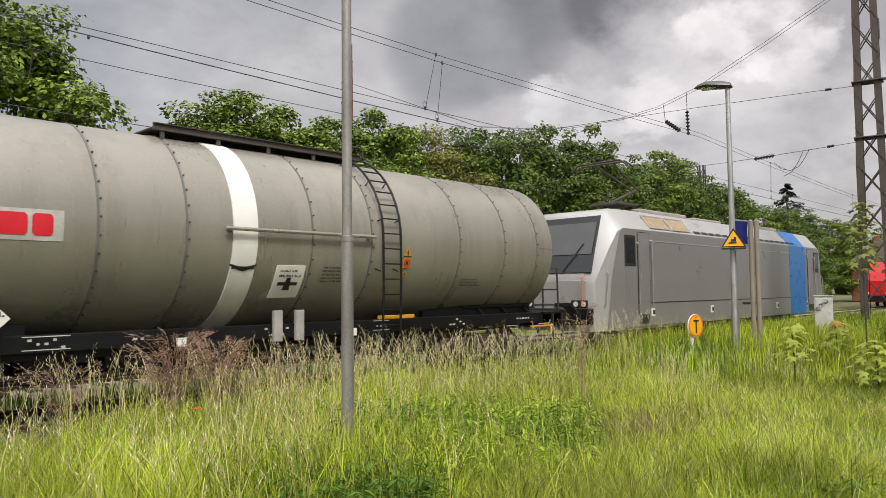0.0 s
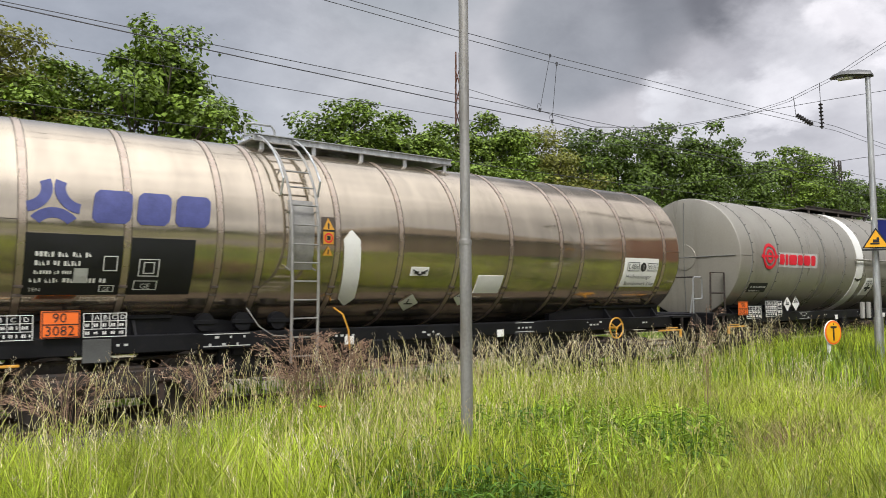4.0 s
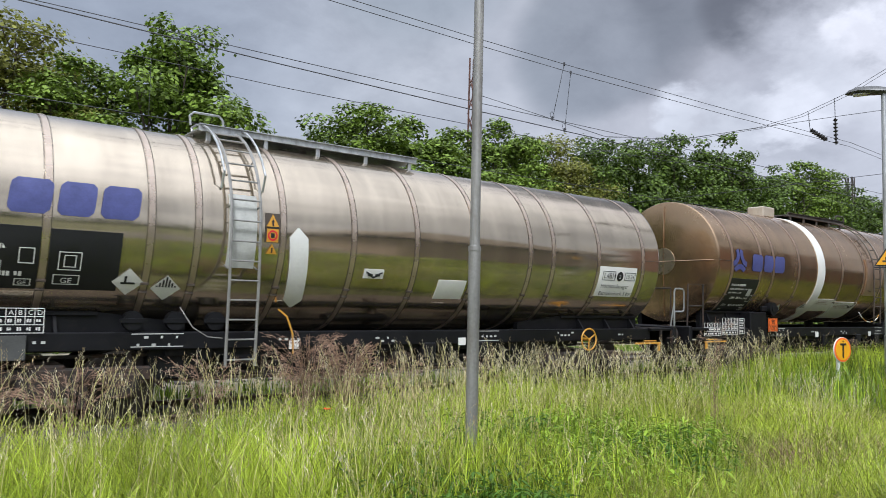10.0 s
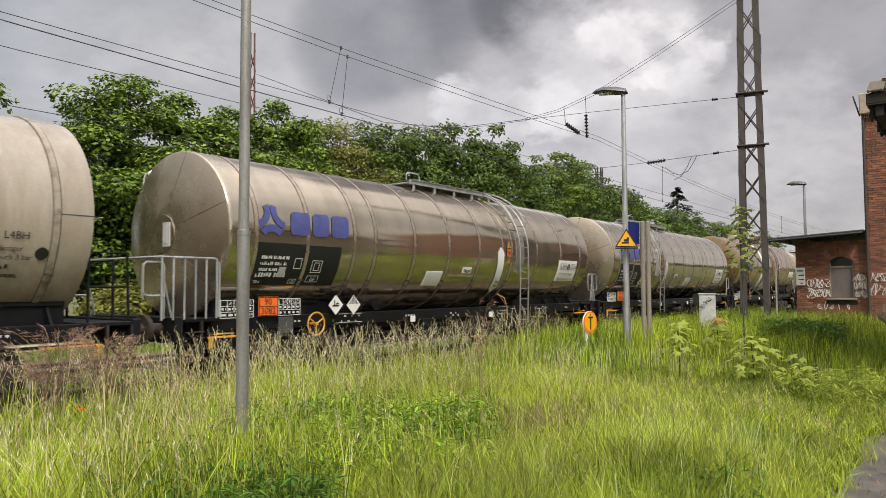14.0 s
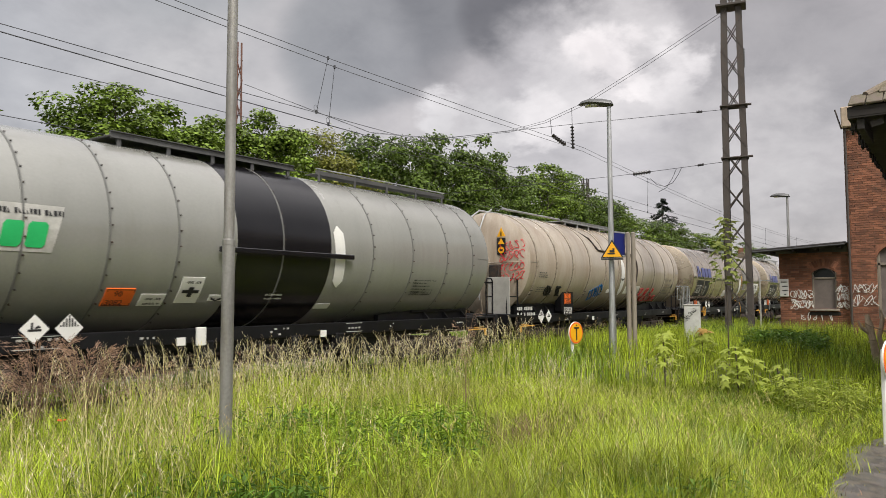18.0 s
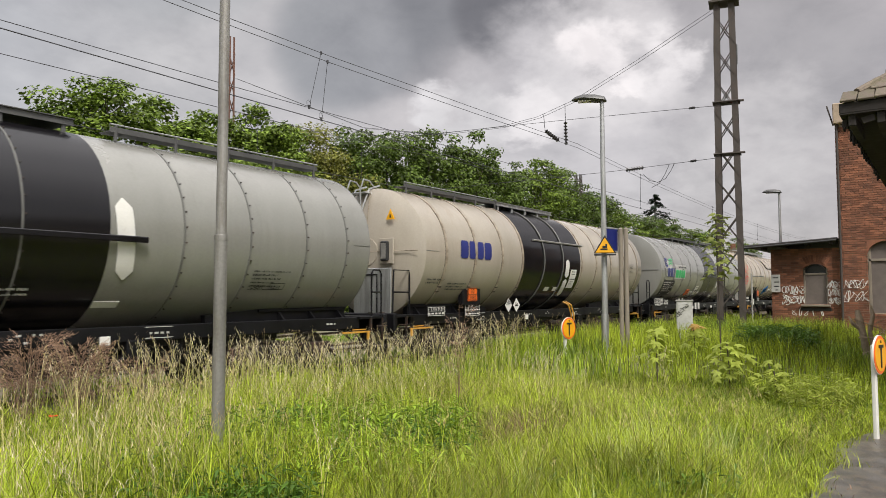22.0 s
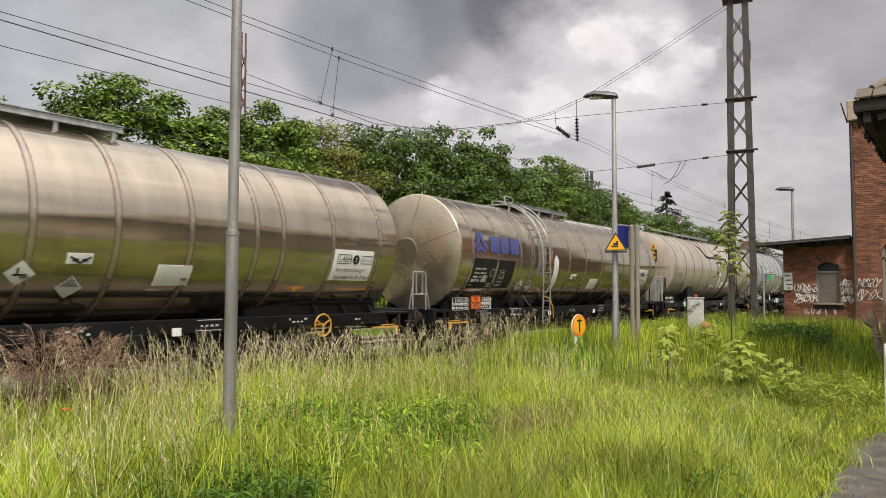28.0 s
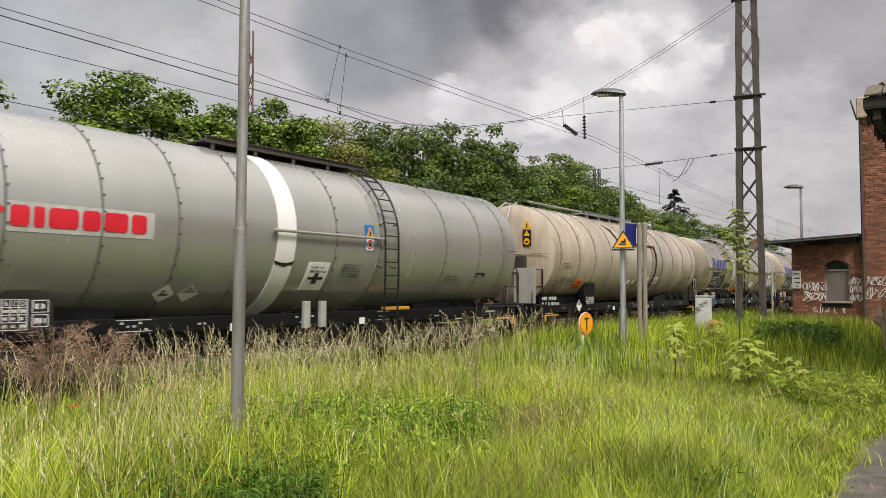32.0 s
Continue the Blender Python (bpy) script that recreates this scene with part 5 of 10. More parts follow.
def near_house():
    """The house beside the path: only the corner of its eaves comes into view."""
    h = thing("station_house_with_deep_eaves", pose(0, 0, 0), "station house with deep dark eaves and tiled roof edge", "building")
    x0, x1, y0, y1, z = 11.62, 23.0, -7.5, 1.2, 4.2
    part("wall", Mesh().box(((x0 + 1.2 + x1) / 2, (y0 + y1 - 1.1) / 2, 2.1), (x1 - x0 - 1.2, y1 - y0 - 1.1, 4.4)), M_mortar, h, "grey-brown rendered wall", smooth=False)
    sof = Mesh().box(((x0 + x1) / 2, (y0 + y1) / 2, z), (x1 - x0, y1 - y0, 0.04))
    part("soffit", sof, M_oldwood, h, "dark rotten wooden soffit", smooth=False)
    rng = random.Random(8)
    for i in range(22):
        y = y1 - 0.15 - i * 0.35
        part("rafter", Mesh().box((x0 + 0.65, y, z - 0.1), (1.2, 0.1, 0.16), 0.01), M_oldwood, h)
    part("eaves_board", Mesh().box((x0 + 0.02, (y0 + y1) / 2, z + 0.07), (0.05, y1 - y0, 0.15), 0.01), M_oldwood, h)
    part("eaves_board", Mesh().box(((x0 + x1) / 2, y1 - 0.02, z + 0.07), (x1 - x0, 0.05, 0.15), 0.01), M_oldwood, h)
    for i in range(26):      # rotten board ends hanging from the edge
        y, w = y1 - 0.05 - i * 0.3, rng.uniform(.08, .22)
        part("broken_board", Mesh().box((x0 + 0.05 + rng.uniform(0, .1), y, z - 0.06 - w / 2), (0.03, rng.uniform(.05, .16), w), 0.005, Matrix.Rotation(rng.uniform(-.4, .4), 3, "X")), M_oldwood, h)
    for i in range(16):
        xx, w = x0 + 0.2 + i * 0.4, rng.uniform(.06, .2)
        part("broken_board", Mesh().box((xx, y1 - 0.04, z - 0.05 - w / 2), (rng.uniform(.05, .16), 0.03, w), 0.005, Matrix.Rotation(rng.uniform(-.4, .4), 3, "Y")), M_oldwood, h)
    # hipped roof with overlapping rows of tiles on the side towards the meadow
    rm = Mesh()
    cx, cy, up = (x0 + x1) / 2, (y0 + y1) / 2, math.tan(radians(36))
    zb, half = z + 0.145, (y1 - y0) / 2
    rm.add([(x0 + .03, y0, zb), (x1, y0, zb), (x1, y1 - .03, zb), (x0 + .03, y1 - .03, zb), (x0 + half, cy, zb + half * up), (x1 - half, cy, zb + half * up)],
           [(0, 1, 5, 4), (1, 2, 5), (2, 3, 4, 5), (3, 0, 4), (0, 3, 2, 1)])
    part("roof", rm, M_tile, h, "brown tiled hip roof", smooth=False)
    tile = Mesh().box((0, 0, 0), (0.36, 0.2, 0.035), 0.014).data("roof_tile", M_tile, smooth=False)
    for row in range(5):
        dx = 0.1 + row * 0.26
        for i in range(16):
            y = y1 - dx - 0.02 - i * 0.21 - (0.1 if row % 2 else 0)
            o = part("roof_tile", tile, None, h)
            o.location = (x0 + dx, y, zb + dx * up + 0.03 + rng.uniform(-.01, .012))
            o.rotation_euler = (0, radians(-33) + rng.uniform(-.03, .03), rng.uniform(-0.05, 0.05))
    cap = Mesh().lathe([(-0.2, 0.0), (-0.2, 0.06), (0.2, 0.075), (0.2, 0.0)], 10).data("ridge_tile", M_tile)
    for i in range(9):
        o = part("ridge_tile", cap, None, h)
        d = 0.34 + i * 0.26
        o.location = (x0 + d, y1 - d, zb + d * up + 0.02)
        o.rotation_euler = (0, radians(-26), radians(-45))


station_house()
near_house()


def far_houses():
    for x, y, w, d, hh, lab in ((102, 23.4, 8, 6, 4.6, "distant brick house with a red tiled gable roof"),):
        t = thing("house", pose(x, y, 0, 0, 0, 8), lab, "house", group="distant houses")
        part("wall", Mesh().box((0, 0, hh / 2), (w, d, hh), 0.03), M_brick_j, t, smooth=False)
        r = Mesh().add([(-w / 2 - .3, -d / 2 - .3, hh), (w / 2 + .3, -d / 2 - .3, hh), (w / 2 + .3, d / 2 + .3, hh), (-w / 2 - .3, d / 2 + .3, hh), (-w / 2 - .3, 0, hh + 2.9), (w / 2 + .3, 0, hh + 2.9)],
                       [(0, 1, 5, 4), (2, 3, 4, 5), (0, 4, 3), (1, 2, 5), (0, 3, 2, 1)])
        part("roof", r, M_tile, t, smooth=False)
        part("chimney", Mesh().box((1.5, 0.6, hh + 3), (0.6, 0.6, 1.4), 0.02), M_brick_j, t)
        for k in (-1, 1):
            wdw = part("window", Mesh().box((-w / 2 - .02, k * 1.7, 2), (0.06, 1.1, 1.3), 0.01), M_paleframe, t)
            part("pane", Mesh().box((-w / 2 - .06, k * 1.7, 2), (0.02, 0.9, 1.1)), M_glass, wdw)


far_houses()


def red_railcar():
    """A red regional train standing far down the other track."""
    t = thing("red_railcar", pose(68.5, 16.2, 0), "red regional railcar standing on the far track", "train")
    body = Mesh()
    secs = [(0.0, 1.15, 2.2), (0.35, 1.3, 2.9), (0.9, 1.42, 3.6), (1.5, 1.45, 3.8), (24, 1.45, 3.8)]
    vs, fs = [], []
    for x, w, top in secs:
        vs += [(x, -w, 0.45), (x, -w, top - 0.5), (x, -w + 0.35, top), (x, w - 0.35, top), (x, w, top - 0.5), (x, w, 0.45)]
    for k in range(len(secs) - 1):
        fs += [(k * 6 + i, k * 6 + (i + 1) % 6, (k + 1) * 6 + (i + 1) % 6, (k + 1) * 6 + i) for i in range(6)]
    fs += [(5, 4, 3, 2, 1, 0), tuple(24 + i for i in range(6))]
    part("body", body.add(vs, fs), M_redtrain, t, smooth=False)
    part("windscreen", Mesh().box((0.55, 0, 2.95), (0.06, 2.1, 1.0), 0.02, Matrix.Rotation(radians(35), 3, "Y")), M_glass, t)
    for k in range(9):
        part("window", Mesh().box((3 + k * 2.2, -1.46, 2.5), (1.6, 0.04, 0.85), 0.01), M_glass, t)
    part("stripe", Mesh().box((12.5, -1.46, 1.2), (22, 0.03, 0.25), 0.005), M_white, t)
    for s in (-0.7, 0.7):
        part("headlight", Mesh().cyl((-0.03, s, 1.2), (0.1, s, 1.2), 0.1, n=14), M_white, t)
    part("buffer_beam", Mesh().box((0.05, 0, 0.75), (0.3, 2.3, 0.5), 0.03), M_frame, t)
    for x in (3, 5.5, 19, 21.5):
        part("wheelset", Mesh().cyl((x, -0.8, 0.43), (x, -0.68, 0.43), 0.43, n=20).cyl((x, 0.68, 0.43), (x, 0.8, 0.43), 0.43, n=20).cyl((x, -0.7, 0.43), (x, 0.7, 0.43), 0.08, n=8), M_gear, t)


red_railcar()


# ---- the train ----
def wheelset_mesh():
    m = Mesh()
    for s in (-1, 1):
        y0, y1 = s * 0.68, s * 0.82
        m.cyl((0, y0, 0), (0, y1, 0), 0.46, n=28)
        m.cyl((0, s * 0.655, 0), (0, y0, 0), 0.49, n=28)
        m.cyl((0, y1, 0), (0, s * 0.85, 0), 0.16, n=14)
        for k in range(6):
            a = k * math.pi / 3
            m.cyl((0.3 * math.cos(a), s * 0.815, 0.3 * math.sin(a)), (0.3 * math.cos(a), s * 0.835, 0.3 * math.sin(a)), 0.05, n=8)
    m.cyl((0, -0.95, 0), (0, 0.95, 0), 0.075, n=12)
    return m.data("wheelset", M_wheel)


WHEELSET = wheelset_mesh()


def bogie_mesh():
    m = Mesh()
    for s in (-1, 1):
        y = s * 1.0
        m.box((0, y, 0.62), (2.5, 0.14, 0.2), 0.03)
        m.box((0, y, 0.5), (0.7, 0.16, 0.3), 0.03)
        for x in (-0.9, 0.9):
            m.box((x, y, 0.47), (0.36, 0.24, 0.34), 0.03)
            m.cyl((x, s * 1.1, 0.46), (x, s * 1.17, 0.46), 0.13, n=14)
            for dx in (-0.24, 0.24):
                for k in range(4):
                    m.cyl((x + dx, y, 0.5 + k * 0.055), (x + dx, y, 0.53 + k * 0.055), 0.075, n=10)
        m.cyl((-1.2, y, 0.6), (-1.45, y * .98, 0.42), 0.03, n=8)
        m.cyl((1.2, y, 0.6), (1.45, y * .98, 0.42), 0.03, n=8)
        for x in (-0.42, 0.42):
            m.box((x, s * 0.98, 0.36), (0.12, 0.1, 0.36), 0.02)
            m.cyl((x, s * 1.08, 0.66), (x, s * 1.12, 0.66), 0.05, n=10)
    m.box((0, 0, 0.68), (0.4, 2.1, 0.18), 0.03)
    return m.data("bogie_frame", M_gear)


BOGIE = bogie_mesh()


def add_bogie(parent, x):
    b = part("bogie", BOGIE, None, parent)
    b.location = (x, 0, 0)
    for dx in (-0.9, 0.9):
        w = part("wheelset", WHEELSET, None, b)
        w.location = (dx, 0, 0.46)
    return b


def flat_mesh(vs, fs, place, mat_turn):
    m = Mesh()
    m.add([tuple(Vector(place) + mat_turn @ Vector(v)) for v in vs], fs)
    return m


SIDE = Matrix(((1, 0, 0), (0, 0, -1), (0, 1, 0)))     # letters that face -y


def drum_text(parent, text, x, h, size, r, zc, material, label=""):
    """Letters bent round the tank; h is the height along the skin."""
    vs, fs = letters(text, size)
    m = Mesh().add([(x + v[0], -(r + 0.016) * math.cos((h + v[1]) / r), zc + (r + 0.016) * math.sin((h + v[1]) / r)) for v in vs], fs)
    return part("lettering", m, material, parent, label, smooth=False)


def bars(x, h, w, rows, size, r, zc, rng, lift=0.014, fill=0.8):
    """Rows of narrow bars, set in words, for small print on the skin."""
    m = Mesh()
    for k in range(rows):
        hh, p = h - k * size * 1.8, x
        end = x + w * rng.uniform(0.6, 1.0)
        s = size * rng.choice((0.75, 0.9, 1.0))
        word = rng.randint(3, 9)
        while p < end:
            q = min(end, p + s * rng.uniform(0.35, 0.6))
            low = s * rng.choice((0, 0, 0.12))
            m.shape([(p, hh + low), (q, hh + low), (q, hh + s * rng.choice((0.8, 1.0, 1.0))), (p, hh + s)], r, zc, lift, 1)
            word -= 1
            p = q + s * (0.2 if word else 0.75)
            word = word or rng.randint(2, 9)
    return m


def hazard_plate(parent, x, y, z):
    p = part("hazard_plate", Mesh().box((x, y, z), (0.44, 0.014, 0.34), 0.004), M_orange, parent, "orange hazard plate with black numbers")
    part("plate_rim", Mesh().box((x, y - 0.009, z), (0.42, 0.006, 0.012)).box((x, y - 0.009, z + 0.158), (0.42, 0.006, 0.012)).box((x, y - 0.009, z - 0.158), (0.42, 0.006, 0.012))
         .box((x - 0.205, y - 0.009, z), (0.012, 0.006, 0.32)).box((x + 0.205, y - 0.009, z), (0.012, 0.006, 0.32)), M_ink, p, smooth=False)
    vs, fs = letters("90", 0.17)
    part("number", flat_mesh(vs, fs, (x - 0.1, y - 0.013, z + 0.025), SIDE), M_ink, p, "black number 90", smooth=False)
    vs, fs = letters("3082", 0.17)
    part("number", flat_mesh(vs, fs, (x - 0.18, y - 0.013, z - 0.135), SIDE), M_ink, p, "black number 3082", smooth=False)
    return p


def diamond(parent, x, h, r, zc, kind, flat_y=None):
    """White hazard diamond standing on its point, on the skin or on a flat holder."""
    s = 0.2
    def put(m, pts, lift, steps=4):
        if flat_y is None:
            m.shape([(x + a, h + b) for a, b in pts], r, zc, lift, steps)
        else:
            m.add([(x + a, flat_y - lift, h + b) for a, b in pts], [tuple(range(len(pts)))])
        return m
    d = part("hazard_diamond", put(Mesh(), [(-s, 0), (0, -s), (s, 0), (0, s)], 0.014), M_white, parent, "white hazard diamond with black sign", smooth=False)
    m = Mesh()
    if kind == "bars":
        for k in range(-3, 4):
            put(m, [(k * 0.04 - 0.012, 0.02), (k * 0.04 + 0.012, 0.02), (k * 0.04 + 0.012, s - abs(k) * 0.045 - 0.02), (k * 0.04 - 0.012, s - abs(k) * 0.045 - 0.02)], 0.018, 1)
    else:
        put(m, [(-0.09, -0.03), (0.09, -0.03), (0.09, 0.0), (-0.09, 0.0)], 0.018, 1)
        put(m, [(-0.05, 0.0), (-0.02, 0.0), (-0.02, 0.09), (-0.05, 0.09)], 0.018, 1)
        put(m, [(0.0, 0.0), (0.09, 0.02), (0.05, 0.05), (0.01, 0.03)], 0.018, 1)
    part("sign", m, M_ink, d, smooth=False)
    return d


def ladder_on_drum(parent, x, r, zc, a_top, z_bot, material, width=0.42):
    """A side ladder that follows the tank's curve from the walkway down, held off the skin by stays."""
    pts = []
    for a in np.linspace(a_top, -2, 10):
        pts.append((-(r + 0.13) * math.cos(radians(a)), zc + (r + 0.13) * math.sin(radians(a))))
    pts.append((-(r + 0.13), zc - 0.75))
    pts.append((-(r + 0.10), z_bot + 0.25))
    pts.append((-(r + 0.10), z_bot))
    lad = part("ladder", Mesh().tube([(x - width / 2, y, z) for y, z in pts], 0.022, 6).tube([(x + width / 2, y, z) for y, z in pts], 0.022, 6), material, parent, "steel side ladder")
    full = []
    for (ya, za), (yb, zb) in zip(pts, pts[1:]):
        k = max(1, int(math.hypot(yb - ya, zb - za) / 0.03))
        full += [(ya + (yb - ya) * i / k, za + (zb - za) * i / k) for i in range(k)]
    for y, z in full[4::9]:
        part("rung", Mesh().box((x, y, z), (width, 0.035, 0.022), 0.006), material, lad)
    for a in (40, 12, -20):
        for sx in (-1, 1):
            c, q = math.cos(radians(a)), math.sin(radians(a))
            part("stay", Mesh().cyl((x + sx * width / 2, -(r - .01) * c, zc + (r - .01) * q), (x + sx * width / 2, -(r + .14) * c, zc + (r + .14) * q), 0.012, n=5), material, lad)
    return lad


def top_walkway(parent, x0, x1, top, material, hoop=None):
    """A grated gangway with a channel edge on short brackets, and a manhole; hoop: the end that has a grab hoop."""
    w = part("walkway", Mesh().box(((x0 + x1) / 2, -0.1, top + 0.075), (x1 - x0, 0.78, 0.03), 0.008), material, parent, "grated walkway on the tank top")
    part("edge_channel", Mesh().box(((x0 + x1) / 2, -0.5, top + 0.09), (x1 - x0, 0.03, 0.11), 0.008).box(((x0 + x1) / 2, -0.52, top + 0.14), (x1 - x0, 0.06, 0.014)).box(((x0 + x1) / 2, -0.52, top + 0.04), (x1 - x0, 0.06, 0.014)), material, w)
    for x in np.linspace(x0 + 0.15, x1 - 0.15, 5):
        for y in (-0.5, 0.25):
            part("bracket", Mesh().box((x, y, top - 0.06), (0.07, 0.05, 0.24), 0.01).box((x, y * 0.9, top + 0.05), (0.16, 0.1, 0.02)), material, w)
    for x in np.linspace(x0 + 0.2, x1 - 0.2, max(6, int((x1 - x0) / 0.3))):
        part("grate_bar", Mesh().box((x, -0.1, top + 0.096), (0.03, 0.76, 0.014)), material, w)
    if hoop is not None:
        part("grab_hoop", Mesh().tube([(hoop - .22, -0.5, top + .1), (hoop - .24, -0.5, top + .24), (hoop - .18, -0.5, top + .3), (hoop + .2, -0.5, top + .3), (hoop + .26, -0.5, top + .24), (hoop + .28, -0.5, top + .1)], 0.018, 6), material, w)
    part("manhole", Mesh().cyl((x0 + (x1 - x0) * 0.45, 0.1, top - 0.05), (x0 + (x1 - x0) * 0.45, 0.1, top + 0.17), 0.26, 0.24, n=18), material, w, "domed manhole cover")
    return w


def top_channel(parent, x0, x1, top, material):
    """A gutter-like channel on short posts along the tank top."""
    w = part("top_channel", Mesh().box(((x0 + x1) / 2, -0.42, top + 0.06), (x1 - x0, 0.3, 0.02), 0.005).box(((x0 + x1) / 2, -0.57, top + 0.09), (x1 - x0, 0.02, 0.09), 0.004), material, parent, "grey channel along the tank top")
    part("hand_rail", Mesh().tube([(x0, -0.58, top + .17), (x1, -0.58, top + .17)], 0.014, 6), M_galv, w)
    for x in np.linspace(x0 + .1, x1 - .1, 5):
        part("post", Mesh().box((x, -0.57, top + .04), (0.05, 0.04, 0.28), 0.006), material, w)


def end_platform(parent, xe, sgn, rail):
    """Deck, steps, handrails and buffers at one end; sgn is the way outwards."""
    d = part("end_deck", Mesh().box((xe + sgn * 0.42, 0, 1.16), (0.8, 2.5, 0.06), 0.01), M_frame, parent)
    part("buffer_beam", Mesh().box((xe + sgn * 0.8, 0, 1.02), (0.12, 2.6, 0.42), 0.02), M_frame, d)
    for s in (-1, 1):
        m = Mesh().cyl((xe + sgn * 0.8, s * 0.875, 1.03), (xe + sgn * 1.12, s * 0.875, 1.03), 0.1, n=14).cyl((xe + sgn * 1.12, s * 0.875, 1.03), (xe + sgn * 1.19, s * 0.875, 1.03), 0.22, 0.23, n=20)
        part("buffer", m, M_gear, d)
    part("coupling", Mesh().tube([(xe + sgn * 0.8, 0, 1.0), (xe + sgn * 1.0, 0, 0.95), (xe + sgn * 1.24, 0, 0.98)], 0.05, 8).tube([(xe + sgn * 0.82, -0.3, 0.9), (xe + sgn * 1.1, -0.28, 0.6), (xe + sgn * 1.24, -0.2, 0.75)], 0.025, 6), M_gear, d)
    if rail:
        x = lambda a: xe + sgn * a
        for y in (-1.15, 1.15):
            if rail is M_galv:
                part("handrail", Mesh().tube([(x(.98), y, 1.2), (x(.98), y, 2.0), (x(1.0), y, 2.06), (x(1.04), y, 2.08), (x(1.28), y, 2.08), (x(1.33), y, 2.04), (x(1.34), y, 1.98), (x(1.34), y, 1.64), (x(1.32), y, 1.58), (x(1.26), y, 1.56), (x(.98), y, 1.56)], 0.02, 6), rail, d, "tubular end rail")
                part("brace", Mesh().tube([(x(.97), y, 1.75), (x(.86), y, 1.3), (x(.84), y, 1.18)], 0.017, 6), rail, d)
            else:
                part("handrail", Mesh().tube([(x(.12), y, 1.18), (x(.12), y, 2.2), (x(.7), y, 2.2), (x(.74), y, 1.18)], 0.022, 6), rail, d, "tubular end rail")
                part("grab_rail", Mesh().tube([(x(.12), y, 1.7), (x(.72), y, 1.7)], 0.018, 6), rail, d)
        if rail is not M_galv:
            part("end_rail", Mesh().tube([(x(.74), -0.7, 1.18), (x(.74), -0.7, 2.1), (x(.74), 0.7, 2.1), (x(.74), 0.7, 1.18)], 0.022, 6), rail, d)
    part("shunter_step", Mesh().box((xe + sgn * 0.55, -1.32, 0.55), (0.4, 0.26, 0.04), 0.008).box((xe + sgn * 0.36, -1.25, 0.85), (0.03, 0.05, 0.6)).box((xe + sgn * 0.74, -1.25, 0.85), (0.03, 0.05, 0.6)), M_gear, d)
    part("brake_lever", Mesh().box((xe - sgn * 0.15, -1.30, 0.87), (0.85, 0.03, 0.035), 0.008).box((xe + sgn * 0.22, -1.30, 0.78), (0.07, 0.04, 0.16), 0.01).box((xe - sgn * 0.05, -1.28, 0.92), (0.4, 0.03, 0.02), 0.006), M_yellow, d, "yellow brake lever")
    part("coupling_bar", Mesh().cyl((xe + sgn * 0.4, -1.38, 0.98), (xe + sgn * 0.75, -1.38, 0.98), 0.011, n=6), M_gear, d)
    return d


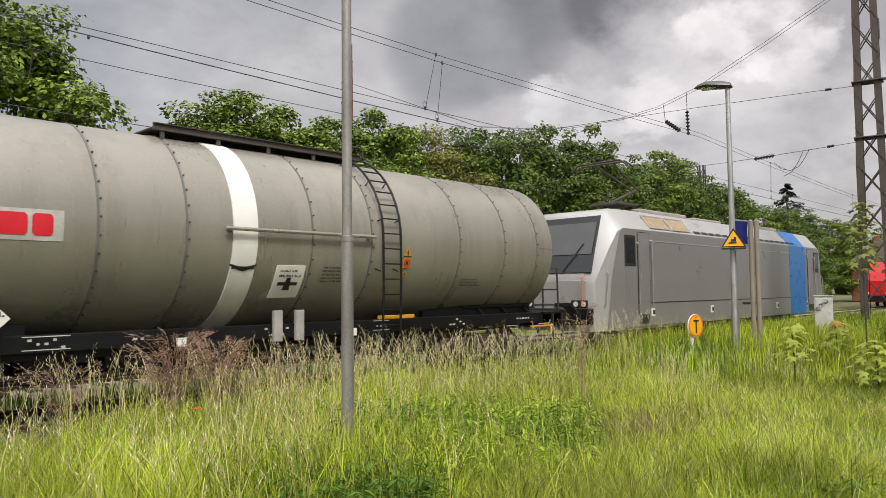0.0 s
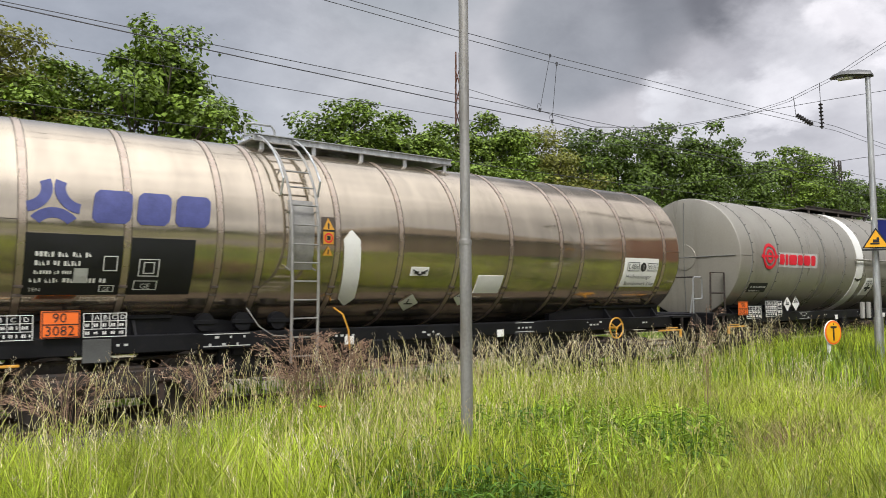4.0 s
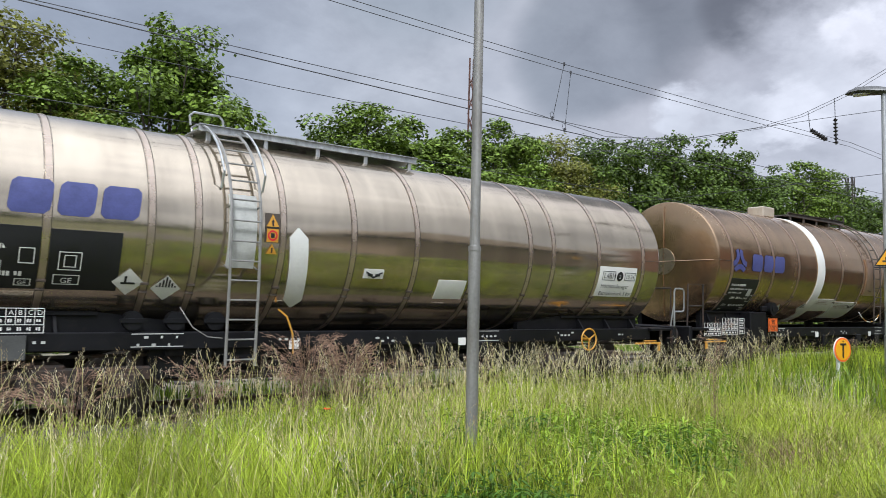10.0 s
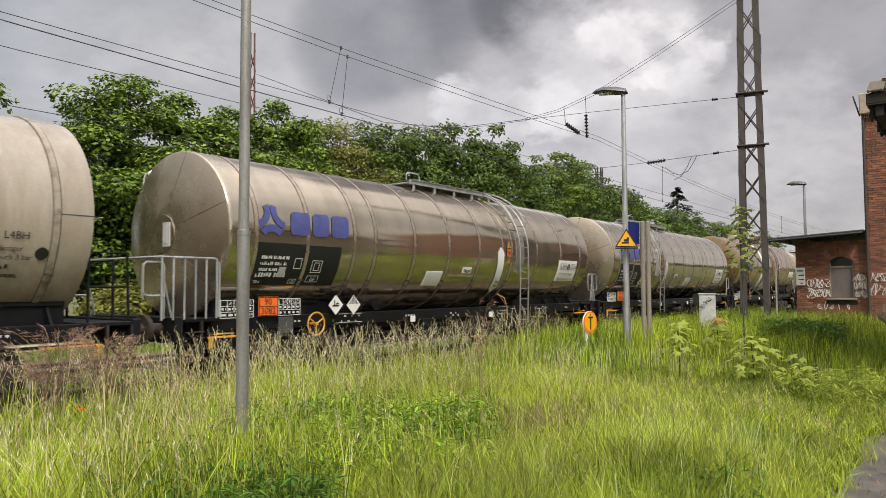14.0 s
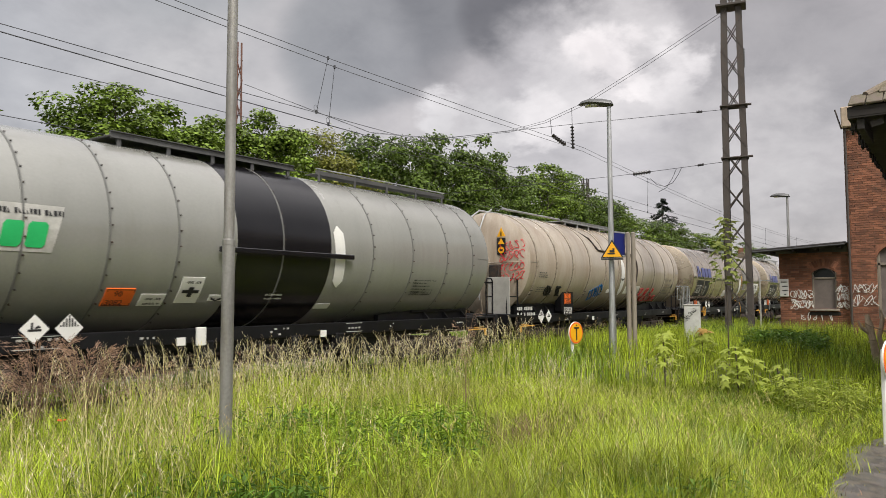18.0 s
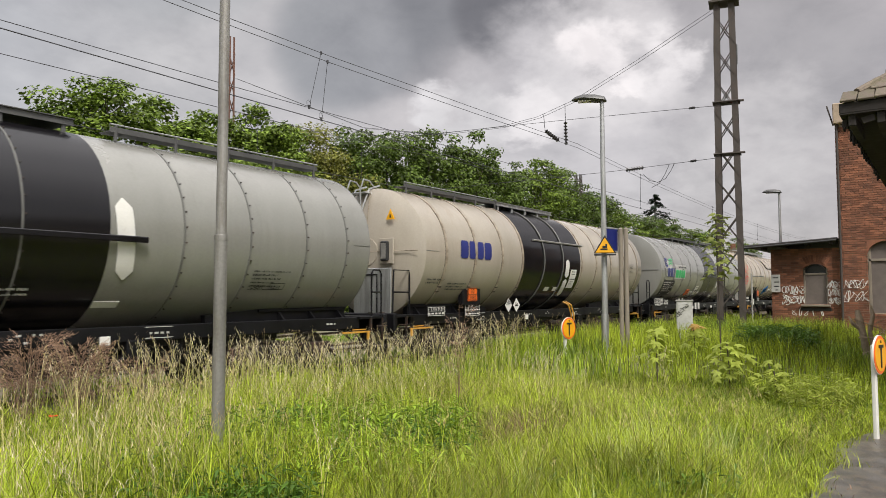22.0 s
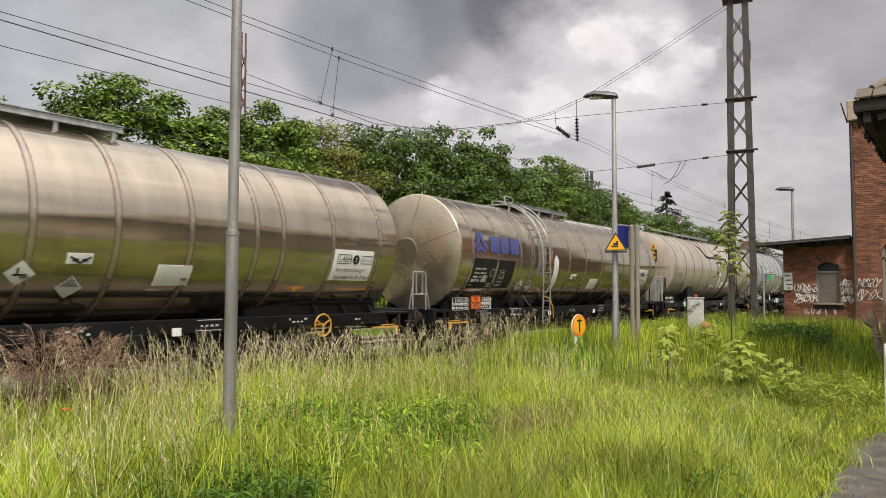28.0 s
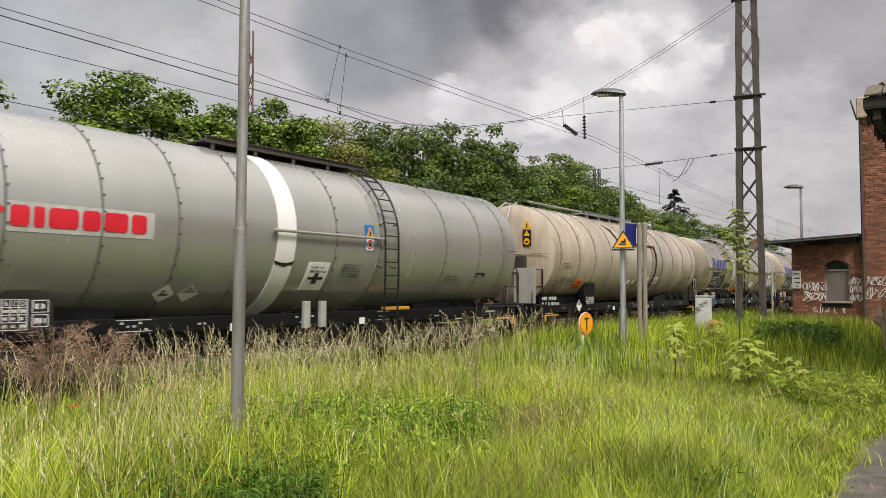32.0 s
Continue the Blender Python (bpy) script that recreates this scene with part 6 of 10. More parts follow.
def wagon_base(name, label, length, r, zc, skin, ends, seams, rail, seam_mat=None, group="tank wagons"):
    """Tank on its underframe. x = 0 amid the tank, the front end at +length / 2. ends: (rear, front), each flat, cone or dish."""
    t = thing(name, pose(0, TRACK_Y, 0), label, "tank wagon", group=group)
    hl = length / 2
    def cap(kind, s):
        if kind == "cone":
            return [(s * (hl + 0.27), 0.0), (s * (hl + 0.27), 0.36), (s * (hl + 0.262), 0.38), (s * (hl + 0.012), r - 0.03), (s * hl, r - 0.012), (s * (hl - 0.02), r), (s * (hl - 0.06), r), (s * (hl - 0.3), r)]
        if kind == "dish":
            return [(s * (hl + 0.30), 0.0), (s * (hl + 0.28), 0.45), (s * (hl + 0.17), r * 0.75), (s * (hl + 0.07), r * 0.92), (s * hl, r), (s * (hl - 0.06), r), (s * (hl - 0.3), r)]
        return [(s * (hl + 0.07), 0.0), (s * (hl + 0.06), r * 0.6), (s * (hl + 0.03), r * 0.9), (s * (hl - 0.005), r * 0.99), (s * (hl - 0.03), r), (s * (hl - 0.07), r), (s * (hl - 0.3), r)]
    prof = cap(ends[0], -1) + cap(ends[1], 1)[::-1]
    tank = part("tank", Mesh().lathe(prof, 64, 0, zc), skin, t)
    clad = skin in (M_chrome, M_bronze)
    hw = 0.036 if clad else 0.04 if seam_mat is M_seam_beige else 0.014
    up = 0.008 if clad else 0.018 if seam_mat is M_seam_beige else 0.010
    ring = Mesh().lathe([(-hw - .006, r - 0.01), (-hw, r + up), (hw, r + up), (hw + .006, r - 0.01)], 64, 0, zc).data("seam_band", (M_seambronze if skin is M_bronze else M_seamsteel) if clad else seam_mat or skin)
    edge = Mesh()
    if clad or seam_mat is M_seam_beige:
        for c in (-1, 1):
            edge.lathe([(c * (hw + .014) - .006, r - .004), (c * (hw + .014) - .004, r + .005), (c * (hw + .014) + .004, r + .005), (c * (hw + .014) + .006, r - .004)], 64, 0, zc)
        for a in (-32, -37):      # clasps of the straps
            edge.box((0, -(r + .02) * math.cos(radians(a)), zc + (r + .02) * math.sin(radians(a))), (0.11, 0.03, 0.035), 0.006)
        edge = edge.data("seam_edge", M_seamdark)
    else:
        for a in range(-60, 90, 9):
            c = Vector((0.03, -(r + 0.004) * math.cos(radians(a)), zc + (r + 0.004) * math.sin(radians(a))))
            d = Vector((0, -math.cos(radians(a)), math.sin(radians(a)))) * 0.022
            edge.cyl(tuple(c), tuple(c + d), 0.013, n=6)
        edge = edge.data("stud_strip", M_gear)
    for x in seams:
        o = part("seam_band", ring, None, tank)
        o.location = (x, 0, 0)
        o = part(edge.name.split(".")[0], edge, None, tank)
        o.location = (x, 0, 0)
        o["kind"] = "stuff"
    for k, s in ((ends[0], -1), (ends[1], 1)):
        off = {"cone": 0.27, "dish": 0.29, "flat": 0.07}[k]
        part("end_hub", Mesh().cyl((s * (hl + off - 0.02), 0, zc), (s * (hl + off + 0.012), 0, zc), 0.34, 0.33, n=32), M_hub if clad else skin, tank, "round cover on the tank end")
        if k == "cone":
            shell = Mesh().lathe([(s * (hl + 0.266), 0.36), (s * (hl + 0.266), 0.385), (s * (hl + 0.14), (r + 0.33) / 2), (s * (hl + 0.016), r - 0.032), (s * (hl + 0.003), r - 0.012)][::s], 72, 0, zc)
            part("end_cone", shell, M_endcap, tank, "brushed conical tank end")
            for i in range(6):
                a = radians(i * 60 + 20)
                part("end_seam", Mesh().tube([(s * (hl + 0.262), -0.38 * math.cos(a), zc + 0.38 * math.sin(a)), (s * (hl + 0.013), -(r - 0.03) * math.cos(a), zc + (r - 0.03) * math.sin(a))], 0.007, 5), M_seamdark, tank)
        else:
            m = Mesh().tube([(s * (hl + off * 0.6), -r * 0.93, zc), (s * (hl + off + 0.01), -r * 0.4, zc), (s * (hl + off + 0.01), r * 0.4, zc), (s * (hl + off * 0.6), r * 0.93, zc)], 0.012, 5)
            part("end_seam", m, seam_mat or skin, tank)
            part("end_seam", Mesh().tube([(s * (hl + off * 0.6), 0, zc + r * 0.93), (s * (hl + off + 0.01), 0, zc + r * 0.4), (s * (hl + off + 0.01), 0, zc - r * 0.4), (s * (hl + off * 0.6), 0, zc - r * 0.93)], 0.012, 5), seam_mat or skin, tank)
    for s in (-1, 1):
        part("waist_seam", Mesh().tube([(s * hl, -(r + 0.002), zc), (s * (hl - 0.5), -(r + 0.002), zc)], 0.007, 5), M_seamdark if clad else M_seam_grey, tank)
    for s in (-1, 1):
        so = Mesh().box((0, s * 1.12, 1.06), (length + 0.2, 0.09, 0.24), 0.015)
        part("solebar", so, M_frame, t, "black side beam")
    part("centre_sill", Mesh().box((0, 0, 1.0), (length + 1.2, 0.5, 0.26), 0.02), M_frame, t)
    for s in (-1, 1):
        bot = zc - r
        for sy in (-1, 1):
            m = Mesh()
            y0, y1 = sy * 0.92, sy * 0.8
            xs, xe = s * (hl - 0.1), s * (hl - 3.6)
            top = zc - math.sqrt(max(0.01, (r - .01) ** 2 - 0.92 ** 2))
            vs = []
            for y in (y0, y1):
                vs += [(xs, y, 1.1), (xs, y, top), (s * (hl - 2.4), y, top - 0.02), (xe, y, 1.3), (xe, y, 1.1)]
            m.add(vs, [(0, 1, 2, 3, 4), (9, 8, 7, 6, 5), (0, 5, 6, 1), (1, 6, 7, 2), (2, 7, 8, 3), (3, 8, 9, 4), (4, 9, 5, 0)])
            sad = part("saddle", m, M_frame, t, "black saddle plate", smooth=False)
            for q in (0.35, 1.15, 1.95):
                x = s * (hl - q)
                part("saddle_rib", Mesh().add([(x - .02, sy * .915, 1.18), (x + .02, sy * .915, 1.18), (x + .02, sy * 1.1, 1.18), (x - .02, sy * 1.1, 1.18), (x - .02, sy * .915, top - .04), (x + .02, sy * .915, top - .04)],
                     [(0, 1, 2, 3), (0, 4, 5, 1), (3, 2, 5, 4), (0, 3, 4), (1, 5, 2)]), M_frame, sad, smooth=False)
            part("saddle_flange", Mesh().box((s * (hl - 1.3), sy * .94, top - 0.05), (2.3, 0.05, 0.05), 0.008), M_frame, sad, smooth=False)
        add_bogie(t, s * (hl - 1.9))
        end_platform(t, s * hl, s, rail)
    # brake gear and pipes under the belly
    part("air_tank", Mesh().lathe([(-0.62, 0), (-0.6, 0.14), (-0.5, 0.2), (0.5, 0.2), (0.6, 0.14), (0.62, 0)], 20, -0.55, 0.78), M_frame, t)
    part("brake_pipe", Mesh().tube([(-hl - .6, -0.95, 0.86), (-2.5, -0.95, 0.86), (-2.3, -0.95, 0.72), (2.3, -0.95, 0.72), (2.5, -0.95, 0.86), (hl + .6, -0.95, 0.86)], 0.025, 6), M_gear, t)
    part("discharge_valve", Mesh().cyl((0.3, -1.25, 0.72), (0.3, 0, 0.9), 0.09, n=14).cyl((0.3, -1.36, 0.71), (0.3, -1.25, 0.72), 0.13, n=16).cyl((0.3, 0, zc - r + 0.05), (0.3, 0, 0.85), 0.12, n=14), M_gear, t)
    part("brake_beam", Mesh().box((0, -0.35, 0.62), (length - 6.2, 0.08, 0.1), 0.01), M_frame, t)
    part("brake_cylinder", Mesh().cyl((-2.4, -0.3, 0.7), (-1.8, -0.3, 0.7), 0.17, n=16), M_frame, t)
    part("cable_duct", Mesh().box((0.6, -1.02, 0.9), (length - 5.4, 0.1, 0.12), 0.01), M_frame, t)
    part("brake_rod", Mesh().cyl((-hl + 2.4, -0.5, 0.52), (hl - 2.4, -0.5, 0.52), 0.022, n=8), M_gear, t)
    part("equipment_box", Mesh().box((-3.3, -0.75, 0.74), (0.7, 0.5, 0.44), 0.02), M_frame, t)
    part("equipment_box", Mesh().box((3.1, -0.75, 0.76), (0.9, 0.45, 0.4), 0.02), M_frame, t)
    part("under_beam", Mesh().box((0, 0.35, 0.66), (length - 5.6, 0.12, 0.52), 0.02), M_frame, t)
    for x in (-2.9, 2.9):
        part("cross_beam", Mesh().box((x, 0, 0.88), (0.2, 2.2, 0.22), 0.02), M_frame, t)
    for x in (-1.1, 0.9, 2.1):
        part("lever_box", Mesh().box((x, -1.1, 0.82), (0.28, 0.2, 0.3), 0.02), M_frame, t)
    pr = random.Random(int(length * 977))
    for k in range(7):      # painted marks too small to read
        x, n = -hl + 1.2 + k * (length - 2.4) / 6 + pr.uniform(-.4, .4), pr.randint(2, 6)
        mk = Mesh()
        for i in range(n):
            w = pr.uniform(.02, .075)
            mk.box((x + i * .1, -1.168, 1.06 + (pr.choice((-.05, 0, .05)) if k % 2 else 0)), (w, 0.006, 0.032))
        if k % 3 == 1:
            for dz in (-.085, .085):
                mk.box((x + n * .05 - .05, -1.168, 1.07 + dz), (n * .1 + .08, 0.006, 0.012))
        part("small_print", mk, M_cabinet, t, smooth=False)["kind"] = "stuff"
    for x, h in ((-3.9, .3), (-2.0, .42), (0.9, .34), (2.4, .5), (3.8, .3)):
        part("hanger", Mesh().box((x, -1.0, 0.94 - h / 2), (0.05, 0.12, h), 0.006).box((x + .05, -1.02, 0.94 - h), (0.16, 0.16, 0.05), 0.006), M_gear, t)
    part("drain_hose", Mesh().tube([(1.4, -1.05, 0.9), (1.45, -1.12, 0.7), (1.7, -1.14, 0.58), (1.95, -1.1, 0.7), (2.0, -1.05, 0.9)], 0.02, 6), M_rubber, t)
    for x in (-1.6, 1.6):
        part("tie_plate", Mesh().box((x, -1.19, 0.98), (0.16, 0.02, 0.13), 0.004), M_white, t, "small white inscription plate")
    return t


def white_stroke(parent, x0, x1, a0, a1, r, zc, w=0.17):
    """The curved white level mark painted on the skin."""
    m = Mesh()
    n = 18
    vs = []
    for i in range(n + 1):
        f = i / n
        a = radians(a0 + (a1 - a0) * f)
        x = x0 + (x1 - x0) * f
        ww = w / 2 * (0.12 + 0.88 * min(1, 9 * f, 9 * (1 - f)))
        for sx in (-ww, ww):
            vs.append((x + sx, -(r + 0.016) * math.cos(a), zc + (r + 0.016) * math.sin(a)))
    return part("level_mark", m.add(vs, [(2 * i, 2 * i + 1, 2 * i + 3, 2 * i + 2) for i in range(n)]), M_white, parent, "white painted level mark", smooth=False)


def skin_panel(parent, x0, x1, a0, a1, r, zc, material, label, print_mat=None, rows=0, size=0.05, seed=1, lift=0.01, codes=()):
    p = part("panel", Mesh().plate(x0, x1, a0, a1, r, zc, lift), material, parent, label)
    if rows:
        rng = random.Random(seed)
        part("small_print", bars(x0 + 0.08, radians(max(a0, a1)) * r - size * 2.2, (x1 - x0) * 0.85, rows, size, r, zc, rng, lift + 0.005), print_mat, p, smooth=False)
    for text, x, h, sz in codes:
        drum_text(p, text, x, h, sz, r + lift, zc, print_mat)
    if material is M_panel and x1 - x0 > 0.9:
        lo, s = radians(min(a0, a1)) * r + 0.05, 0.075
        for bx, bh, w, hh in ((x1 - 0.24, lo, 0.18, 0.1), (x1 - 0.22, lo + 0.3, 0.17, 0.2)):
            f = Mesh()
            for a, b, c, d in ((bx, bh, bx + w, bh + .012), (bx, bh + hh - .012, bx + w, bh + hh), (bx, bh, bx + .012, bh + hh), (bx + w - .012, bh, bx + w, bh + hh)):
                f.shape([(a, b), (c, b), (c, d), (a, d)], r, zc, lift + .006, 1)
            part("code_frame", f, print_mat or M_white, p, smooth=False)
        drum_text(p, "GE", x1 - 0.205, lo + 0.018, s, r + lift, zc, M_white)
        drum_text(p, "TEN", x0 + 0.06, lo + 0.01, s, r + lift, zc, M_white)
    return p


def block_logo(parent, x, h, widths, height, r, zc, material, slant=0.0, gap=0.07, label="large painted emblem block"):
    """A row of plain painted blocks with trimmed corners, set close together."""
    for w in widths:
        c = min(w, height) * 0.14
        lean = lambda v: slant * v / height
        pts = [(x + c, h), (x + w - c, h), (x + w + lean(c), h + c), (x + w + lean(height - c), h + height - c), (x + w - c + slant, h + height), (x + c + slant, h + height), (x + lean(height - c), h + height - c), (x + lean(c), h + c)]
        part("painted_emblem", Mesh().shape(pts, r, zc, 0.014, 8), material, parent, label, smooth=False)
        x += w + gap


def tri_signs(parent, x, h, r, zc, s=0.15, last="warn", ground=None):
    """Three labels one over another: a yellow triangle, a ring sign, and a yellow or a red and white one."""
    def poly(pts, lift):
        return Mesh().shape([(x + a * s, h + b * s) for a, b in pts], r, zc, lift, 4)

    def ring(cy, r0, r1, lift):
        m, n = Mesh(), 20
        vs = []
        for i in range(n):
            a = 2 * math.pi * i / n
            for q in (r0, r1):
                hh = h + (cy + q * math.sin(a)) * s
                vs.append((x + q * math.cos(a) * s, -(r + lift) * math.cos(hh / r), zc + (r + lift) * math.sin(hh / r)))
        return m.add(vs, [(2 * i, 2 * i + 1, (2 * i + 3) % (2 * n), (2 * i + 2) % (2 * n)) for i in range(n)])
    sg = part("warning_label", poly([(-1, -1), (1, -1), (0, .85)], .016), M_yellow, parent, "yellow triangular warning label", smooth=False)
    if ground is not None:
        part("label_ground", poly([(-1.05, -3.0), (1.05, -3.0), (1.05, 1.0), (-1.05, 1.0)], .010), ground, sg, "dark label ground", smooth=False)
    part("mark", poly([(-.12, -.75), (.16, -.75), (.04, -.25), (.2, -.2), (-.1, .4), (-.02, -.1), (-.2, -.15)], .022), M_ink, sg, smooth=False)
    part("border", poly([(-1, -1), (1, -1), (.9, -.86), (-.9, -.86)], .020), M_ink, sg, smooth=False)
    part("second_label", poly([(-.85, -2.95), (.85, -2.95), (.85, -1.15), (-.85, -1.15)], .014), M_white if last == "red" else M_yellow, sg, "square label with a ring sign", smooth=False)
    part("ring_sign", ring(-2.05, .5, .72, .019), M_red, sg, "red ring", smooth=False)
    part("figure", poly([(-.28, -2.35), (.28, -2.35), (.28, -1.75), (-.28, -1.75)], .020), M_ink, sg, smooth=False)
    if last == "warn":
        part("third_label", poly([(-.8, -4.6), (.8, -4.6), (0, -3.2)], .016), M_yellow, sg, "small yellow triangle", smooth=False)
        part("mark", poly([(-.1, -4.4), (.1, -4.4), (.1, -3.7), (-.1, -3.7)], .022), M_ink, sg, smooth=False)
    return sg


def label_plate(parent, x0, x1, a0, a1, r, zc, seed, date="03.24"):
    h1 = radians(a1) * r
    p = skin_panel(parent, x0, x1, a0, a1, r, zc, M_white, "white tank code plate with black writing", M_ink, 0, 0.04, seed,
                   codes=(("L4BH", x0 + 0.13, h1 - 0.24, 0.16), (date, x0 + (x1 - x0) * 0.7, h1 - 0.23, 0.12), ("Höchstzulässiger", x0 + 0.1, h1 - 0.44, 0.125), ("Betriebsdruck 3 bar", x0 + 0.1, h1 - 0.6, 0.125)))
    rule(p, x0 + 0.1, x0 + (x1 - x0) * 0.42, h1 - 0.28, h1 - 0.09, r, zc, M_ink)
    rule(p, x0 + (x1 - x0) * 0.68, x0 + (x1 - x0) * 0.97, h1 - 0.27, h1 - 0.1, r, zc, M_ink)
    cx, ch = x0 + (x1 - x0) * 0.55, h1 - 0.19
    part("round_mark", Mesh().shape([(cx + .1 * math.cos(a), ch + .1 * math.sin(a)) for a in np.linspace(0, 2 * math.pi, 14, endpoint=False)], r, zc, .018, 6), M_ink, p, "black disc", smooth=False)
    drum_text(p, "2", cx - .03, ch - .045, .12, r + .008, zc, M_white)
    return p


def rule(parent, x0, x1, h0, h1, r, zc, material, lift=0.018, t=0.012):
    """A thin drawn frame on the skin."""
    f = Mesh()
    for a, b, c, d in ((x0, h0, x1, h0 + t), (x0, h1 - t, x1, h1), (x0, h0, x0 + t, h1), (x1 - t, h0, x1, h1)):
        f.shape([(a, b), (c, b), (c, d), (a, d)], r, zc, lift, 1)
    return part("frame_line", f, material, parent, smooth=False)


def data_grid(parent, x0, z0, cols, rows, y=-1.2, seed=0, board=True):
    """White inscriptions on the dark side beam: a thin-ruled load table headed A B C D and framed marks of narrow bars."""
    m = Mesh()
    rng = random.Random(seed)
    w, ch = cols * 0.17, 0.1
    if board:
        part("inscription_plate", Mesh().box((x0 + w / 2, y + 0.012, z0 + rows * ch / 2), (w + 0.06, 0.014, rows * ch + 0.05), 0.004), M_panel, parent, "black inscription plate")

    def box_rule(a, b, c, d):
        t = 0.009
        m.box(((a + b) / 2, y, c), (b - a, 0.008, t)).box(((a + b) / 2, y, d), (b - a, 0.008, t)).box((a, y, (c + d) / 2), (t, 0.008, d - c)).box((b, y, (c + d) / 2), (t, 0.008, d - c))

    def words(a, b, z, hgt):
        x, left = a, rng.randint(2, 4)
        while x < b - 0.02:
            t = rng.uniform(0.012, 0.02)
            m.box((x + t / 2, y, z), (t, 0.008, hgt * rng.choice((1, 1, .8))))
            left -= 1
            x += t + (0.010 if left else 0.035)
            left = left or rng.randint(2, 4)
    top = z0 + rows * ch
    table = min(w * (0.62 if cols > 4 else 1.0), 0.95)
    for j in range(rows):
        box_rule(x0, x0 + table, z0 + j * ch, z0 + (j + 1) * ch)
    k = 5
    for c in range(1, k):
        if rows > 1:
            m.box((x0 + table * c / k, y, (z0 + ch + top) / 2), (0.008, 0.008, top - z0 - ch))
    for j in range(rows - 1):
        for c in range(k):
            words(x0 + table * c / k + 0.02, x0 + table * (c + 1) / k - 0.015, z0 + (j + .5) * ch, 0.042)
    for c, letter in enumerate("ABCD"):
        vs, fs = letters(letter, 0.085)
        m.add([(x0 + table * (c + 1.25) / k + v[0], y - 0.004, top - ch * .8 + v[1]) for v in vs], fs)
    x = x0 + table + 0.07
    while x < x0 + w - 0.14:
        ww = min(rng.uniform(0.2, 0.34), x0 + w - x)
        z = top - ch * 0.1
        while z > z0 + 0.06:
            hh = rng.choice((0.09, 0.12, 0.16))
            if z - hh < z0 - 0.02:
                break
            box_rule(x, x + ww, z - hh, z)
            words(x + 0.03, x + ww - 0.02, z - hh / 2, hh * 0.45)
            z -= hh + 0.035
        x += ww + 0.06
    o = part("inscription", m, M_white, parent, "white ruled inscriptions", smooth=False)
    o["kind"] = "stuff"
    return o


def brake_wheel(parent, x, z):
    m = Mesh().tube([(x + 0.21 * math.cos(a), -1.32, z + 0.21 * math.sin(a)) for a in np.linspace(0, 2 * math.pi, 28, endpoint=False)], 0.017, 6, closed=True)
    for k in range(3):
        a = k * 2.094 + 0.5
        m.cyl((x, -1.32, z), (x + 0.21 * math.cos(a), -1.32, z + 0.21 * math.sin(a)), 0.014, n=6)
    m.cyl((x, -1.34, z), (x, -1.1, z), 0.03, n=8)
    return part("hand_brake_wheel", m, M_yellow, parent, "yellow hand brake wheel")


def three_arms(parent, cx, ch, size, r, zc, material):
    """Three curved arms that bow towards a common middle."""
    for a0 in (90, 210, 330):
        m, n, vs = Mesh(), 9, []
        ox, oh = 1.02 * size * math.cos(radians(a0)), 1.02 * size * math.sin(radians(a0))
        for i in range(n + 1):
            a = radians(a0 + 180 - 52 + 104 * i / n)
            for q in (0.52 * size, 0.86 * size):
                x, h = cx - ox + q * math.cos(a + math.pi), ch - oh + q * math.sin(a + math.pi)
                vs.append((x, -(r + .014) * math.cos(h / r), zc + (r + .014) * math.sin(h / r)))
        m.add(vs, [(2 * i, 2 * i + 1, 2 * i + 3, 2 * i + 2) for i in range(n)])
        part("emblem_segment", m, material, parent, "violet-blue emblem segment", smooth=False)


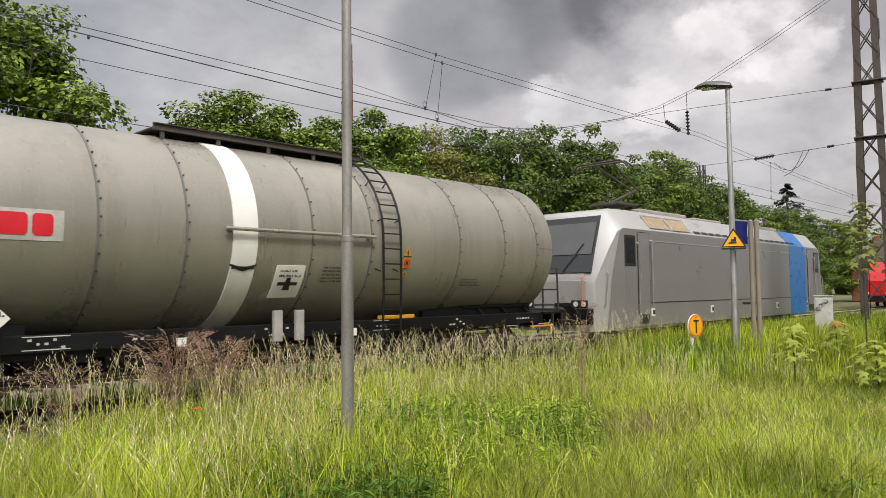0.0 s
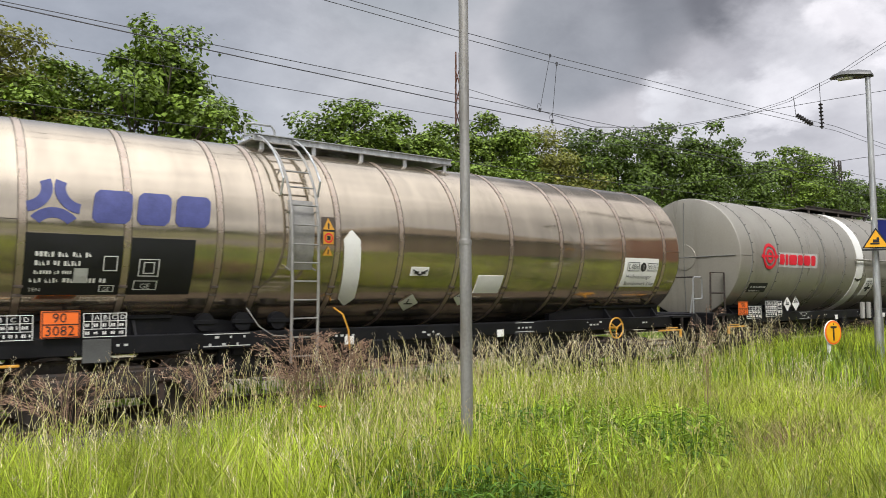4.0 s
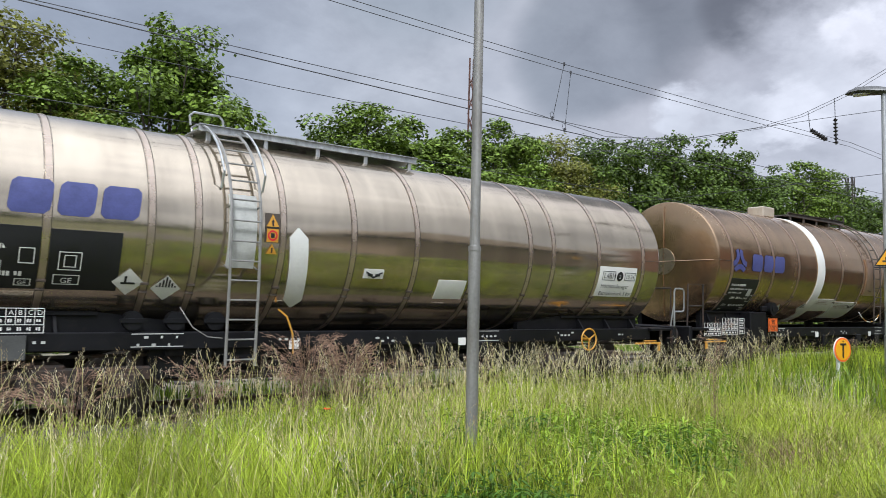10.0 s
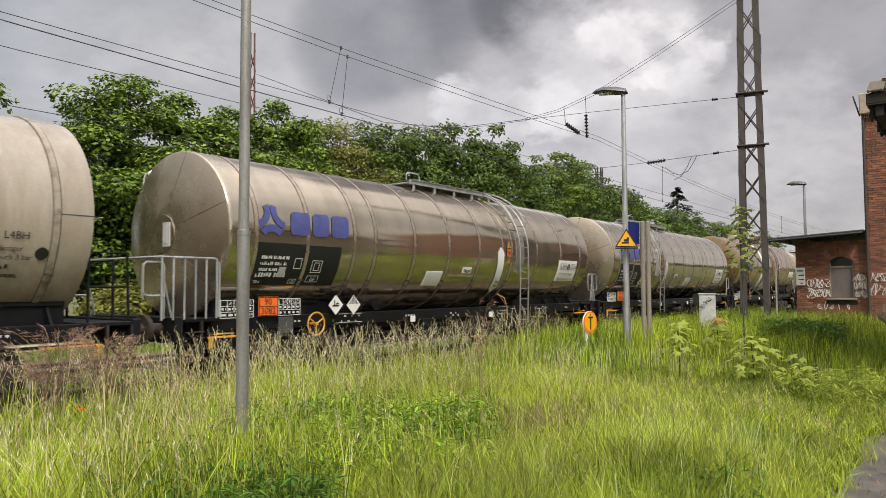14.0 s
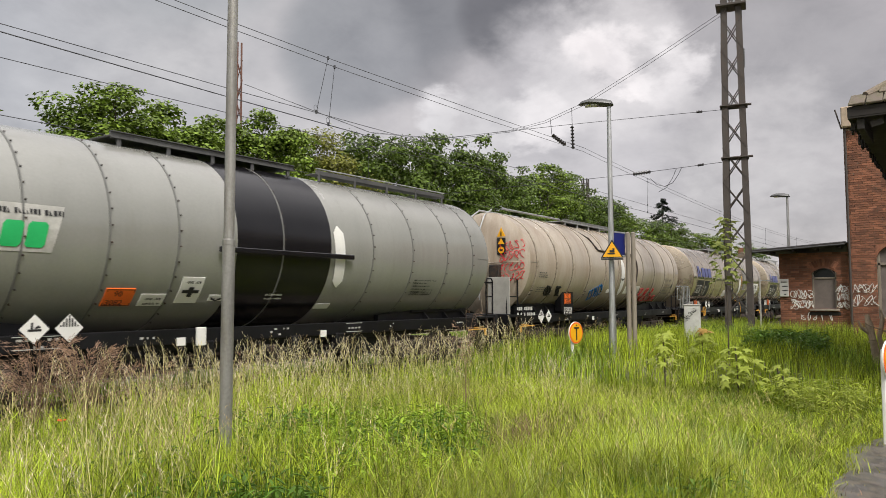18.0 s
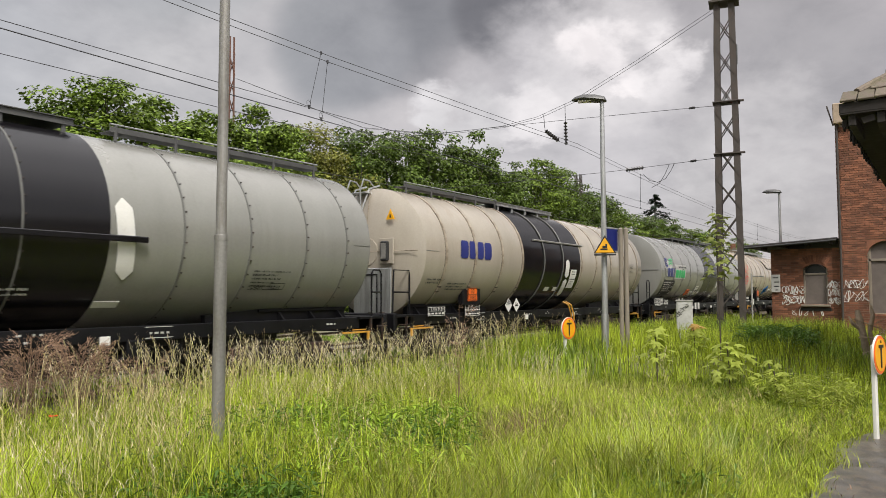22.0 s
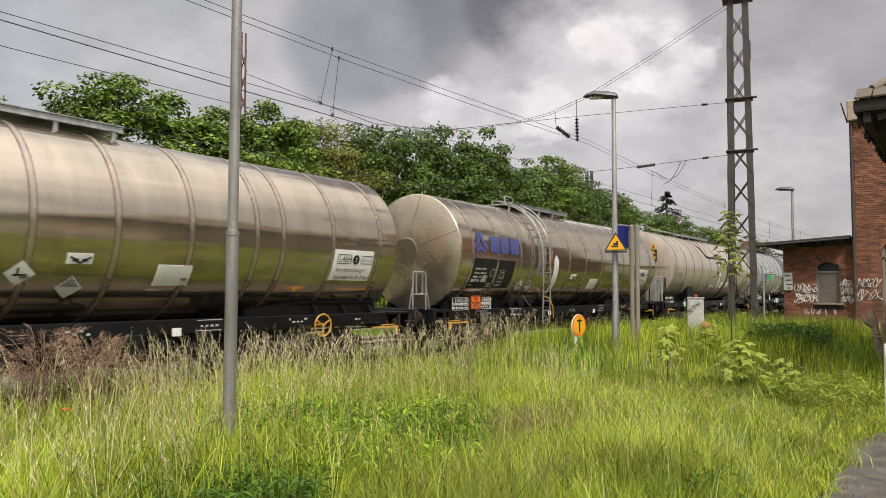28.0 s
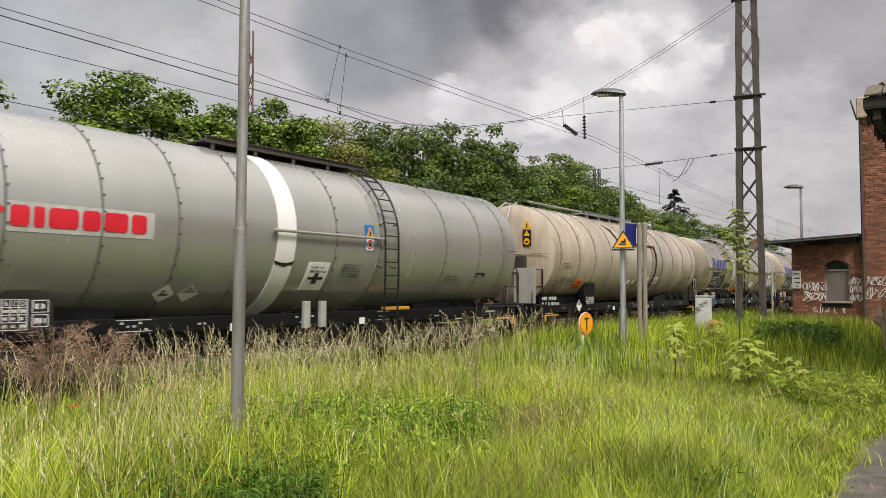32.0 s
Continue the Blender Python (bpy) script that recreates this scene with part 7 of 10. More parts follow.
# grey wagons with the red emblem
def grey_wagon(silver=False):
    L, r, zc = 14.4, 1.55, 2.63
    mid = 6.66
    paint = M_silver_tank if silver else M_grey_tank
    t = wagon_base("tank_wagon", "shiny silver-grey tank wagon with a white band and red emblem" if silver else "dull grey tank wagon with a white band and red emblem", L, r, zc, paint, ("flat", "flat"), [x - mid for x in (-0.01, 1.23, 2.5, 3.72, 4.95, 7.13, 8.4, 10.71, 12.12, 13.25)], M_gear, M_seam_grey)
    def X(x): return x - mid
    # white band
    part("white_band", Mesh().lathe([(X(5.68), r - .01), (X(5.68), r + .016), (X(6.1), r + .016), (X(6.1), r - .01)], 64, 0, zc), M_white, t, "white painted band")
    part("chevron", Mesh().shape([(X(5.66), -.5), (X(5.89), -.56), (X(6.12), -.5), (X(6.12), -.55), (X(5.89), -.62), (X(5.66), -.55)], r, zc, .024, 3), M_ink, t, smooth=False)
    ring = Mesh()
    n = 40
    def arc(r0, r1, cx):
        vs = []
        for i in range(n):
            a = 2 * math.pi * i / n
            for q in (r0, r1):
                h = q * math.sin(a)
                vs.append((cx + q * math.cos(a), -(r + .015) * math.cos(h / r), zc + (r + .015) * math.sin(h / r)))
        return vs, [(2 * i, 2 * i + 1, (2 * i + 3) % (2 * n), (2 * i + 2) % (2 * n)) for i in range(n)]
    cx = X(0.8)
    for r0, r1 in ((0.25, 0.33), (0.10, 0.18)):
        ring.add(*arc(r0, r1, cx))
    ring.shape([(cx - .46, 0), (cx - .3, -.07), (cx - .3, .07)], r, zc, .015, 3).shape([(cx + .46, 0), (cx + .3, -.07), (cx + .3, .07)], r, zc, .015, 3).shape([(cx - .3, -.025), (cx + .3, -.025), (cx + .3, .025), (cx - .3, .025)], r, zc, .015, 2)
    part("round_emblem", ring, M_red, t, "red ring emblem", smooth=False)
    part("emblem_ground", Mesh().shape([(X(1.22), -.27), (X(3.3), -.27), (X(3.3), .12), (X(1.22), .12)], r, zc, .006, 4), M_paleground, t, "paler wiped ground behind the emblem", smooth=False)
    block_logo(t, X(1.28), -0.2, (0.24, 0.14, 0.4, 0.26, 0.36, 0.24), 0.27, r, zc, M_red, 0.0, 0.05, "red painted emblem block")
    part("side_rail", Mesh().cyl((X(5.5), -(r + .1), zc + .02), (X(8.4), -(r + .1), zc + .02), 0.03, n=8).box((X(5.6), -r - .05, zc + .02), (0.06, 0.12, 0.06)).box((X(8.3), -r - .05, zc + .02), (0.06, 0.12, 0.06)), paint, t)
    ladder_on_drum(t, X(8.62 if silver else 8.77), r, zc, 72, 0.75, M_frame)
    top_walkway(t, X(4.9), X(9.0), zc + r, M_lattice, X(8.8))
    tri_signs(t, X(8.07) if silver else X(9.28), 0.16 if silver else -0.19, r, zc, 0.13 if silver else 0.11, "red" if silver else "warn", M_lblue if silver else None)
    skin_panel(t, X(6.5), X(7.05), -41, -19, r, zc, M_white, "white valve diagram plate", M_ink, 2, 0.05, 4)
    part("valve_sketch", Mesh().shape([(X(6.58), -0.86), (X(6.96), -0.86), (X(6.96), -.80), (X(6.58), -.80)], r, zc, .02, 1).shape([(X(6.7), -.95), (X(6.84), -.95), (X(6.81), -.72), (X(6.73), -.72)], r, zc, .02, 1), M_ink, t, smooth=False)
    skin_panel(t, X(0.1), X(0.95), -36, -26, r, zc, M_panel, "black owner plate", M_white, 2, 0.06, 2)
    hazard_plate(t, -6.67, -1.25, 1.31)
    data_grid(t, -6.42, 1.05, 4, 3, -1.2, 3)
    data_grid(t, -5.5, 1.08, 5, 4, -1.2, 4)
    if silver:
        for k, x in (("sign", -2.92), ("bars", -2.48)):
            diamond(t, x, -1.19, r, zc, k)
        skin_panel(t, 5.45, 5.85, -26.5, -22.5, r, zc, M_panel, "black date plate", M_white, codes=(("04.25 L", 5.49, -0.7, 0.085),))
    else:
        for k, x in (("sign", -4.51), ("bars", -4.06)):
            diamond(t, x, 1.40, r, zc, k, -1.24)
    for plate_x in (6.66, 7.08):
        part("side_plate", Mesh().box((X(plate_x), -1.24, 1.15), (0.16, 0.08, 0.5), 0.01), M_concrete, t, "pale grey upright plate")
    part("yellow_bar", Mesh().box((X(9.2), -1.3, 1.22), (0.9, 0.05, 0.07), 0.01), M_yellow, t, "yellow bar")
    rng = random.Random(6)
    part("small_print", bars(X(7.4), -0.55, 0.6, 5, 0.035, r, zc, rng), M_ink, t, smooth=False)
    part("small_print", bars(X(10.9), -0.75, 0.7, 3, 0.035, r, zc, rng), M_ink, t, smooth=False)
    return t


# steel-clad wagons with the violet-blue emblem
def steel_wagon(kind="early"):
    """kind: early, plain, far_ladder, late or plated, after what is stuck to the skin."""
    L, r, zc = 13.5, 1.49, 2.62
    far = kind == "far_ladder"
    seams = [-6.2, -5.02, -3.77, -3.16, -1.88, -0.6, 0.67, 1.74, 2.2, 3.55, 4.95, 6.2] if far else [-6.21, -5.02, -3.81, -3.2, -1.97, -0.79, 0.4, 1.64, 2.95, 3.55, 4.82, 6.2]
    label = {"far_ladder": "polished steel-clad tank wagon with a railed end platform and violet-blue emblem", "plated": "polished steel-clad tank wagon with an orange plate on its side"}.get(kind, "polished steel-clad tank wagon with a violet-blue emblem and conical end")
    t = wagon_base("tank_wagon", label, L, r, zc, M_chrome, ("cone", "cone"), seams, M_galv)
    three_arms(t, -5.88, 0.22, 0.37, r, zc, M_blue)
    block_logo(t, -5.46, 0.0, (0.46, 0.42, 0.46), 0.43, r, zc, M_blue, 0.05, 0.07, "violet-blue painted emblem block")
    p = skin_panel(t, -6.17, -5.07, -37, -6, r, zc, M_panel, "black inscription panel", M_white, 0, 0.05, 3)
    rng = random.Random(len(kind))
    part("small_print", bars(-6.06, -0.44, 0.75, 3, 0.062, r, zc, rng, 0.016), M_white, p, smooth=False)
    part("small_print", bars(-6.1, -0.78, 1.0, 1, 0.085, r, zc, rng, 0.016), M_white, p, smooth=False)
    part("code_square", Mesh().shape([(-5.62, -.78), (-5.46, -.78), (-5.46, -.58), (-5.62, -.58)], r, zc, .018, 2), M_cabinet, p, "pale code square", smooth=False)
    p = skin_panel(t, -4.97, -4.15, -37, -6.5, r, zc, M_panel, "black inscription panel", M_white, 0, 0.07, 7)
    rule(p, -4.86, -4.6, -0.68, -0.44, r, zc, M_white)
    rule(p, -4.8, -4.66, -0.64, -0.48, r, zc, M_white)
    rule(p, -4.9, -4.6, -0.88, -0.74, r, zc, M_white)
    drum_text(p, "GE", -4.82, -0.86, 0.11, r + .01, zc, M_white)
    if kind != "plated":
        hazard_plate(t, -5.73, -1.24, 1.35)
    else:
        part("blue_sign", Mesh().box((-4.9, -1.2, 1.02), (0.3, 0.02, 0.2), 0.005), M_lblue, t, "small blue sign")
    data_grid(t, -6.71, 1.17, 4, 3, -1.2, 5, False)
    data_grid(t, -5.46, 1.18, 3, 3, -1.2, 6, False)
    part("blank_plate", Mesh().box((-5.3, -1.21, 1.0), (0.34, 0.02, 0.3), 0.005), M_grate, t, "dull ruled plate under the beam")
    # ladder with its bright backing plate
    lx, sx, px = (2.6, 2.02, 1.62) if far else (-2.58, -2.14, -1.74)
    ladder_on_drum(t, lx, r, zc, 72, 0.72, M_ladder)
    part("ladder_plate", Mesh().plate(lx - 0.2, lx + 0.2, -21, 19, r, zc, 0.02), M_cabinet if kind in ("plain", "plated") else M_ladder, t, "pale plate behind the ladder")
    top_walkway(t, *((-0.85, 2.75) if far else (-2.95, 1.0)), zc + r, M_galv, -0.75 if far else -2.85)
    for xx in (lx - 0.3, lx + 0.3):
        arc = [(xx, -(r + 0.2) * math.cos(radians(a)), zc + (r + 0.2) * math.sin(radians(a))) for a in (92, 84, 75, 66, 57, 48, 38, 28)]
        part("ladder_handrail", Mesh().tube([(xx, 0.0, zc + r)] + arc + [(xx, -(r + .02) * math.cos(radians(22)), zc + (r + .02) * math.sin(radians(22)))], 0.018, 6), M_galv, t)
    tri_signs(t, sx, 0.16, r, zc, 0.105, "warn", M_seamdark)
    white_stroke(t, px, px + 0.12, 3, -46, r, zc, 0.3)
    chev, plate = (0.23, -1.02) if far else (-0.1, 1.44) if kind == "plated" else (-0.37, 1.23)
    skin_panel(t, chev - .18, chev + .18, -24, -18, r, zc, M_white, "small white plate")
    part("chevron", Mesh().shape([(chev - .15, -.5), (chev, -.57), (chev + .15, -.5), (chev + .15, -.54), (chev, -.62), (chev - .15, -.54)], r, zc, .022, 3), M_ink, t, smooth=False)
    skin_panel(t, plate - .3, plate + .3, -37, -23, r, zc, M_white, "plain white plate")
    spots = {"early": ((-0.38, -1.17), (0.74, -1.06)), "plain": ((-4.02, -0.82), (-3.53, -0.9)), "late": ((-3.59, -0.86), (-3.07, -0.88)), "plated": ((-0.85, -0.79), (-0.14, -1.01))}.get(kind, ())
    for k, (x, h) in zip(("sign", "bars"), spots):
        diamond(t, x, h, r, zc, k)
    if far:
        diamond(t, -4.07, 1.34, r, zc, "sign", -1.24)
        diamond(t, -3.57, 1.33, r, zc, "bars", -1.24)
        brake_wheel(t, -4.65, 1.0)
        for k in range(6):
            xx = -6.85 - 0.2 * k
            part("rail_post", Mesh().cyl((xx, -1.28, 1.18), (xx, -1.28, 2.16 if k in (0, 3, 5) else 2.14), 0.018, n=8), M_galv, t, "pale tubular railing")
        part("railing", Mesh().tube([(-6.8, -1.28, 1.2), (-6.8, -1.28, 2.08), (-6.9, -1.28, 2.16), (-7.85, -1.28, 2.16), (-7.9, -1.2, 2.16), (-7.9, 1.2, 2.16)], 0.022, 6), M_galv, t, "pale tubular railing")
        part("end_plate", Mesh().box((-7.04, -0.12, zc - .02), (0.02, 0.2, 0.42), 0.01).box((-7.055, -0.12, zc - .02), (0.01, 0.1, 0.3)), M_cabinet, t, "small pale plate on the tank end")
    else:
        brake_wheel(t, 4.72, 0.98)
    if kind == "plated":
        q = part("hazard_plate", Mesh().plate(-1.78, -1.32, -45, -33, r, zc, .02), M_orange, t, "orange hazard plate with black numbers")
        drum_text(q, "90", -1.64, -1.0, 0.14, r + .01, zc, M_ink)
        drum_text(q, "3082", -1.72, -1.15, 0.14, r + .01, zc, M_ink)
        skin_panel(t, -3.75, -3.2, -38, -27, r, zc, M_panel, "blank black plate")
        part("black_diamond", Mesh().shape([(-3.02, -.85), (-2.84, -1.03), (-2.66, -.85), (-2.84, -.67)], r, zc, .014, 4), M_panel, t, "blank black diamond", smooth=False)
    label_plate(t, 4.86, 6.0, -31, -6.5, r, zc, 5, {"far_ladder": "03.24", "early": "02.25"}.get(kind, "10.24"))
    for k in range(3):
        part("valve_cover", Mesh().cyl((-3.9 + k * .55, -1.18, 1.33), (-3.9 + k * .55, -1.05, 1.33), 0.13, n=14).box((-3.9 + k * .55, -1.19, 1.33), (0.34, 0.02, 0.06), 0.006), M_frame, t, "black valve cover")
    hx = lx + (-.6 if far else .75)
    part("hose", Mesh().tube([(hx, -1.1, 1.5), (hx + .04, -1.32, 1.4), (hx + .12, -1.36, 1.15), (hx + .14, -1.36, 0.85)], 0.014, 6), M_yellow, t, "yellow hose loop")
    part("chain", Mesh().tube([(lx - .75, -1.25, 1.52), (lx - .6, -1.36, 1.25), (lx - .4, -1.4, 1.12), (lx - .2, -1.42, 1.1)], 0.008, 6), M_ladder, t, "thin grey chain")
    return t


# bronze wagon with the white band
def bronze_wagon():
    L, r, zc = 13.5, 1.50, 2.79
    mid = -25.5
    def X(x): return x - mid
    t = wagon_base("tank_wagon", "polished bronze-coloured tank wagon with a white band and violet-blue emblem", L, r, zc, M_bronze, ("flat", "flat"), [-6.18, -4.93, -4.33, -3.08, -0.69, 0.63, 1.8, 3.05, 4.27, 4.92, 6.09], M_gear)
    part("white_band", Mesh().lathe([(X(-27.6), r - .01), (X(-27.6), r + .016), (X(-27.22), r + .016), (X(-27.22), r - .01)], 64, 0, zc), M_white, t, "white painted band")
    three_arms(t, -5.88, 0.0, 0.37, r, zc, M_blue)
    block_logo(t, -5.36, -0.21, (0.46, 0.42, 0.48), 0.42, r, zc, M_blue, 0.05, 0.07, "violet-blue painted emblem block")
    p = skin_panel(t, -6.15, -4.95, -52.5, -15.8, r, zc, M_panel, "black inscription panel", M_white, 0, 0.05, 13)
    rng = random.Random(13)
    part("small_print", bars(-6.08, -0.60, 0.85, 3, 0.055, r, zc, rng, 0.016), M_white, p, smooth=False)
    part("small_print", bars(-5.9, -0.95, 1.0, 1, 0.085, r, zc, rng, 0.016), M_white, p, smooth=False)
    part("small_print", bars(-5.75, -1.18, 0.75, 1, 0.085, r, zc, rng, 0.016), M_white, p, smooth=False)
    drum_text(p, "TEN", -6.08, -1.18, 0.1, r + .01, zc, M_white)
    part("code_square", Mesh().shape([(-5.3, -.86), (-5.13, -.86), (-5.13, -.66), (-5.3, -.66)], r, zc, .018, 2), M_cabinet, p, "pale code square", smooth=False)
    hazard_plate(t, -3.95, -1.24, 1.25)
    data_grid(t, -6.9, 1.0, 4, 3, -1.2, 15, False)
    data_grid(t, -6.15, 1.02, 6, 4, -1.2, 16, False)
    part("equipment_box", Mesh().box((-4.6, -1.05, 1.2), (0.75, 0.35, 0.75), 0.02), M_frame, t)
    part("valve_cover", Mesh().cyl((-3.98, -1.28, 1.66), (-3.98, -1.0, 1.66), 0.17, n=18).cyl((-3.98, -1.3, 1.66), (-3.98, -1.28, 1.66), 0.08, n=12).box((-3.98, -1.15, 1.66), (0.75, 0.1, 0.14), 0.02), M_frame, t, "black valve cover")
    diamond(t, -3.43, -1.28, r, zc, "sign")
    diamond(t, -2.2, -1.2, r, zc, "bars")
    for x0, x1, a0, a1, rows in ((-27.2, -26.12, -50, -33, 3), (-26.08, -24.75, -64, -36, 4)):
        skin_panel(t, X(x0), X(x1), a0, a1, r, zc, M_white, "white plate with small print", M_redstalk, rows, 0.03, 31)
    part("chevron", Mesh().shape([(X(-25.22), -1.03), (X(-25.05), -1.1), (X(-24.88), -1.03), (X(-24.88), -1.08), (X(-25.05), -1.16), (X(-25.22), -1.08)], r, zc, .022, 3), M_ink, t, smooth=False)
    ladder_on_drum(t, X(-24.35), r, zc, 72, 1.3, M_seamdark)
    part("ladder_plate", Mesh().plate(X(-24.75), X(-23.9), -26, 15, r, zc, 0.045), M_seambronze, t, "bright plate behind the ladder")
    top_walkway(t, X(-27.3), X(-24.0), zc + r, M_lattice, X(-24.2))
    part("valve_box", Mesh().box((X(-28.0), -0.1, zc + r + .1), (0.6, 0.5, 0.3), 0.03), M_beige, t, "beige box on the tank top")
    tri_signs(t, X(-23.36), 0.22, r, zc, 0.15, "red")
    q = skin_panel(t, X(-20.5), X(-19.27), -21, -8, r, zc, M_white, "white tank code plate with black writing", M_ink, 1, 0.04, 9, codes=(("L4BH", X(-20.42), -.5, 0.14), ("10.24", X(-19.76), -.49, 0.115), ("2", X(-19.99), -.49, 0.11)))
    rule(q, X(-19.8), X(-19.4), -.52, -.37, r, zc, M_ink)
    ch = [(0.55, 1.62), (0.75, 1.46), (1.0, 1.36), (1.25, 1.33), (1.5, 1.36), (1.75, 1.46), (1.85, 1.55)]
    for k, ((xa, za), (xb, zb)) in enumerate(zip(ch, ch[1:])):
        part("chain_link", Mesh().cyl((xa, -1.36, za), (xb, -1.36, zb), 0.015, n=6), M_yellow if k % 2 else M_white, t, "yellow and white chain")
    return t


# beige wagons with the framed side
def beige_wagon(name_label, graffiti=False, tilted=False):
    skin = M_beige_worn if tilted else M_beige
    L, r, zc = 13.1, 1.50, 2.68
    mid = -136.95
    def X(x): return x - mid
    t = wagon_base("tank_wagon", name_label, L, r, zc, skin, ("dish", "dish"), [X(x) for x in (-143.06, -141.82, -140.68, -139.4, -138.09, -136.92, -135.53, -134.51, -133.29, -132.06, -130.9)], M_frame, seam_mat=M_seam_beige)
    part("heat_pipe", Mesh().tube([(X(-139.4), -(r + .03) * math.cos(radians(70)), zc + (r + .03) * math.sin(radians(70))), (X(-138.8), -(r + .03) * math.cos(radians(40)), zc + (r + .03) * math.sin(radians(40))), (X(-138.6), -(r + .03) * math.cos(radians(23)), zc + (r + .03) * math.sin(radians(23)))] +
                              [(X(-138.6 + k * .33), -(r + .035) * math.cos(radians(22)), zc + (r + .035) * math.sin(radians(22))) for k in range(1, 11)] +
                              [(X(-135.25), -(r + .03) * math.cos(radians(a)), zc + (r + .03) * math.sin(radians(a))) for a in (10, 0, -15, -30, -45, -60)], 0.03, 6), M_gear, t, "brown edge strip of the side panel")
    white_stroke(t, X(-136.66), X(-136.46), 13, -38, r, zc, 0.3)
    part("chevron", Mesh().shape([(X(-136.71), -.30), (X(-136.56), -.37), (X(-136.41), -.30), (X(-136.41), -.35), (X(-136.56), -.42), (X(-136.71), -.35)], r, zc, .024, 3), M_ink, t, smooth=False)
    for x0, x1, a0, a1 in ((-136.05, -135.6, -35, -23), (-135.1, -134.6, -34, -23), (-137.62, -137.38, -34, -29), (-137.1, -136.86, -34, -29)):
        skin_panel(t, X(x0), X(x1), a0, a1, r, zc, M_white, "plain white plate")
    part("hose_box", Mesh().box((-3.65, -1.12, 1.55), (0.8, 0.26, 0.66), 0.03), M_frame, t, "black equipment box")
    if graffiti:
        hazard_plate(t, -3.69, -1.26, 1.64)
        data_grid(t, -3.95, 1.16, 3, 2, -1.27, 8)
        diamond(t, -5.49, 1.12, r, zc, "bars", -1.26)
        diamond(t, -5.02, 1.12, r, zc, "sign", -1.26)
    else:
        if tilted:
            q = part("hazard_plate", Mesh().plate(-4.75, -4.3, -42, -30, r, zc, .02), M_orange, t, "orange hazard plate with black numbers")
            drum_text(q, "90", -4.6, -.93, .14, r + .01, zc, M_ink)
            drum_text(q, "3082", -4.68, -1.08, .14, r + .01, zc, M_ink)
        else:
            hazard_plate(t, -2.76, -1.24, 1.32)
            diamond(t, -4.44, -1.0, r, zc, "sign")
        data_grid(t, -3.95, 1.18, 3, 2, -1.27, 8)
        diamond(t, -4.5, 1.12, r, zc, "bars", -1.26)
    m = Mesh()
    lines = random.Random(21)
    for z, h in ((1.36, 0.1), (1.2, 0.09)):
        x = -6.75
        while x < -5.75:
            w = lines.uniform(.05, .09)
            m.box((x + w / 2, -1.18, z), (w, 0.008, h * lines.choice((1, 1, .8))))
            x += w + lines.choice((.03, .03, .12))
    part("inscription", m, M_cabinet, t, "row of small white signs", smooth=False)["kind"] = "stuff"
    rng = random.Random(3)
    part("small_print", bars(X(-142.9), -0.3, 0.7, 3, 0.035, r, zc, rng), M_ink, t, smooth=False)
    part("small_print", bars(X(-142.8), -0.75, 1.0, 3, 0.035, r, zc, rng), M_ink, t, smooth=False)
    drum_text(t, "L4BH", 5.4, -0.36, 0.14, r, zc, M_ink)
    drum_text(t, "07.24" if graffiti else "02.23", 5.02, -0.35, 0.1, r, zc, M_ink)
    rule(t, 4.98, 5.3, -.38, -.24, r, zc, M_ink, 0.014)
    drum_text(t, "Höchstzulässiger", 4.98, -0.52, 0.1, r, zc, M_ink)
    drum_text(t, "Betriebsdruck 3 bar", 4.98, -0.64, 0.1, r, zc, M_ink)
    part("small_print", bars(4.98, -0.78, 0.85, 2, 0.07, r, zc, rng), M_ink, t, smooth=False)
    part("round_mark", Mesh().shape([(5.9 + .09 * math.cos(a), -.55 + .09 * math.sin(a)) for a in np.linspace(0, 6.283, 14, endpoint=False)], r, zc, .014, 6), M_ink, t, "black disc", smooth=False)
    top_walkway(t, -2.4, 1.7, zc + r, M_galv)
    part("top_rail", Mesh().tube([(X(-143.2), -0.4, zc + r + .12), (X(-139.4), -0.4, zc + r + .12)], 0.03, 6).tube([(X(-143.2), 0.4, zc + r + .12), (X(-139.4), 0.4, zc + r + .12)], 0.03, 6), M_galv, t)
    # gear on the rear end
    xe = -L / 2 - 0.3
    lad = Mesh()
    for y in (-0.05, 0.38):
        lad.tube([(xe - 0.1, y, 1.6), (xe - 0.1, y, 3.6), (xe + 0.2, y, 4.1), (xe + .6, y, zc + r + .12)], 0.022, 6)
    for k in range(9):
        lad.cyl((xe - 0.1, -0.05, 1.7 + k * 0.25), (xe - 0.1, 0.38, 1.7 + k * 0.25), 0.014, n=6)
    part("end_ladder", lad, M_galv, t, "pale end ladder")
    part("control_box", Mesh().box((xe - 0.05, -0.55, 2.35), (0.16, 0.34, 0.52), 0.02).box((xe - 0.14, -0.55, 2.35), (0.02, 0.24, 0.4)), M_gear, t, "small brown instrument box")
    part("end_screen", Mesh().box((xe - 0.42, -0.9, 1.72), (0.04, 0.7, 1.05), 0.01), M_concrete, t, "grey sheet panel at the end deck")
    s = 0.13
    lab = part("warning_label", Mesh().add([(xe + .02, -.58, 3.42), (xe + .02, -.86, 3.42), (xe + .02, -.72, 3.68), (xe + .035, -.58, 3.42), (xe + .035, -.86, 3.42), (xe + .035, -.72, 3.68)], [(0, 1, 2), (5, 4, 3), (0, 3, 4, 1), (1, 4, 5, 2), (2, 5, 3, 0)]), M_sign_y, t, "yellow triangular warning label", smooth=False)
    part("second_label", Mesh().box((xe + 0.03, -0.72, 3.14), (0.014, 0.28, 0.48), 0.003), M_panel, lab, "black label ground")
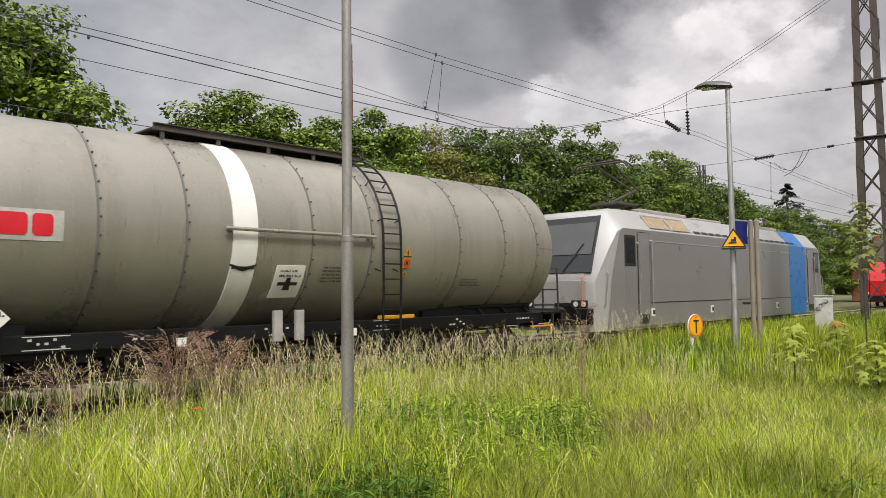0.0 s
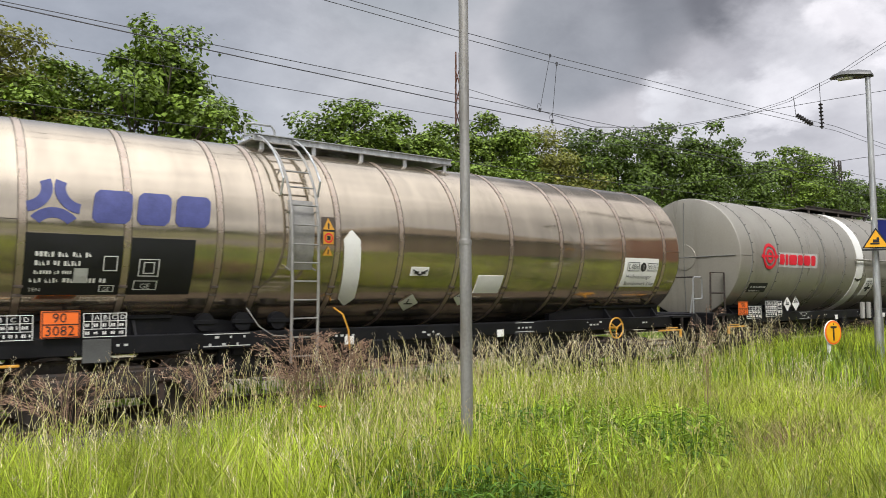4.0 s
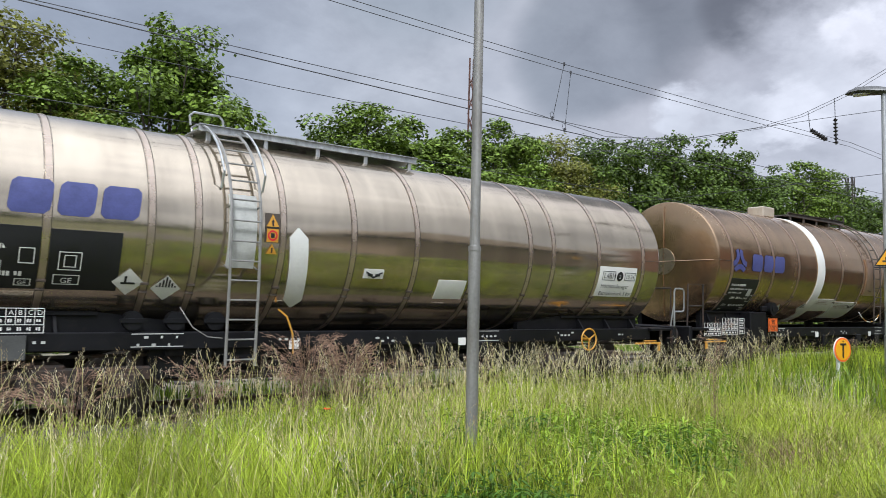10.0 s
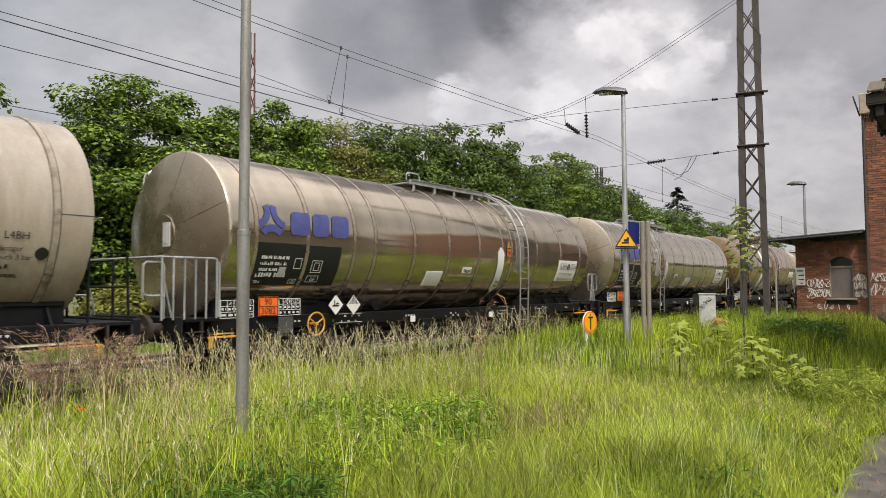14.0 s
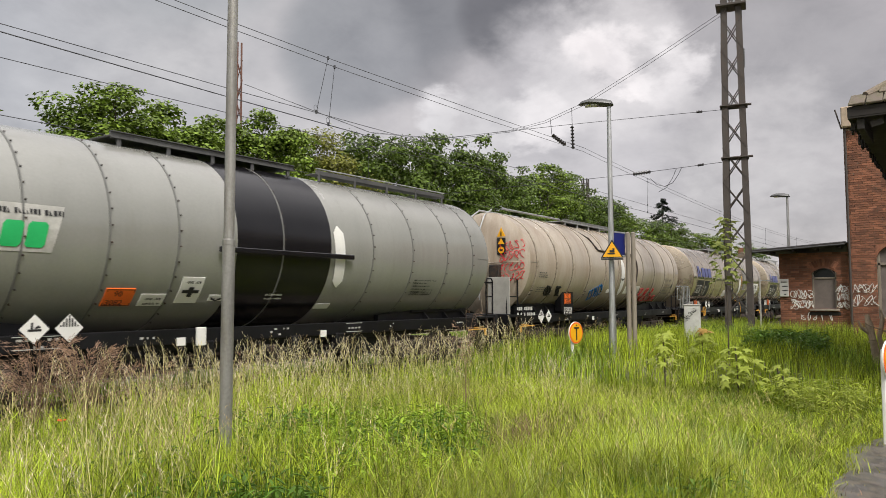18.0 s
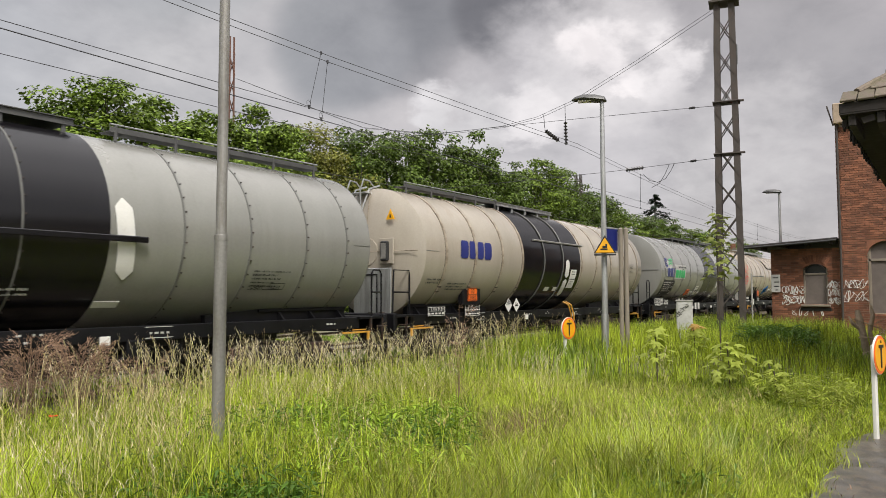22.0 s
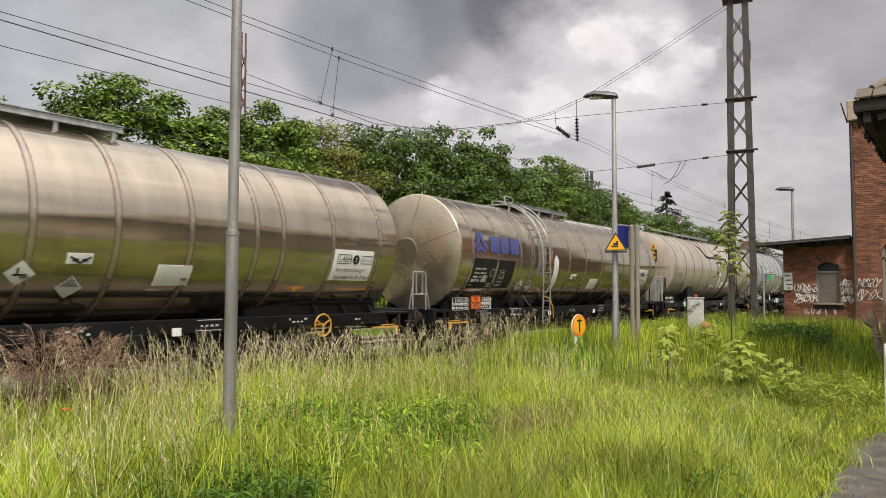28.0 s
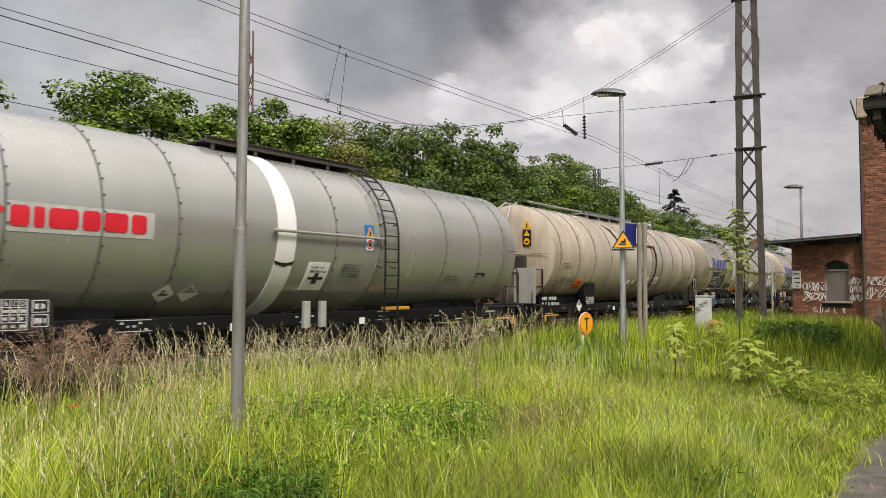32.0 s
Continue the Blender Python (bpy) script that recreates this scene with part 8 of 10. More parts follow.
    part("triangle", Mesh().add([(xe + .018, -.61, 3.2), (xe + .018, -.83, 3.2), (xe + .018, -.72, 3.37)], [(0, 1, 2)]), M_sign_y, lab, "small yellow triangle", smooth=False)
    part("ring_sign", Mesh().cyl((xe + 0.016, -0.72, 3.03), (xe + .03, -0.72, 3.03), 0.1, n=18), M_sign_y, lab, "round yellow sign")
    part("mark", Mesh().box((xe + 0.012, -0.72, 3.03), (.008, 0.1, 0.05)).box((xe + 0.012, -0.72, 3.5), (.008, 0.03, 0.12)), M_ink, lab)
    if graffiti:
        rg = random.Random(14)
        g = Mesh()
        for row in range(4):
            for k in range(5):
                cy, cz = -1.3 + k * 0.14, 2.32 + 0.3 * row - 0.03 * k
                pts = []
                for a in np.linspace(0, 5, 12):
                    yy, zz = cy + 0.06 * math.cos(a * 1.6 + k * 1.3 + row), cz + 0.12 * math.sin(a * rg.choice((1.0, 1.0, 1.15)) + row * 2 + k)
                    rad = math.hypot(yy, zz - zc)
                    pts.append((-L / 2 - 0.31 + 0.33 * (rad / r) ** 4, yy, zz))
                g.tube(pts, 0.011, 4)
        part("graffiti", g, M_red, t, "red sprayed scrawl")["kind"] = "stuff"
        def sprayed(name, strokes, x0, h0, w, hgt, thick, paint):
            g = Mesh()
            for line in strokes:
                pts = []
                for (xa, ha), (xb, hb) in zip(line, line[1:]):
                    for i in range(4):
                        f = i / 4
                        hh = h0 + (ha + (hb - ha) * f) * hgt
                        pts.append((x0 + (xa + (xb - xa) * f) * w, -(r + .012) * math.cos(hh / r), zc + (r + .012) * math.sin(hh / r)))
                g.tube(pts, thick, 4)
            part("graffiti", g, paint, t, name)["kind"] = "stuff"
        # large red outlined shapes, a blue tag and two dark blots
        for k in range(4):
            j = rg.uniform(-.05, .05)
            sprayed("red sprayed outlines", [[(.05, .1), (.15 + j, .95), (.55, 1.0), (.45, .75), (.3, .7), (.28, .5), (.7, .45 + j), (.85, .1), (.5, 0), (.05, .1)], [(.3, .35), (.6, .3)]], 2.45 + k * .58, -1.3, .56, .62 if k < 3 else .3, .014, M_red)
        for k in range(6):
            ph = rg.uniform(0, 6)
            sprayed("blue sprayed tag", [[(.5 + .5 * math.cos(a * 1.5 + ph), .5 + .5 * math.sin(a + ph)) for a in np.linspace(0, 4.6, 9)]], -2.05 + k * .14, -1.22 + .05 * k, .22, .42, .017, M_lblue)
        for x0 in (-5.3, -4.62):
            for k in range(5):
                ph = rg.uniform(0, 6)
                sprayed("dark sprayed blot", [[(.5 + .5 * math.cos(a * 1.5 + ph), .5 + .5 * math.sin(a + ph)) for a in np.linspace(0, 4.6, 8)]], x0 + k * .05, -1.02, .2, .34, .02, M_ink)
    return t


# blue-grey wagons with the black band
def bluegrey_wagon(second=False):
    L, r, zc = 14.3, 1.55, 2.64
    mid = -88.35
    def X(x): return x - mid
    t = wagon_base("tank_wagon", "blue-grey tank wagon with glossy black band, blue and green emblem", L, r, zc, M_bluegrey, ("flat", "flat"), [-6.63, -5.46, -4.24, -3.05, -1.92, 0.22, 2.67, 4.0, 5.32, 6.42], None, M_seam_grey)
    for xr in (-L / 2 - 0.62, L / 2 + 0.62):
        part("end_rail", Mesh().tube([(xr - .16, -1.18, 1.18), (xr - .16, -1.18, 2.1), (xr - .1, -1.18, 2.18), (xr + .1, -1.18, 2.18), (xr + .16, -1.18, 2.1), (xr + .16, -1.18, 1.18)], 0.02, 6).tube([(xr - .16, -1.18, 1.7), (xr + .16, -1.18, 1.7)], 0.016, 6), M_frame, t, "black tubular end rail")
    part("black_band", Mesh().lathe([(-0.8, r - .006), (-0.8, r + .004), (1.43, r + .004), (1.43, r - .006)], 64, 0, zc), M_black, t, "glossy black band")
    rail = part("side_rail", Mesh().box((0.38, -(r + .08), zc - .17), (3.2, 0.06, 0.09), 0.012), M_black, t)
    for x in (-1.0, 0.4, 1.8):
        part("rail_bracket", Mesh().box((x, -(r + .03), zc - .17), (0.06, 0.12, 0.07), 0.01), M_black, rail)
    part("emblem_ground", Mesh().shape([(-6.75, .06), (-5.75, .06), (-5.6, .42), (-6.7, .46)], r, zc, .006, 4), M_paleground, t, "paler emblem ground", smooth=False)
    part("emblem_ground", Mesh().shape([(-6.42, -.26), (-5.45, -.26), (-5.4, .06), (-6.35, .06)], r, zc, .006, 4), M_paleground, t, "paler emblem ground", smooth=False)
    part("emblem_ground", Mesh().shape([(X(-93.7), -.36), (X(-92.2), -.36), (X(-92.05), .27), (X(-93.6), .27)], r, zc, .006, 4), M_paleground, t, "paler emblem ground", smooth=False)
    m = Mesh()
    cx = X(-94.8)
    for k, (r0, r1) in enumerate(((0.13, 0.2), (0.04, 0.09))):
        n = 22
        vs = []
        for i in range(n):
            a = 0.5 + 5.2 * i / (n - 1)
            for q in (r0, r1):
                h = 0.33 + q * math.sin(a)
                vs.append((cx + q * math.cos(a), -(r + .018) * math.cos(h / r), zc + (r + .018) * math.sin(h / r)))
        m.add(vs, [(2 * i, 2 * i + 1, 2 * i + 3, 2 * i + 2) for i in range(n - 1)])
    part("round_emblem", m, M_navy, t, "blue curled emblem", smooth=False)
    g = Mesh()
    for k in range(3):
        x0, h0 = X(-94.55 + 0.05 * k), 0.22 + 0.1 * k
        g.shape([(x0, h0), (x0 + .3, h0 + .05), (x0 + .55, h0), (x0 + .5, h0 + .07), (x0 + .28, h0 + .1), (x0, h0 + .05)], r, zc, .018, 4)
    part("wave_emblem", g, M_green, t, "green wave stripes", smooth=False)
    block_logo(t, X(-94.72), -0.28, (0.32, 0.3, 0.12), 0.38, r, zc, M_navy, 0.07, 0.07, "dark blue painted emblem block")
    block_logo(t, X(-93.62), -0.3, (0.4, 0.24, 0.26, 0.26), 0.34, r, zc, M_green, 0.05, 0.05, "green painted emblem block")
    rng = random.Random(2)
    part("small_print", bars(X(-93.15), 0.13, 1.1, 1, 0.1, r, zc, rng), M_ink, t, smooth=False)
    skin_panel(t, X(-95.0), X(-93.55), -42, -16, r, zc, M_panel, "black inscription panel", M_white, 5, 0.055, 23)
    hx, hh = (-0.3, -1.2) if second else (-2.72, -1.02)
    p = part("hazard_plate", Mesh().plate(hx - .23, hx + .23, math.degrees((hh - .16) / r), math.degrees((hh + .16) / r), r, zc, .02), M_orange, t, "orange hazard plate with black numbers")
    drum_text(p, "90", hx - .1, hh + .02, 0.14, r + .01, zc, M_ink)
    drum_text(p, "3082", hx - .19, hh - .14, 0.14, r + .01, zc, M_ink)
    rule(p, hx - .22, hx + .22, hh - .15, hh + .15, r, zc, M_ink, .024)
    sh = 0.14 if second else 0.0
    for x0, x1, a0, a1, rows in ((-2.36 + sh, -1.94 + sh, -44, -35.5, 2), (-1.74 + sh, -1.33 + sh, -42, -24, 1), (-1.12 + sh, -0.84 + sh, -40.5, -36, 0)):
        skin_panel(t, x0, x1, a0, a1, r, zc, M_white, "white plate with a black diagram", M_ink, rows, 0.05, 9)
    part("valve_sketch", Mesh().shape([(-1.69 + sh, -.93), (-1.38 + sh, -.93), (-1.38 + sh, -.87), (-1.69 + sh, -.87)], r, zc, .022, 1).shape([(-1.58 + sh, -1.0), (-1.49 + sh, -1.0), (-1.49 + sh, -.82), (-1.58 + sh, -.82)], r, zc, .022, 1), M_ink, t, smooth=False)
    part("chevron", Mesh().shape([(-1.1 + sh, -1.0), (-.98 + sh, -1.06), (-.86 + sh, -1.0), (-.86 + sh, -1.04), (-.98 + sh, -1.1), (-1.1 + sh, -1.04)], r, zc, .024, 3), M_ink, t, smooth=False)
    white_stroke(t, 1.62, 1.74, 16, -29, r, zc, 0.28)
    part("small_print", bars(0.05, -.98, 0.5, 2, 0.045, r, zc, rng), M_white, t, smooth=False)
    part("small_print", bars(X(-84.2), -0.6, 0.9, 6, 0.04, r, zc, rng), M_ink, t, smooth=False)
    skin_panel(t, 1.45, 1.85, -49, -44, r, zc, M_white, "plain white plate")
    drum_text(t, "L4BH", 4.2, -0.93, 0.12, r, zc, M_ink)
    drum_text(t, "03.24", 4.65, -0.93, 0.1, r, zc, M_ink)
    rule(t, 4.62, 4.97, -.95, -.81, r, zc, M_ink, .014)
    if second:
        diamond(t, -2.54, -1.03, r, zc, "bars")
        diamond(t, -3.3, 1.25, r, zc, "sign", -1.24)
    else:
        for k, x in (("sign", -3.91), ("bars", -3.44)):
            diamond(t, x, 1.26, r, zc, k, -1.24)
    data_grid(t, -7.05, 1.14, 7, 3, -1.2, 31)
    data_grid(t, -5.84, 1.16, 3, 2, -1.2, 32)
    top_walkway(t, -2.5, 1.4, zc + r, M_grate)
    top_channel(t, X(-86.4), X(-81.8), zc + r, M_grate)
    for x in (-89.6, -89.1):
        part("white_box", Mesh().box((X(x), -1.22, 1.05), (0.18, 0.05, 0.3), 0.01), M_white, t)
    return t


# cream wagon with the black band
def cream_wagon():
    L, r, zc = 14.1, 1.55, 2.66
    mid = -104.95
    def X(x): return x - mid
    t = wagon_base("tank_wagon", "cream tank wagon with black band and dark blue emblem", L, r, zc, M_cream, ("dish", "dish"), [-6.22, -4.92, -3.57, -2.45, 1.56, 2.72, 4.0, 5.32, 6.6], M_frame, M_seam_beige)
    part("black_band", Mesh().lathe([(-2.38, r - .006), (-2.38, r + .006), (1.4, r + .006), (1.4, r - .006)], 64, 0, zc), M_black, t, "glossy black band")
    fr = Mesh()
    for x in (-106.11, -104.85):
        fr.tube([(X(x), -(r + .03) * math.cos(radians(a)), zc + (r + .03) * math.sin(radians(a))) for a in range(80, -71, -10)], 0.02, 6)
    part("panel_strip", fr, M_seam_grey, t, "dark edge strips on the black band")
    fr = Mesh()
    fr.tube([(-1.72, -(r + .03) * math.cos(radians(20.5)), zc + (r + .03) * math.sin(radians(20.5))), (1.68, -(r + .03) * math.cos(radians(20.5)), zc + (r + .03) * math.sin(radians(20.5)))], 0.03, 6)
    part("side_rail", fr, M_ladder, t, "dull grey rail along the black band")
    block_logo(t, -5.63, -0.12, (0.34, 0.34, 0.28, 0.34), 0.44, r, zc, M_navy, 0.03, 0.05, "dark blue painted emblem block")
    white_stroke(t, 0.43, 0.46, 2, -19, r, zc, 0.26)
    white_stroke(t, 0.46, 0.52, -20.5, -43, r, zc, 0.26)
    skin_panel(t, 0.72, 1.14, -20, -9, r, zc, M_white, "white plate with print", M_ink, 2, 0.04, 3)
    skin_panel(t, 0.74, 1.16, -32, -21, r, zc, M_white, "white plate with print", M_ink, 2, 0.04, 4)
    for x in (-105.65, -105.08):
        skin_panel(t, X(x), X(x + .28), -36, -31, r, zc, M_white, "small white plate")
    hazard_plate(t, -4.7, -1.3, 1.64)
    part("plate_board", Mesh().box((-4.7, -1.2, 1.62), (0.82, 0.16, 0.5), 0.02), M_frame, t, "black plate holder")
    data_grid(t, -4.95, 1.1, 4, 3, -1.24, 41)
    data_grid(t, -6.55, 1.14, 4, 2, -1.24, 43)
    for k, x in (("bars", -2.77), ("sign", -2.32)):
        diamond(t, x, 1.34, r, zc, k, -1.24)
    rng = random.Random(12)
    for x, h, rows in ((-111.8, -0.7, 2), (-110.9, -0.8, 3)):
        part("small_print", bars(X(x), h, 0.9, rows, 0.045, r, zc, rng), M_ink, t, smooth=False)
    drum_text(t, "L 4 BH", 5.75, -0.24, 0.14, r, zc, M_ink)
    drum_text(t, "03.24", 5.85, -0.05, 0.1, r, zc, M_ink)
    rule(t, 5.82, 6.15, -.07, .07, r, zc, M_ink, .014)
    drum_text(t, "Höchstzulässiger", 5.2, -0.42, 0.1, r, zc, M_ink)
    drum_text(t, "Betriebsdruck 3 bar", 5.2, -0.55, 0.1, r, zc, M_ink)
    skin_panel(t, 5.05, 5.55, -8.5, -4, r, zc, M_ladder, "dull grey plate")
    top_walkway(t, -2.2, 1.4, zc + r, M_galv)
    top_channel(t, X(-111.6), X(-107.2), zc + r, M_grate)
    xe = -L / 2 - 0.3
    lad = Mesh()
    for y in (0.1, 0.53):
        lad.tube([(xe - 0.1, y, 1.6), (xe - 0.1, y, 3.6), (xe + 0.2, y, 4.2), (xe + .6, y, zc + r + .12)], 0.022, 6)
    for k in range(9):
        lad.cyl((xe - 0.1, 0.1, 1.7 + k * 0.25), (xe - 0.1, 0.53, 1.7 + k * 0.25), 0.014, n=6)
    for y in (0.1, 0.53):
        lad.tube([(xe - 0.1, y, 3.6), (xe - .12, y, 4.15), (xe + .0, y, 4.42), (xe + .22, y, 4.4), (xe + .4, y, zc + r + .05)], 0.018, 6)
    lad.box((xe + .2, 0.3, 4.1), (0.4, 0.5, 0.03), 0.006)
    part("end_ladder", lad, M_galv, t, "pale end ladder")
    win = part("gauge_plate", Mesh().box((xe + 0.0, -0.62, 2.66), (0.05, 0.42, 0.6), 0.01), M_cream, t, "square plate round the gauge window")
    part("gauge_window", Mesh().box((xe - 0.05, -0.6, 2.66), (0.1, 0.22, 0.46), 0.03), M_rubber, win, "black framed gauge window")
    part("glass", Mesh().box((xe - 0.103, -0.6, 2.66), (0.012, 0.14, 0.36), 0.004), M_ladder, win)
    part("end_screen", Mesh().box((xe - 0.42, -0.55, 1.72), (0.04, 1.1, 1.05), 0.01), M_galv, t, "grey sheet panel at the end deck")
    lab = part("warning_label", Mesh().add([(xe + .02, -.58, 3.4), (xe + .02, -.84, 3.4), (xe + .02, -.71, 3.64), (xe + .035, -.58, 3.4), (xe + .035, -.84, 3.4), (xe + .035, -.71, 3.64)], [(0, 1, 2), (5, 4, 3), (0, 3, 4, 1), (1, 4, 5, 2), (2, 5, 3, 0)]), M_sign_y, t, "yellow triangular warning label", smooth=False)
    part("bolt_mark", Mesh().box((xe + .016, -.71, 3.48), (0.008, 0.03, 0.09)), M_ink, lab)
    part("hose_loop", Mesh().tube([(0.8, -1.2, 1.4), (.86, -1.36, 1.3), (.98, -1.4, 1.0), (1.0, -1.4, .8)], 0.025, 6).tube([(1.0, -1.2, 1.4), (1.06, -1.36, 1.3), (1.16, -1.4, 1.0), (1.18, -1.4, .8)], 0.025, 6), M_yellow, t, "yellow hose loop")
    return t


def locomotive():
    """Silver electric engine with a blue stripe. Its own x runs from the rear nose (0) to the far nose."""
    t = thing("electric_locomotive", pose(0, TRACK_Y, 0), "silver-grey electric locomotive with a blue stripe and raised pantograph", "locomotive")
    LB = 17.9
    secs = [(0.0, 1.22, 1.95, 1.75), (0.04, 1.28, 2.1, 1.9), (0.55, 1.40, 3.15, 2.75), (0.86, 1.46, 3.72, 3.2), (1.1, 1.49, 3.86, 3.3), (1.9, 1.49, 3.88, 3.32)]
    secs = secs + [(LB - x, w, a, b) for x, w, a, b in secs[::-1]]
    vs, fs = [], []
    for x, w, top, sh in secs:
        vs += [(x, -w * .97, 0.62), (x, -w, 1.2), (x, -w, sh), (x, -w * .70, top), (x, w * .70, top), (x, w, sh), (x, w, 1.2), (x, w * .97, 0.62)]
    k8 = 8
    for k in range(len(secs) - 1):
        fs += [(k * 8 + i, k * 8 + (i + 1) % 8, (k + 1) * 8 + (i + 1) % 8, (k + 1) * 8 + i) for i in range(8)]
    fs += [tuple(range(8))[::-1], tuple((len(secs) - 1) * 8 + i for i in range(8))]
    part("body", Mesh().add(vs, fs), M_silver, t)
    part("side_panel", Mesh().box((8.95, -1.494, 2.0), (15.7, 0.02, 2.62), 0.005), M_lgrey, t, "darker grey side field")
    part("side_panel", Mesh().box((8.95, 1.494, 2.0), (15.7, 0.02, 2.62), 0.005), M_lgrey, t, "darker grey side field")
    st = Mesh().box((14.3, -1.506, 2.0), (1.75, 0.02, 2.62), 0.004)
    st.add([(13.42, -1.51, 3.3), (15.17, -1.51, 3.3), (15.17, -1.05, 3.9), (13.42, -1.05, 3.9)], [(0, 1, 2, 3)])
    part("blue_stripe", st, M_lblue, t, "bright blue stripe", smooth=False)
    part("waist_line", Mesh().box((8.3, -1.508, 3.02), (12.4, 0.012, 0.02)), M_silver, t)
    part("sill_line", Mesh().box((8.3, -1.508, 1.32), (12.4, 0.012, 0.02)), M_rubber, t)
    for x, s in ((1.42, 1), (LB - 1.42, -1)):
        w = part("side_window", Mesh().box((x, -1.505, 2.72), (0.56, 0.03, 0.82), 0.09), M_rubber, t, "black rubber-framed cab window")
        part("pane", Mesh().box((x, -1.522, 2.72), (0.44, 0.012, 0.68), 0.05), M_glass, w, "dark glass")
        d = part("cab_door", Mesh().box((x + s * 0.72, -1.508, 2.12), (0.62, 0.03, 2.2), 0.02), M_lgrey, t, "cab door")
        part("door_seal", Mesh().box((x + s * 0.40, -1.512, 2.12), (0.018, 0.012, 2.2)).box((x + s * 1.04, -1.512, 2.12), (0.018, 0.012, 2.2)).box((x + s * 0.72, -1.512, 3.23), (0.65, 0.012, 0.018)), M_rubber, d)
        part("door_handle", Mesh().box((x + s * 0.5, -1.53, 2.05), (0.05, 0.02, 0.16), 0.006), M_galv, d)
        part("door_panel", Mesh().box((x + s * 0.72, -1.526, 2.2), (0.42, 0.01, 1.7), 0.03), M_lgrey, d)
        part("step_recess", Mesh().box((x + s * 0.72, -1.508, 0.88), (0.5, 0.02, 0.26), 0.02), M_rubber, t, "black step opening")
        for dx in (0.36, 1.1):
            part("handrail", Mesh().tube([(x + s * dx, -1.5, 1.25), (x + s * dx, -1.57, 1.3), (x + s * dx, -1.57, 2.9), (x + s * dx, -1.5, 2.95)], 0.018, 6), M_galv, t)
        part("rear_lamp", Mesh().cyl((x + s * 1.15, -1.5, 3.0), (x + s * 1.15, -1.56, 3.0), 0.05, n=12), M_galv, t)
        m = Mesh().add([(x - s * 0.97, -1.392, 0.66), (x - s * 0.33, -1.506, 0.66), (x - s * 0.33, -1.506, 3.3), (x - s * 0.47, -1.488, 3.2), (x - s * 0.80, -1.43, 2.0)], [(0, 1, 2, 3, 4)] if s > 0 else [(4, 3, 2, 1, 0)])
        part("cab_side_panel", m, M_lgrey, t, "grey cab side field with a slanted edge", smooth=False)
        part("corner_rail", Mesh().tube([(x - s * 1.1, -1.36, 1.25), (x - s * 1.1, -1.42, 1.3), (x - s * 1.0, -1.44, 2.1), (x - s * 1.0, -1.40, 2.15)], 0.016, 6), M_galv, t)
    # rear windscreen, wipers, lights
    sl = math.degrees(math.atan2(0.55, 1.3))
    for x, s in ((0.0, 1), (LB, -1)):
        w = part("windscreen", Mesh().add([(x + s * 0.02, -1.14, 2.14), (x + s * 0.02, 1.14, 2.14), (x + s * 0.80, 1.02, 3.66), (x + s * 0.80, -1.02, 3.66), (x + s * .12, -1.14, 2.12), (x + s * .12, 1.14, 2.12), (x + s * .9, 1.02, 3.6), (x + s * .9, -1.02, 3.6)],
                                        [(0, 3, 2, 1), (0, 1, 5, 4), (1, 2, 6, 5), (2, 3, 7, 6), (3, 0, 4, 7), (4, 5, 6, 7)]), M_glass, t, "large dark windscreen", smooth=False)
        part("pane", Mesh().add([(x + s * 0.243, -1.06, 2.62), (x + s * 0.243, 1.06, 2.62), (x + s * 0.69, 0.98, 3.48), (x + s * 0.69, -0.98, 3.48)], [(0, 3, 2, 1)] if s > 0 else [(0, 1, 2, 3)]), M_screen, w, "upper glass coloured grey for its reflection", smooth=False)
        part("wiper", Mesh().cyl((x + s * 0.0, -0.3, 2.15), (x + s * 0.36, -0.75, 2.9), 0.015, n=6), M_rubber, w)
        part("nose_panel", Mesh().box((x - s * 0.012, 0, 1.62), (0.03, 2.1, 0.62), 0.02), M_silver, t)
        for y in (-0.85, 0.85):
            h = part("headlight", Mesh().box((x - s * 0.03, y, 1.32), (0.05, 0.5, 0.2), 0.02), M_rubber, t, "black headlight cluster")
            for dy in (-0.13, 0.1):
                part("lens", Mesh().cyl((x - s * 0.05, y + dy, 1.32), (x - s * 0.065, y + dy, 1.32), 0.07, n=16), M_white, h, "clear lamp lens")
            part("end_handrail", Mesh().tube([(x - s * .02, y * 1.2, 1.25), (x - s * .2, y * 1.22, 1.3), (x - s * .2, y * 1.22, 2.0), (x - s * .02, y * 1.2, 2.05)], 0.014, 6), M_orange if y < 0 else M_silver, t)
        part("buffer_beam", Mesh().box((x - s * 0.1, 0, 1.0), (0.22, 2.5, 0.42), 0.02), M_frame, t)
        for y in (-0.875, 0.875):
            part("buffer", Mesh().cyl((x - s * .2, y, 1.04), (x - s * .5, y, 1.04), 0.12, n=14).cyl((x - s * .5, y, 1.04), (x - s * .56, y, 1.04), 0.25, n=20), M_frame, t)
        part("coupling", Mesh().tube([(x - s * .2, 0, 1.0), (x - s * .4, 0, .95), (x - s * .65, 0, .98)], 0.05, 8), M_gear, t)
        part("number_mark", Mesh().box((x - s * 0.035, -0.35, 1.3), (0.01, 0.55, 0.1)), M_ink, t, "row of small dark signs", smooth=False)
    part("skirt", Mesh().box((8.95, -1.42, 0.62), (9.0, 0.06, 0.5), 0.02), M_frame, t)
    part("transformer", Mesh().box((8.95, 0, 0.65), (5.5, 2.5, 0.6), 0.05), M_frame, t)
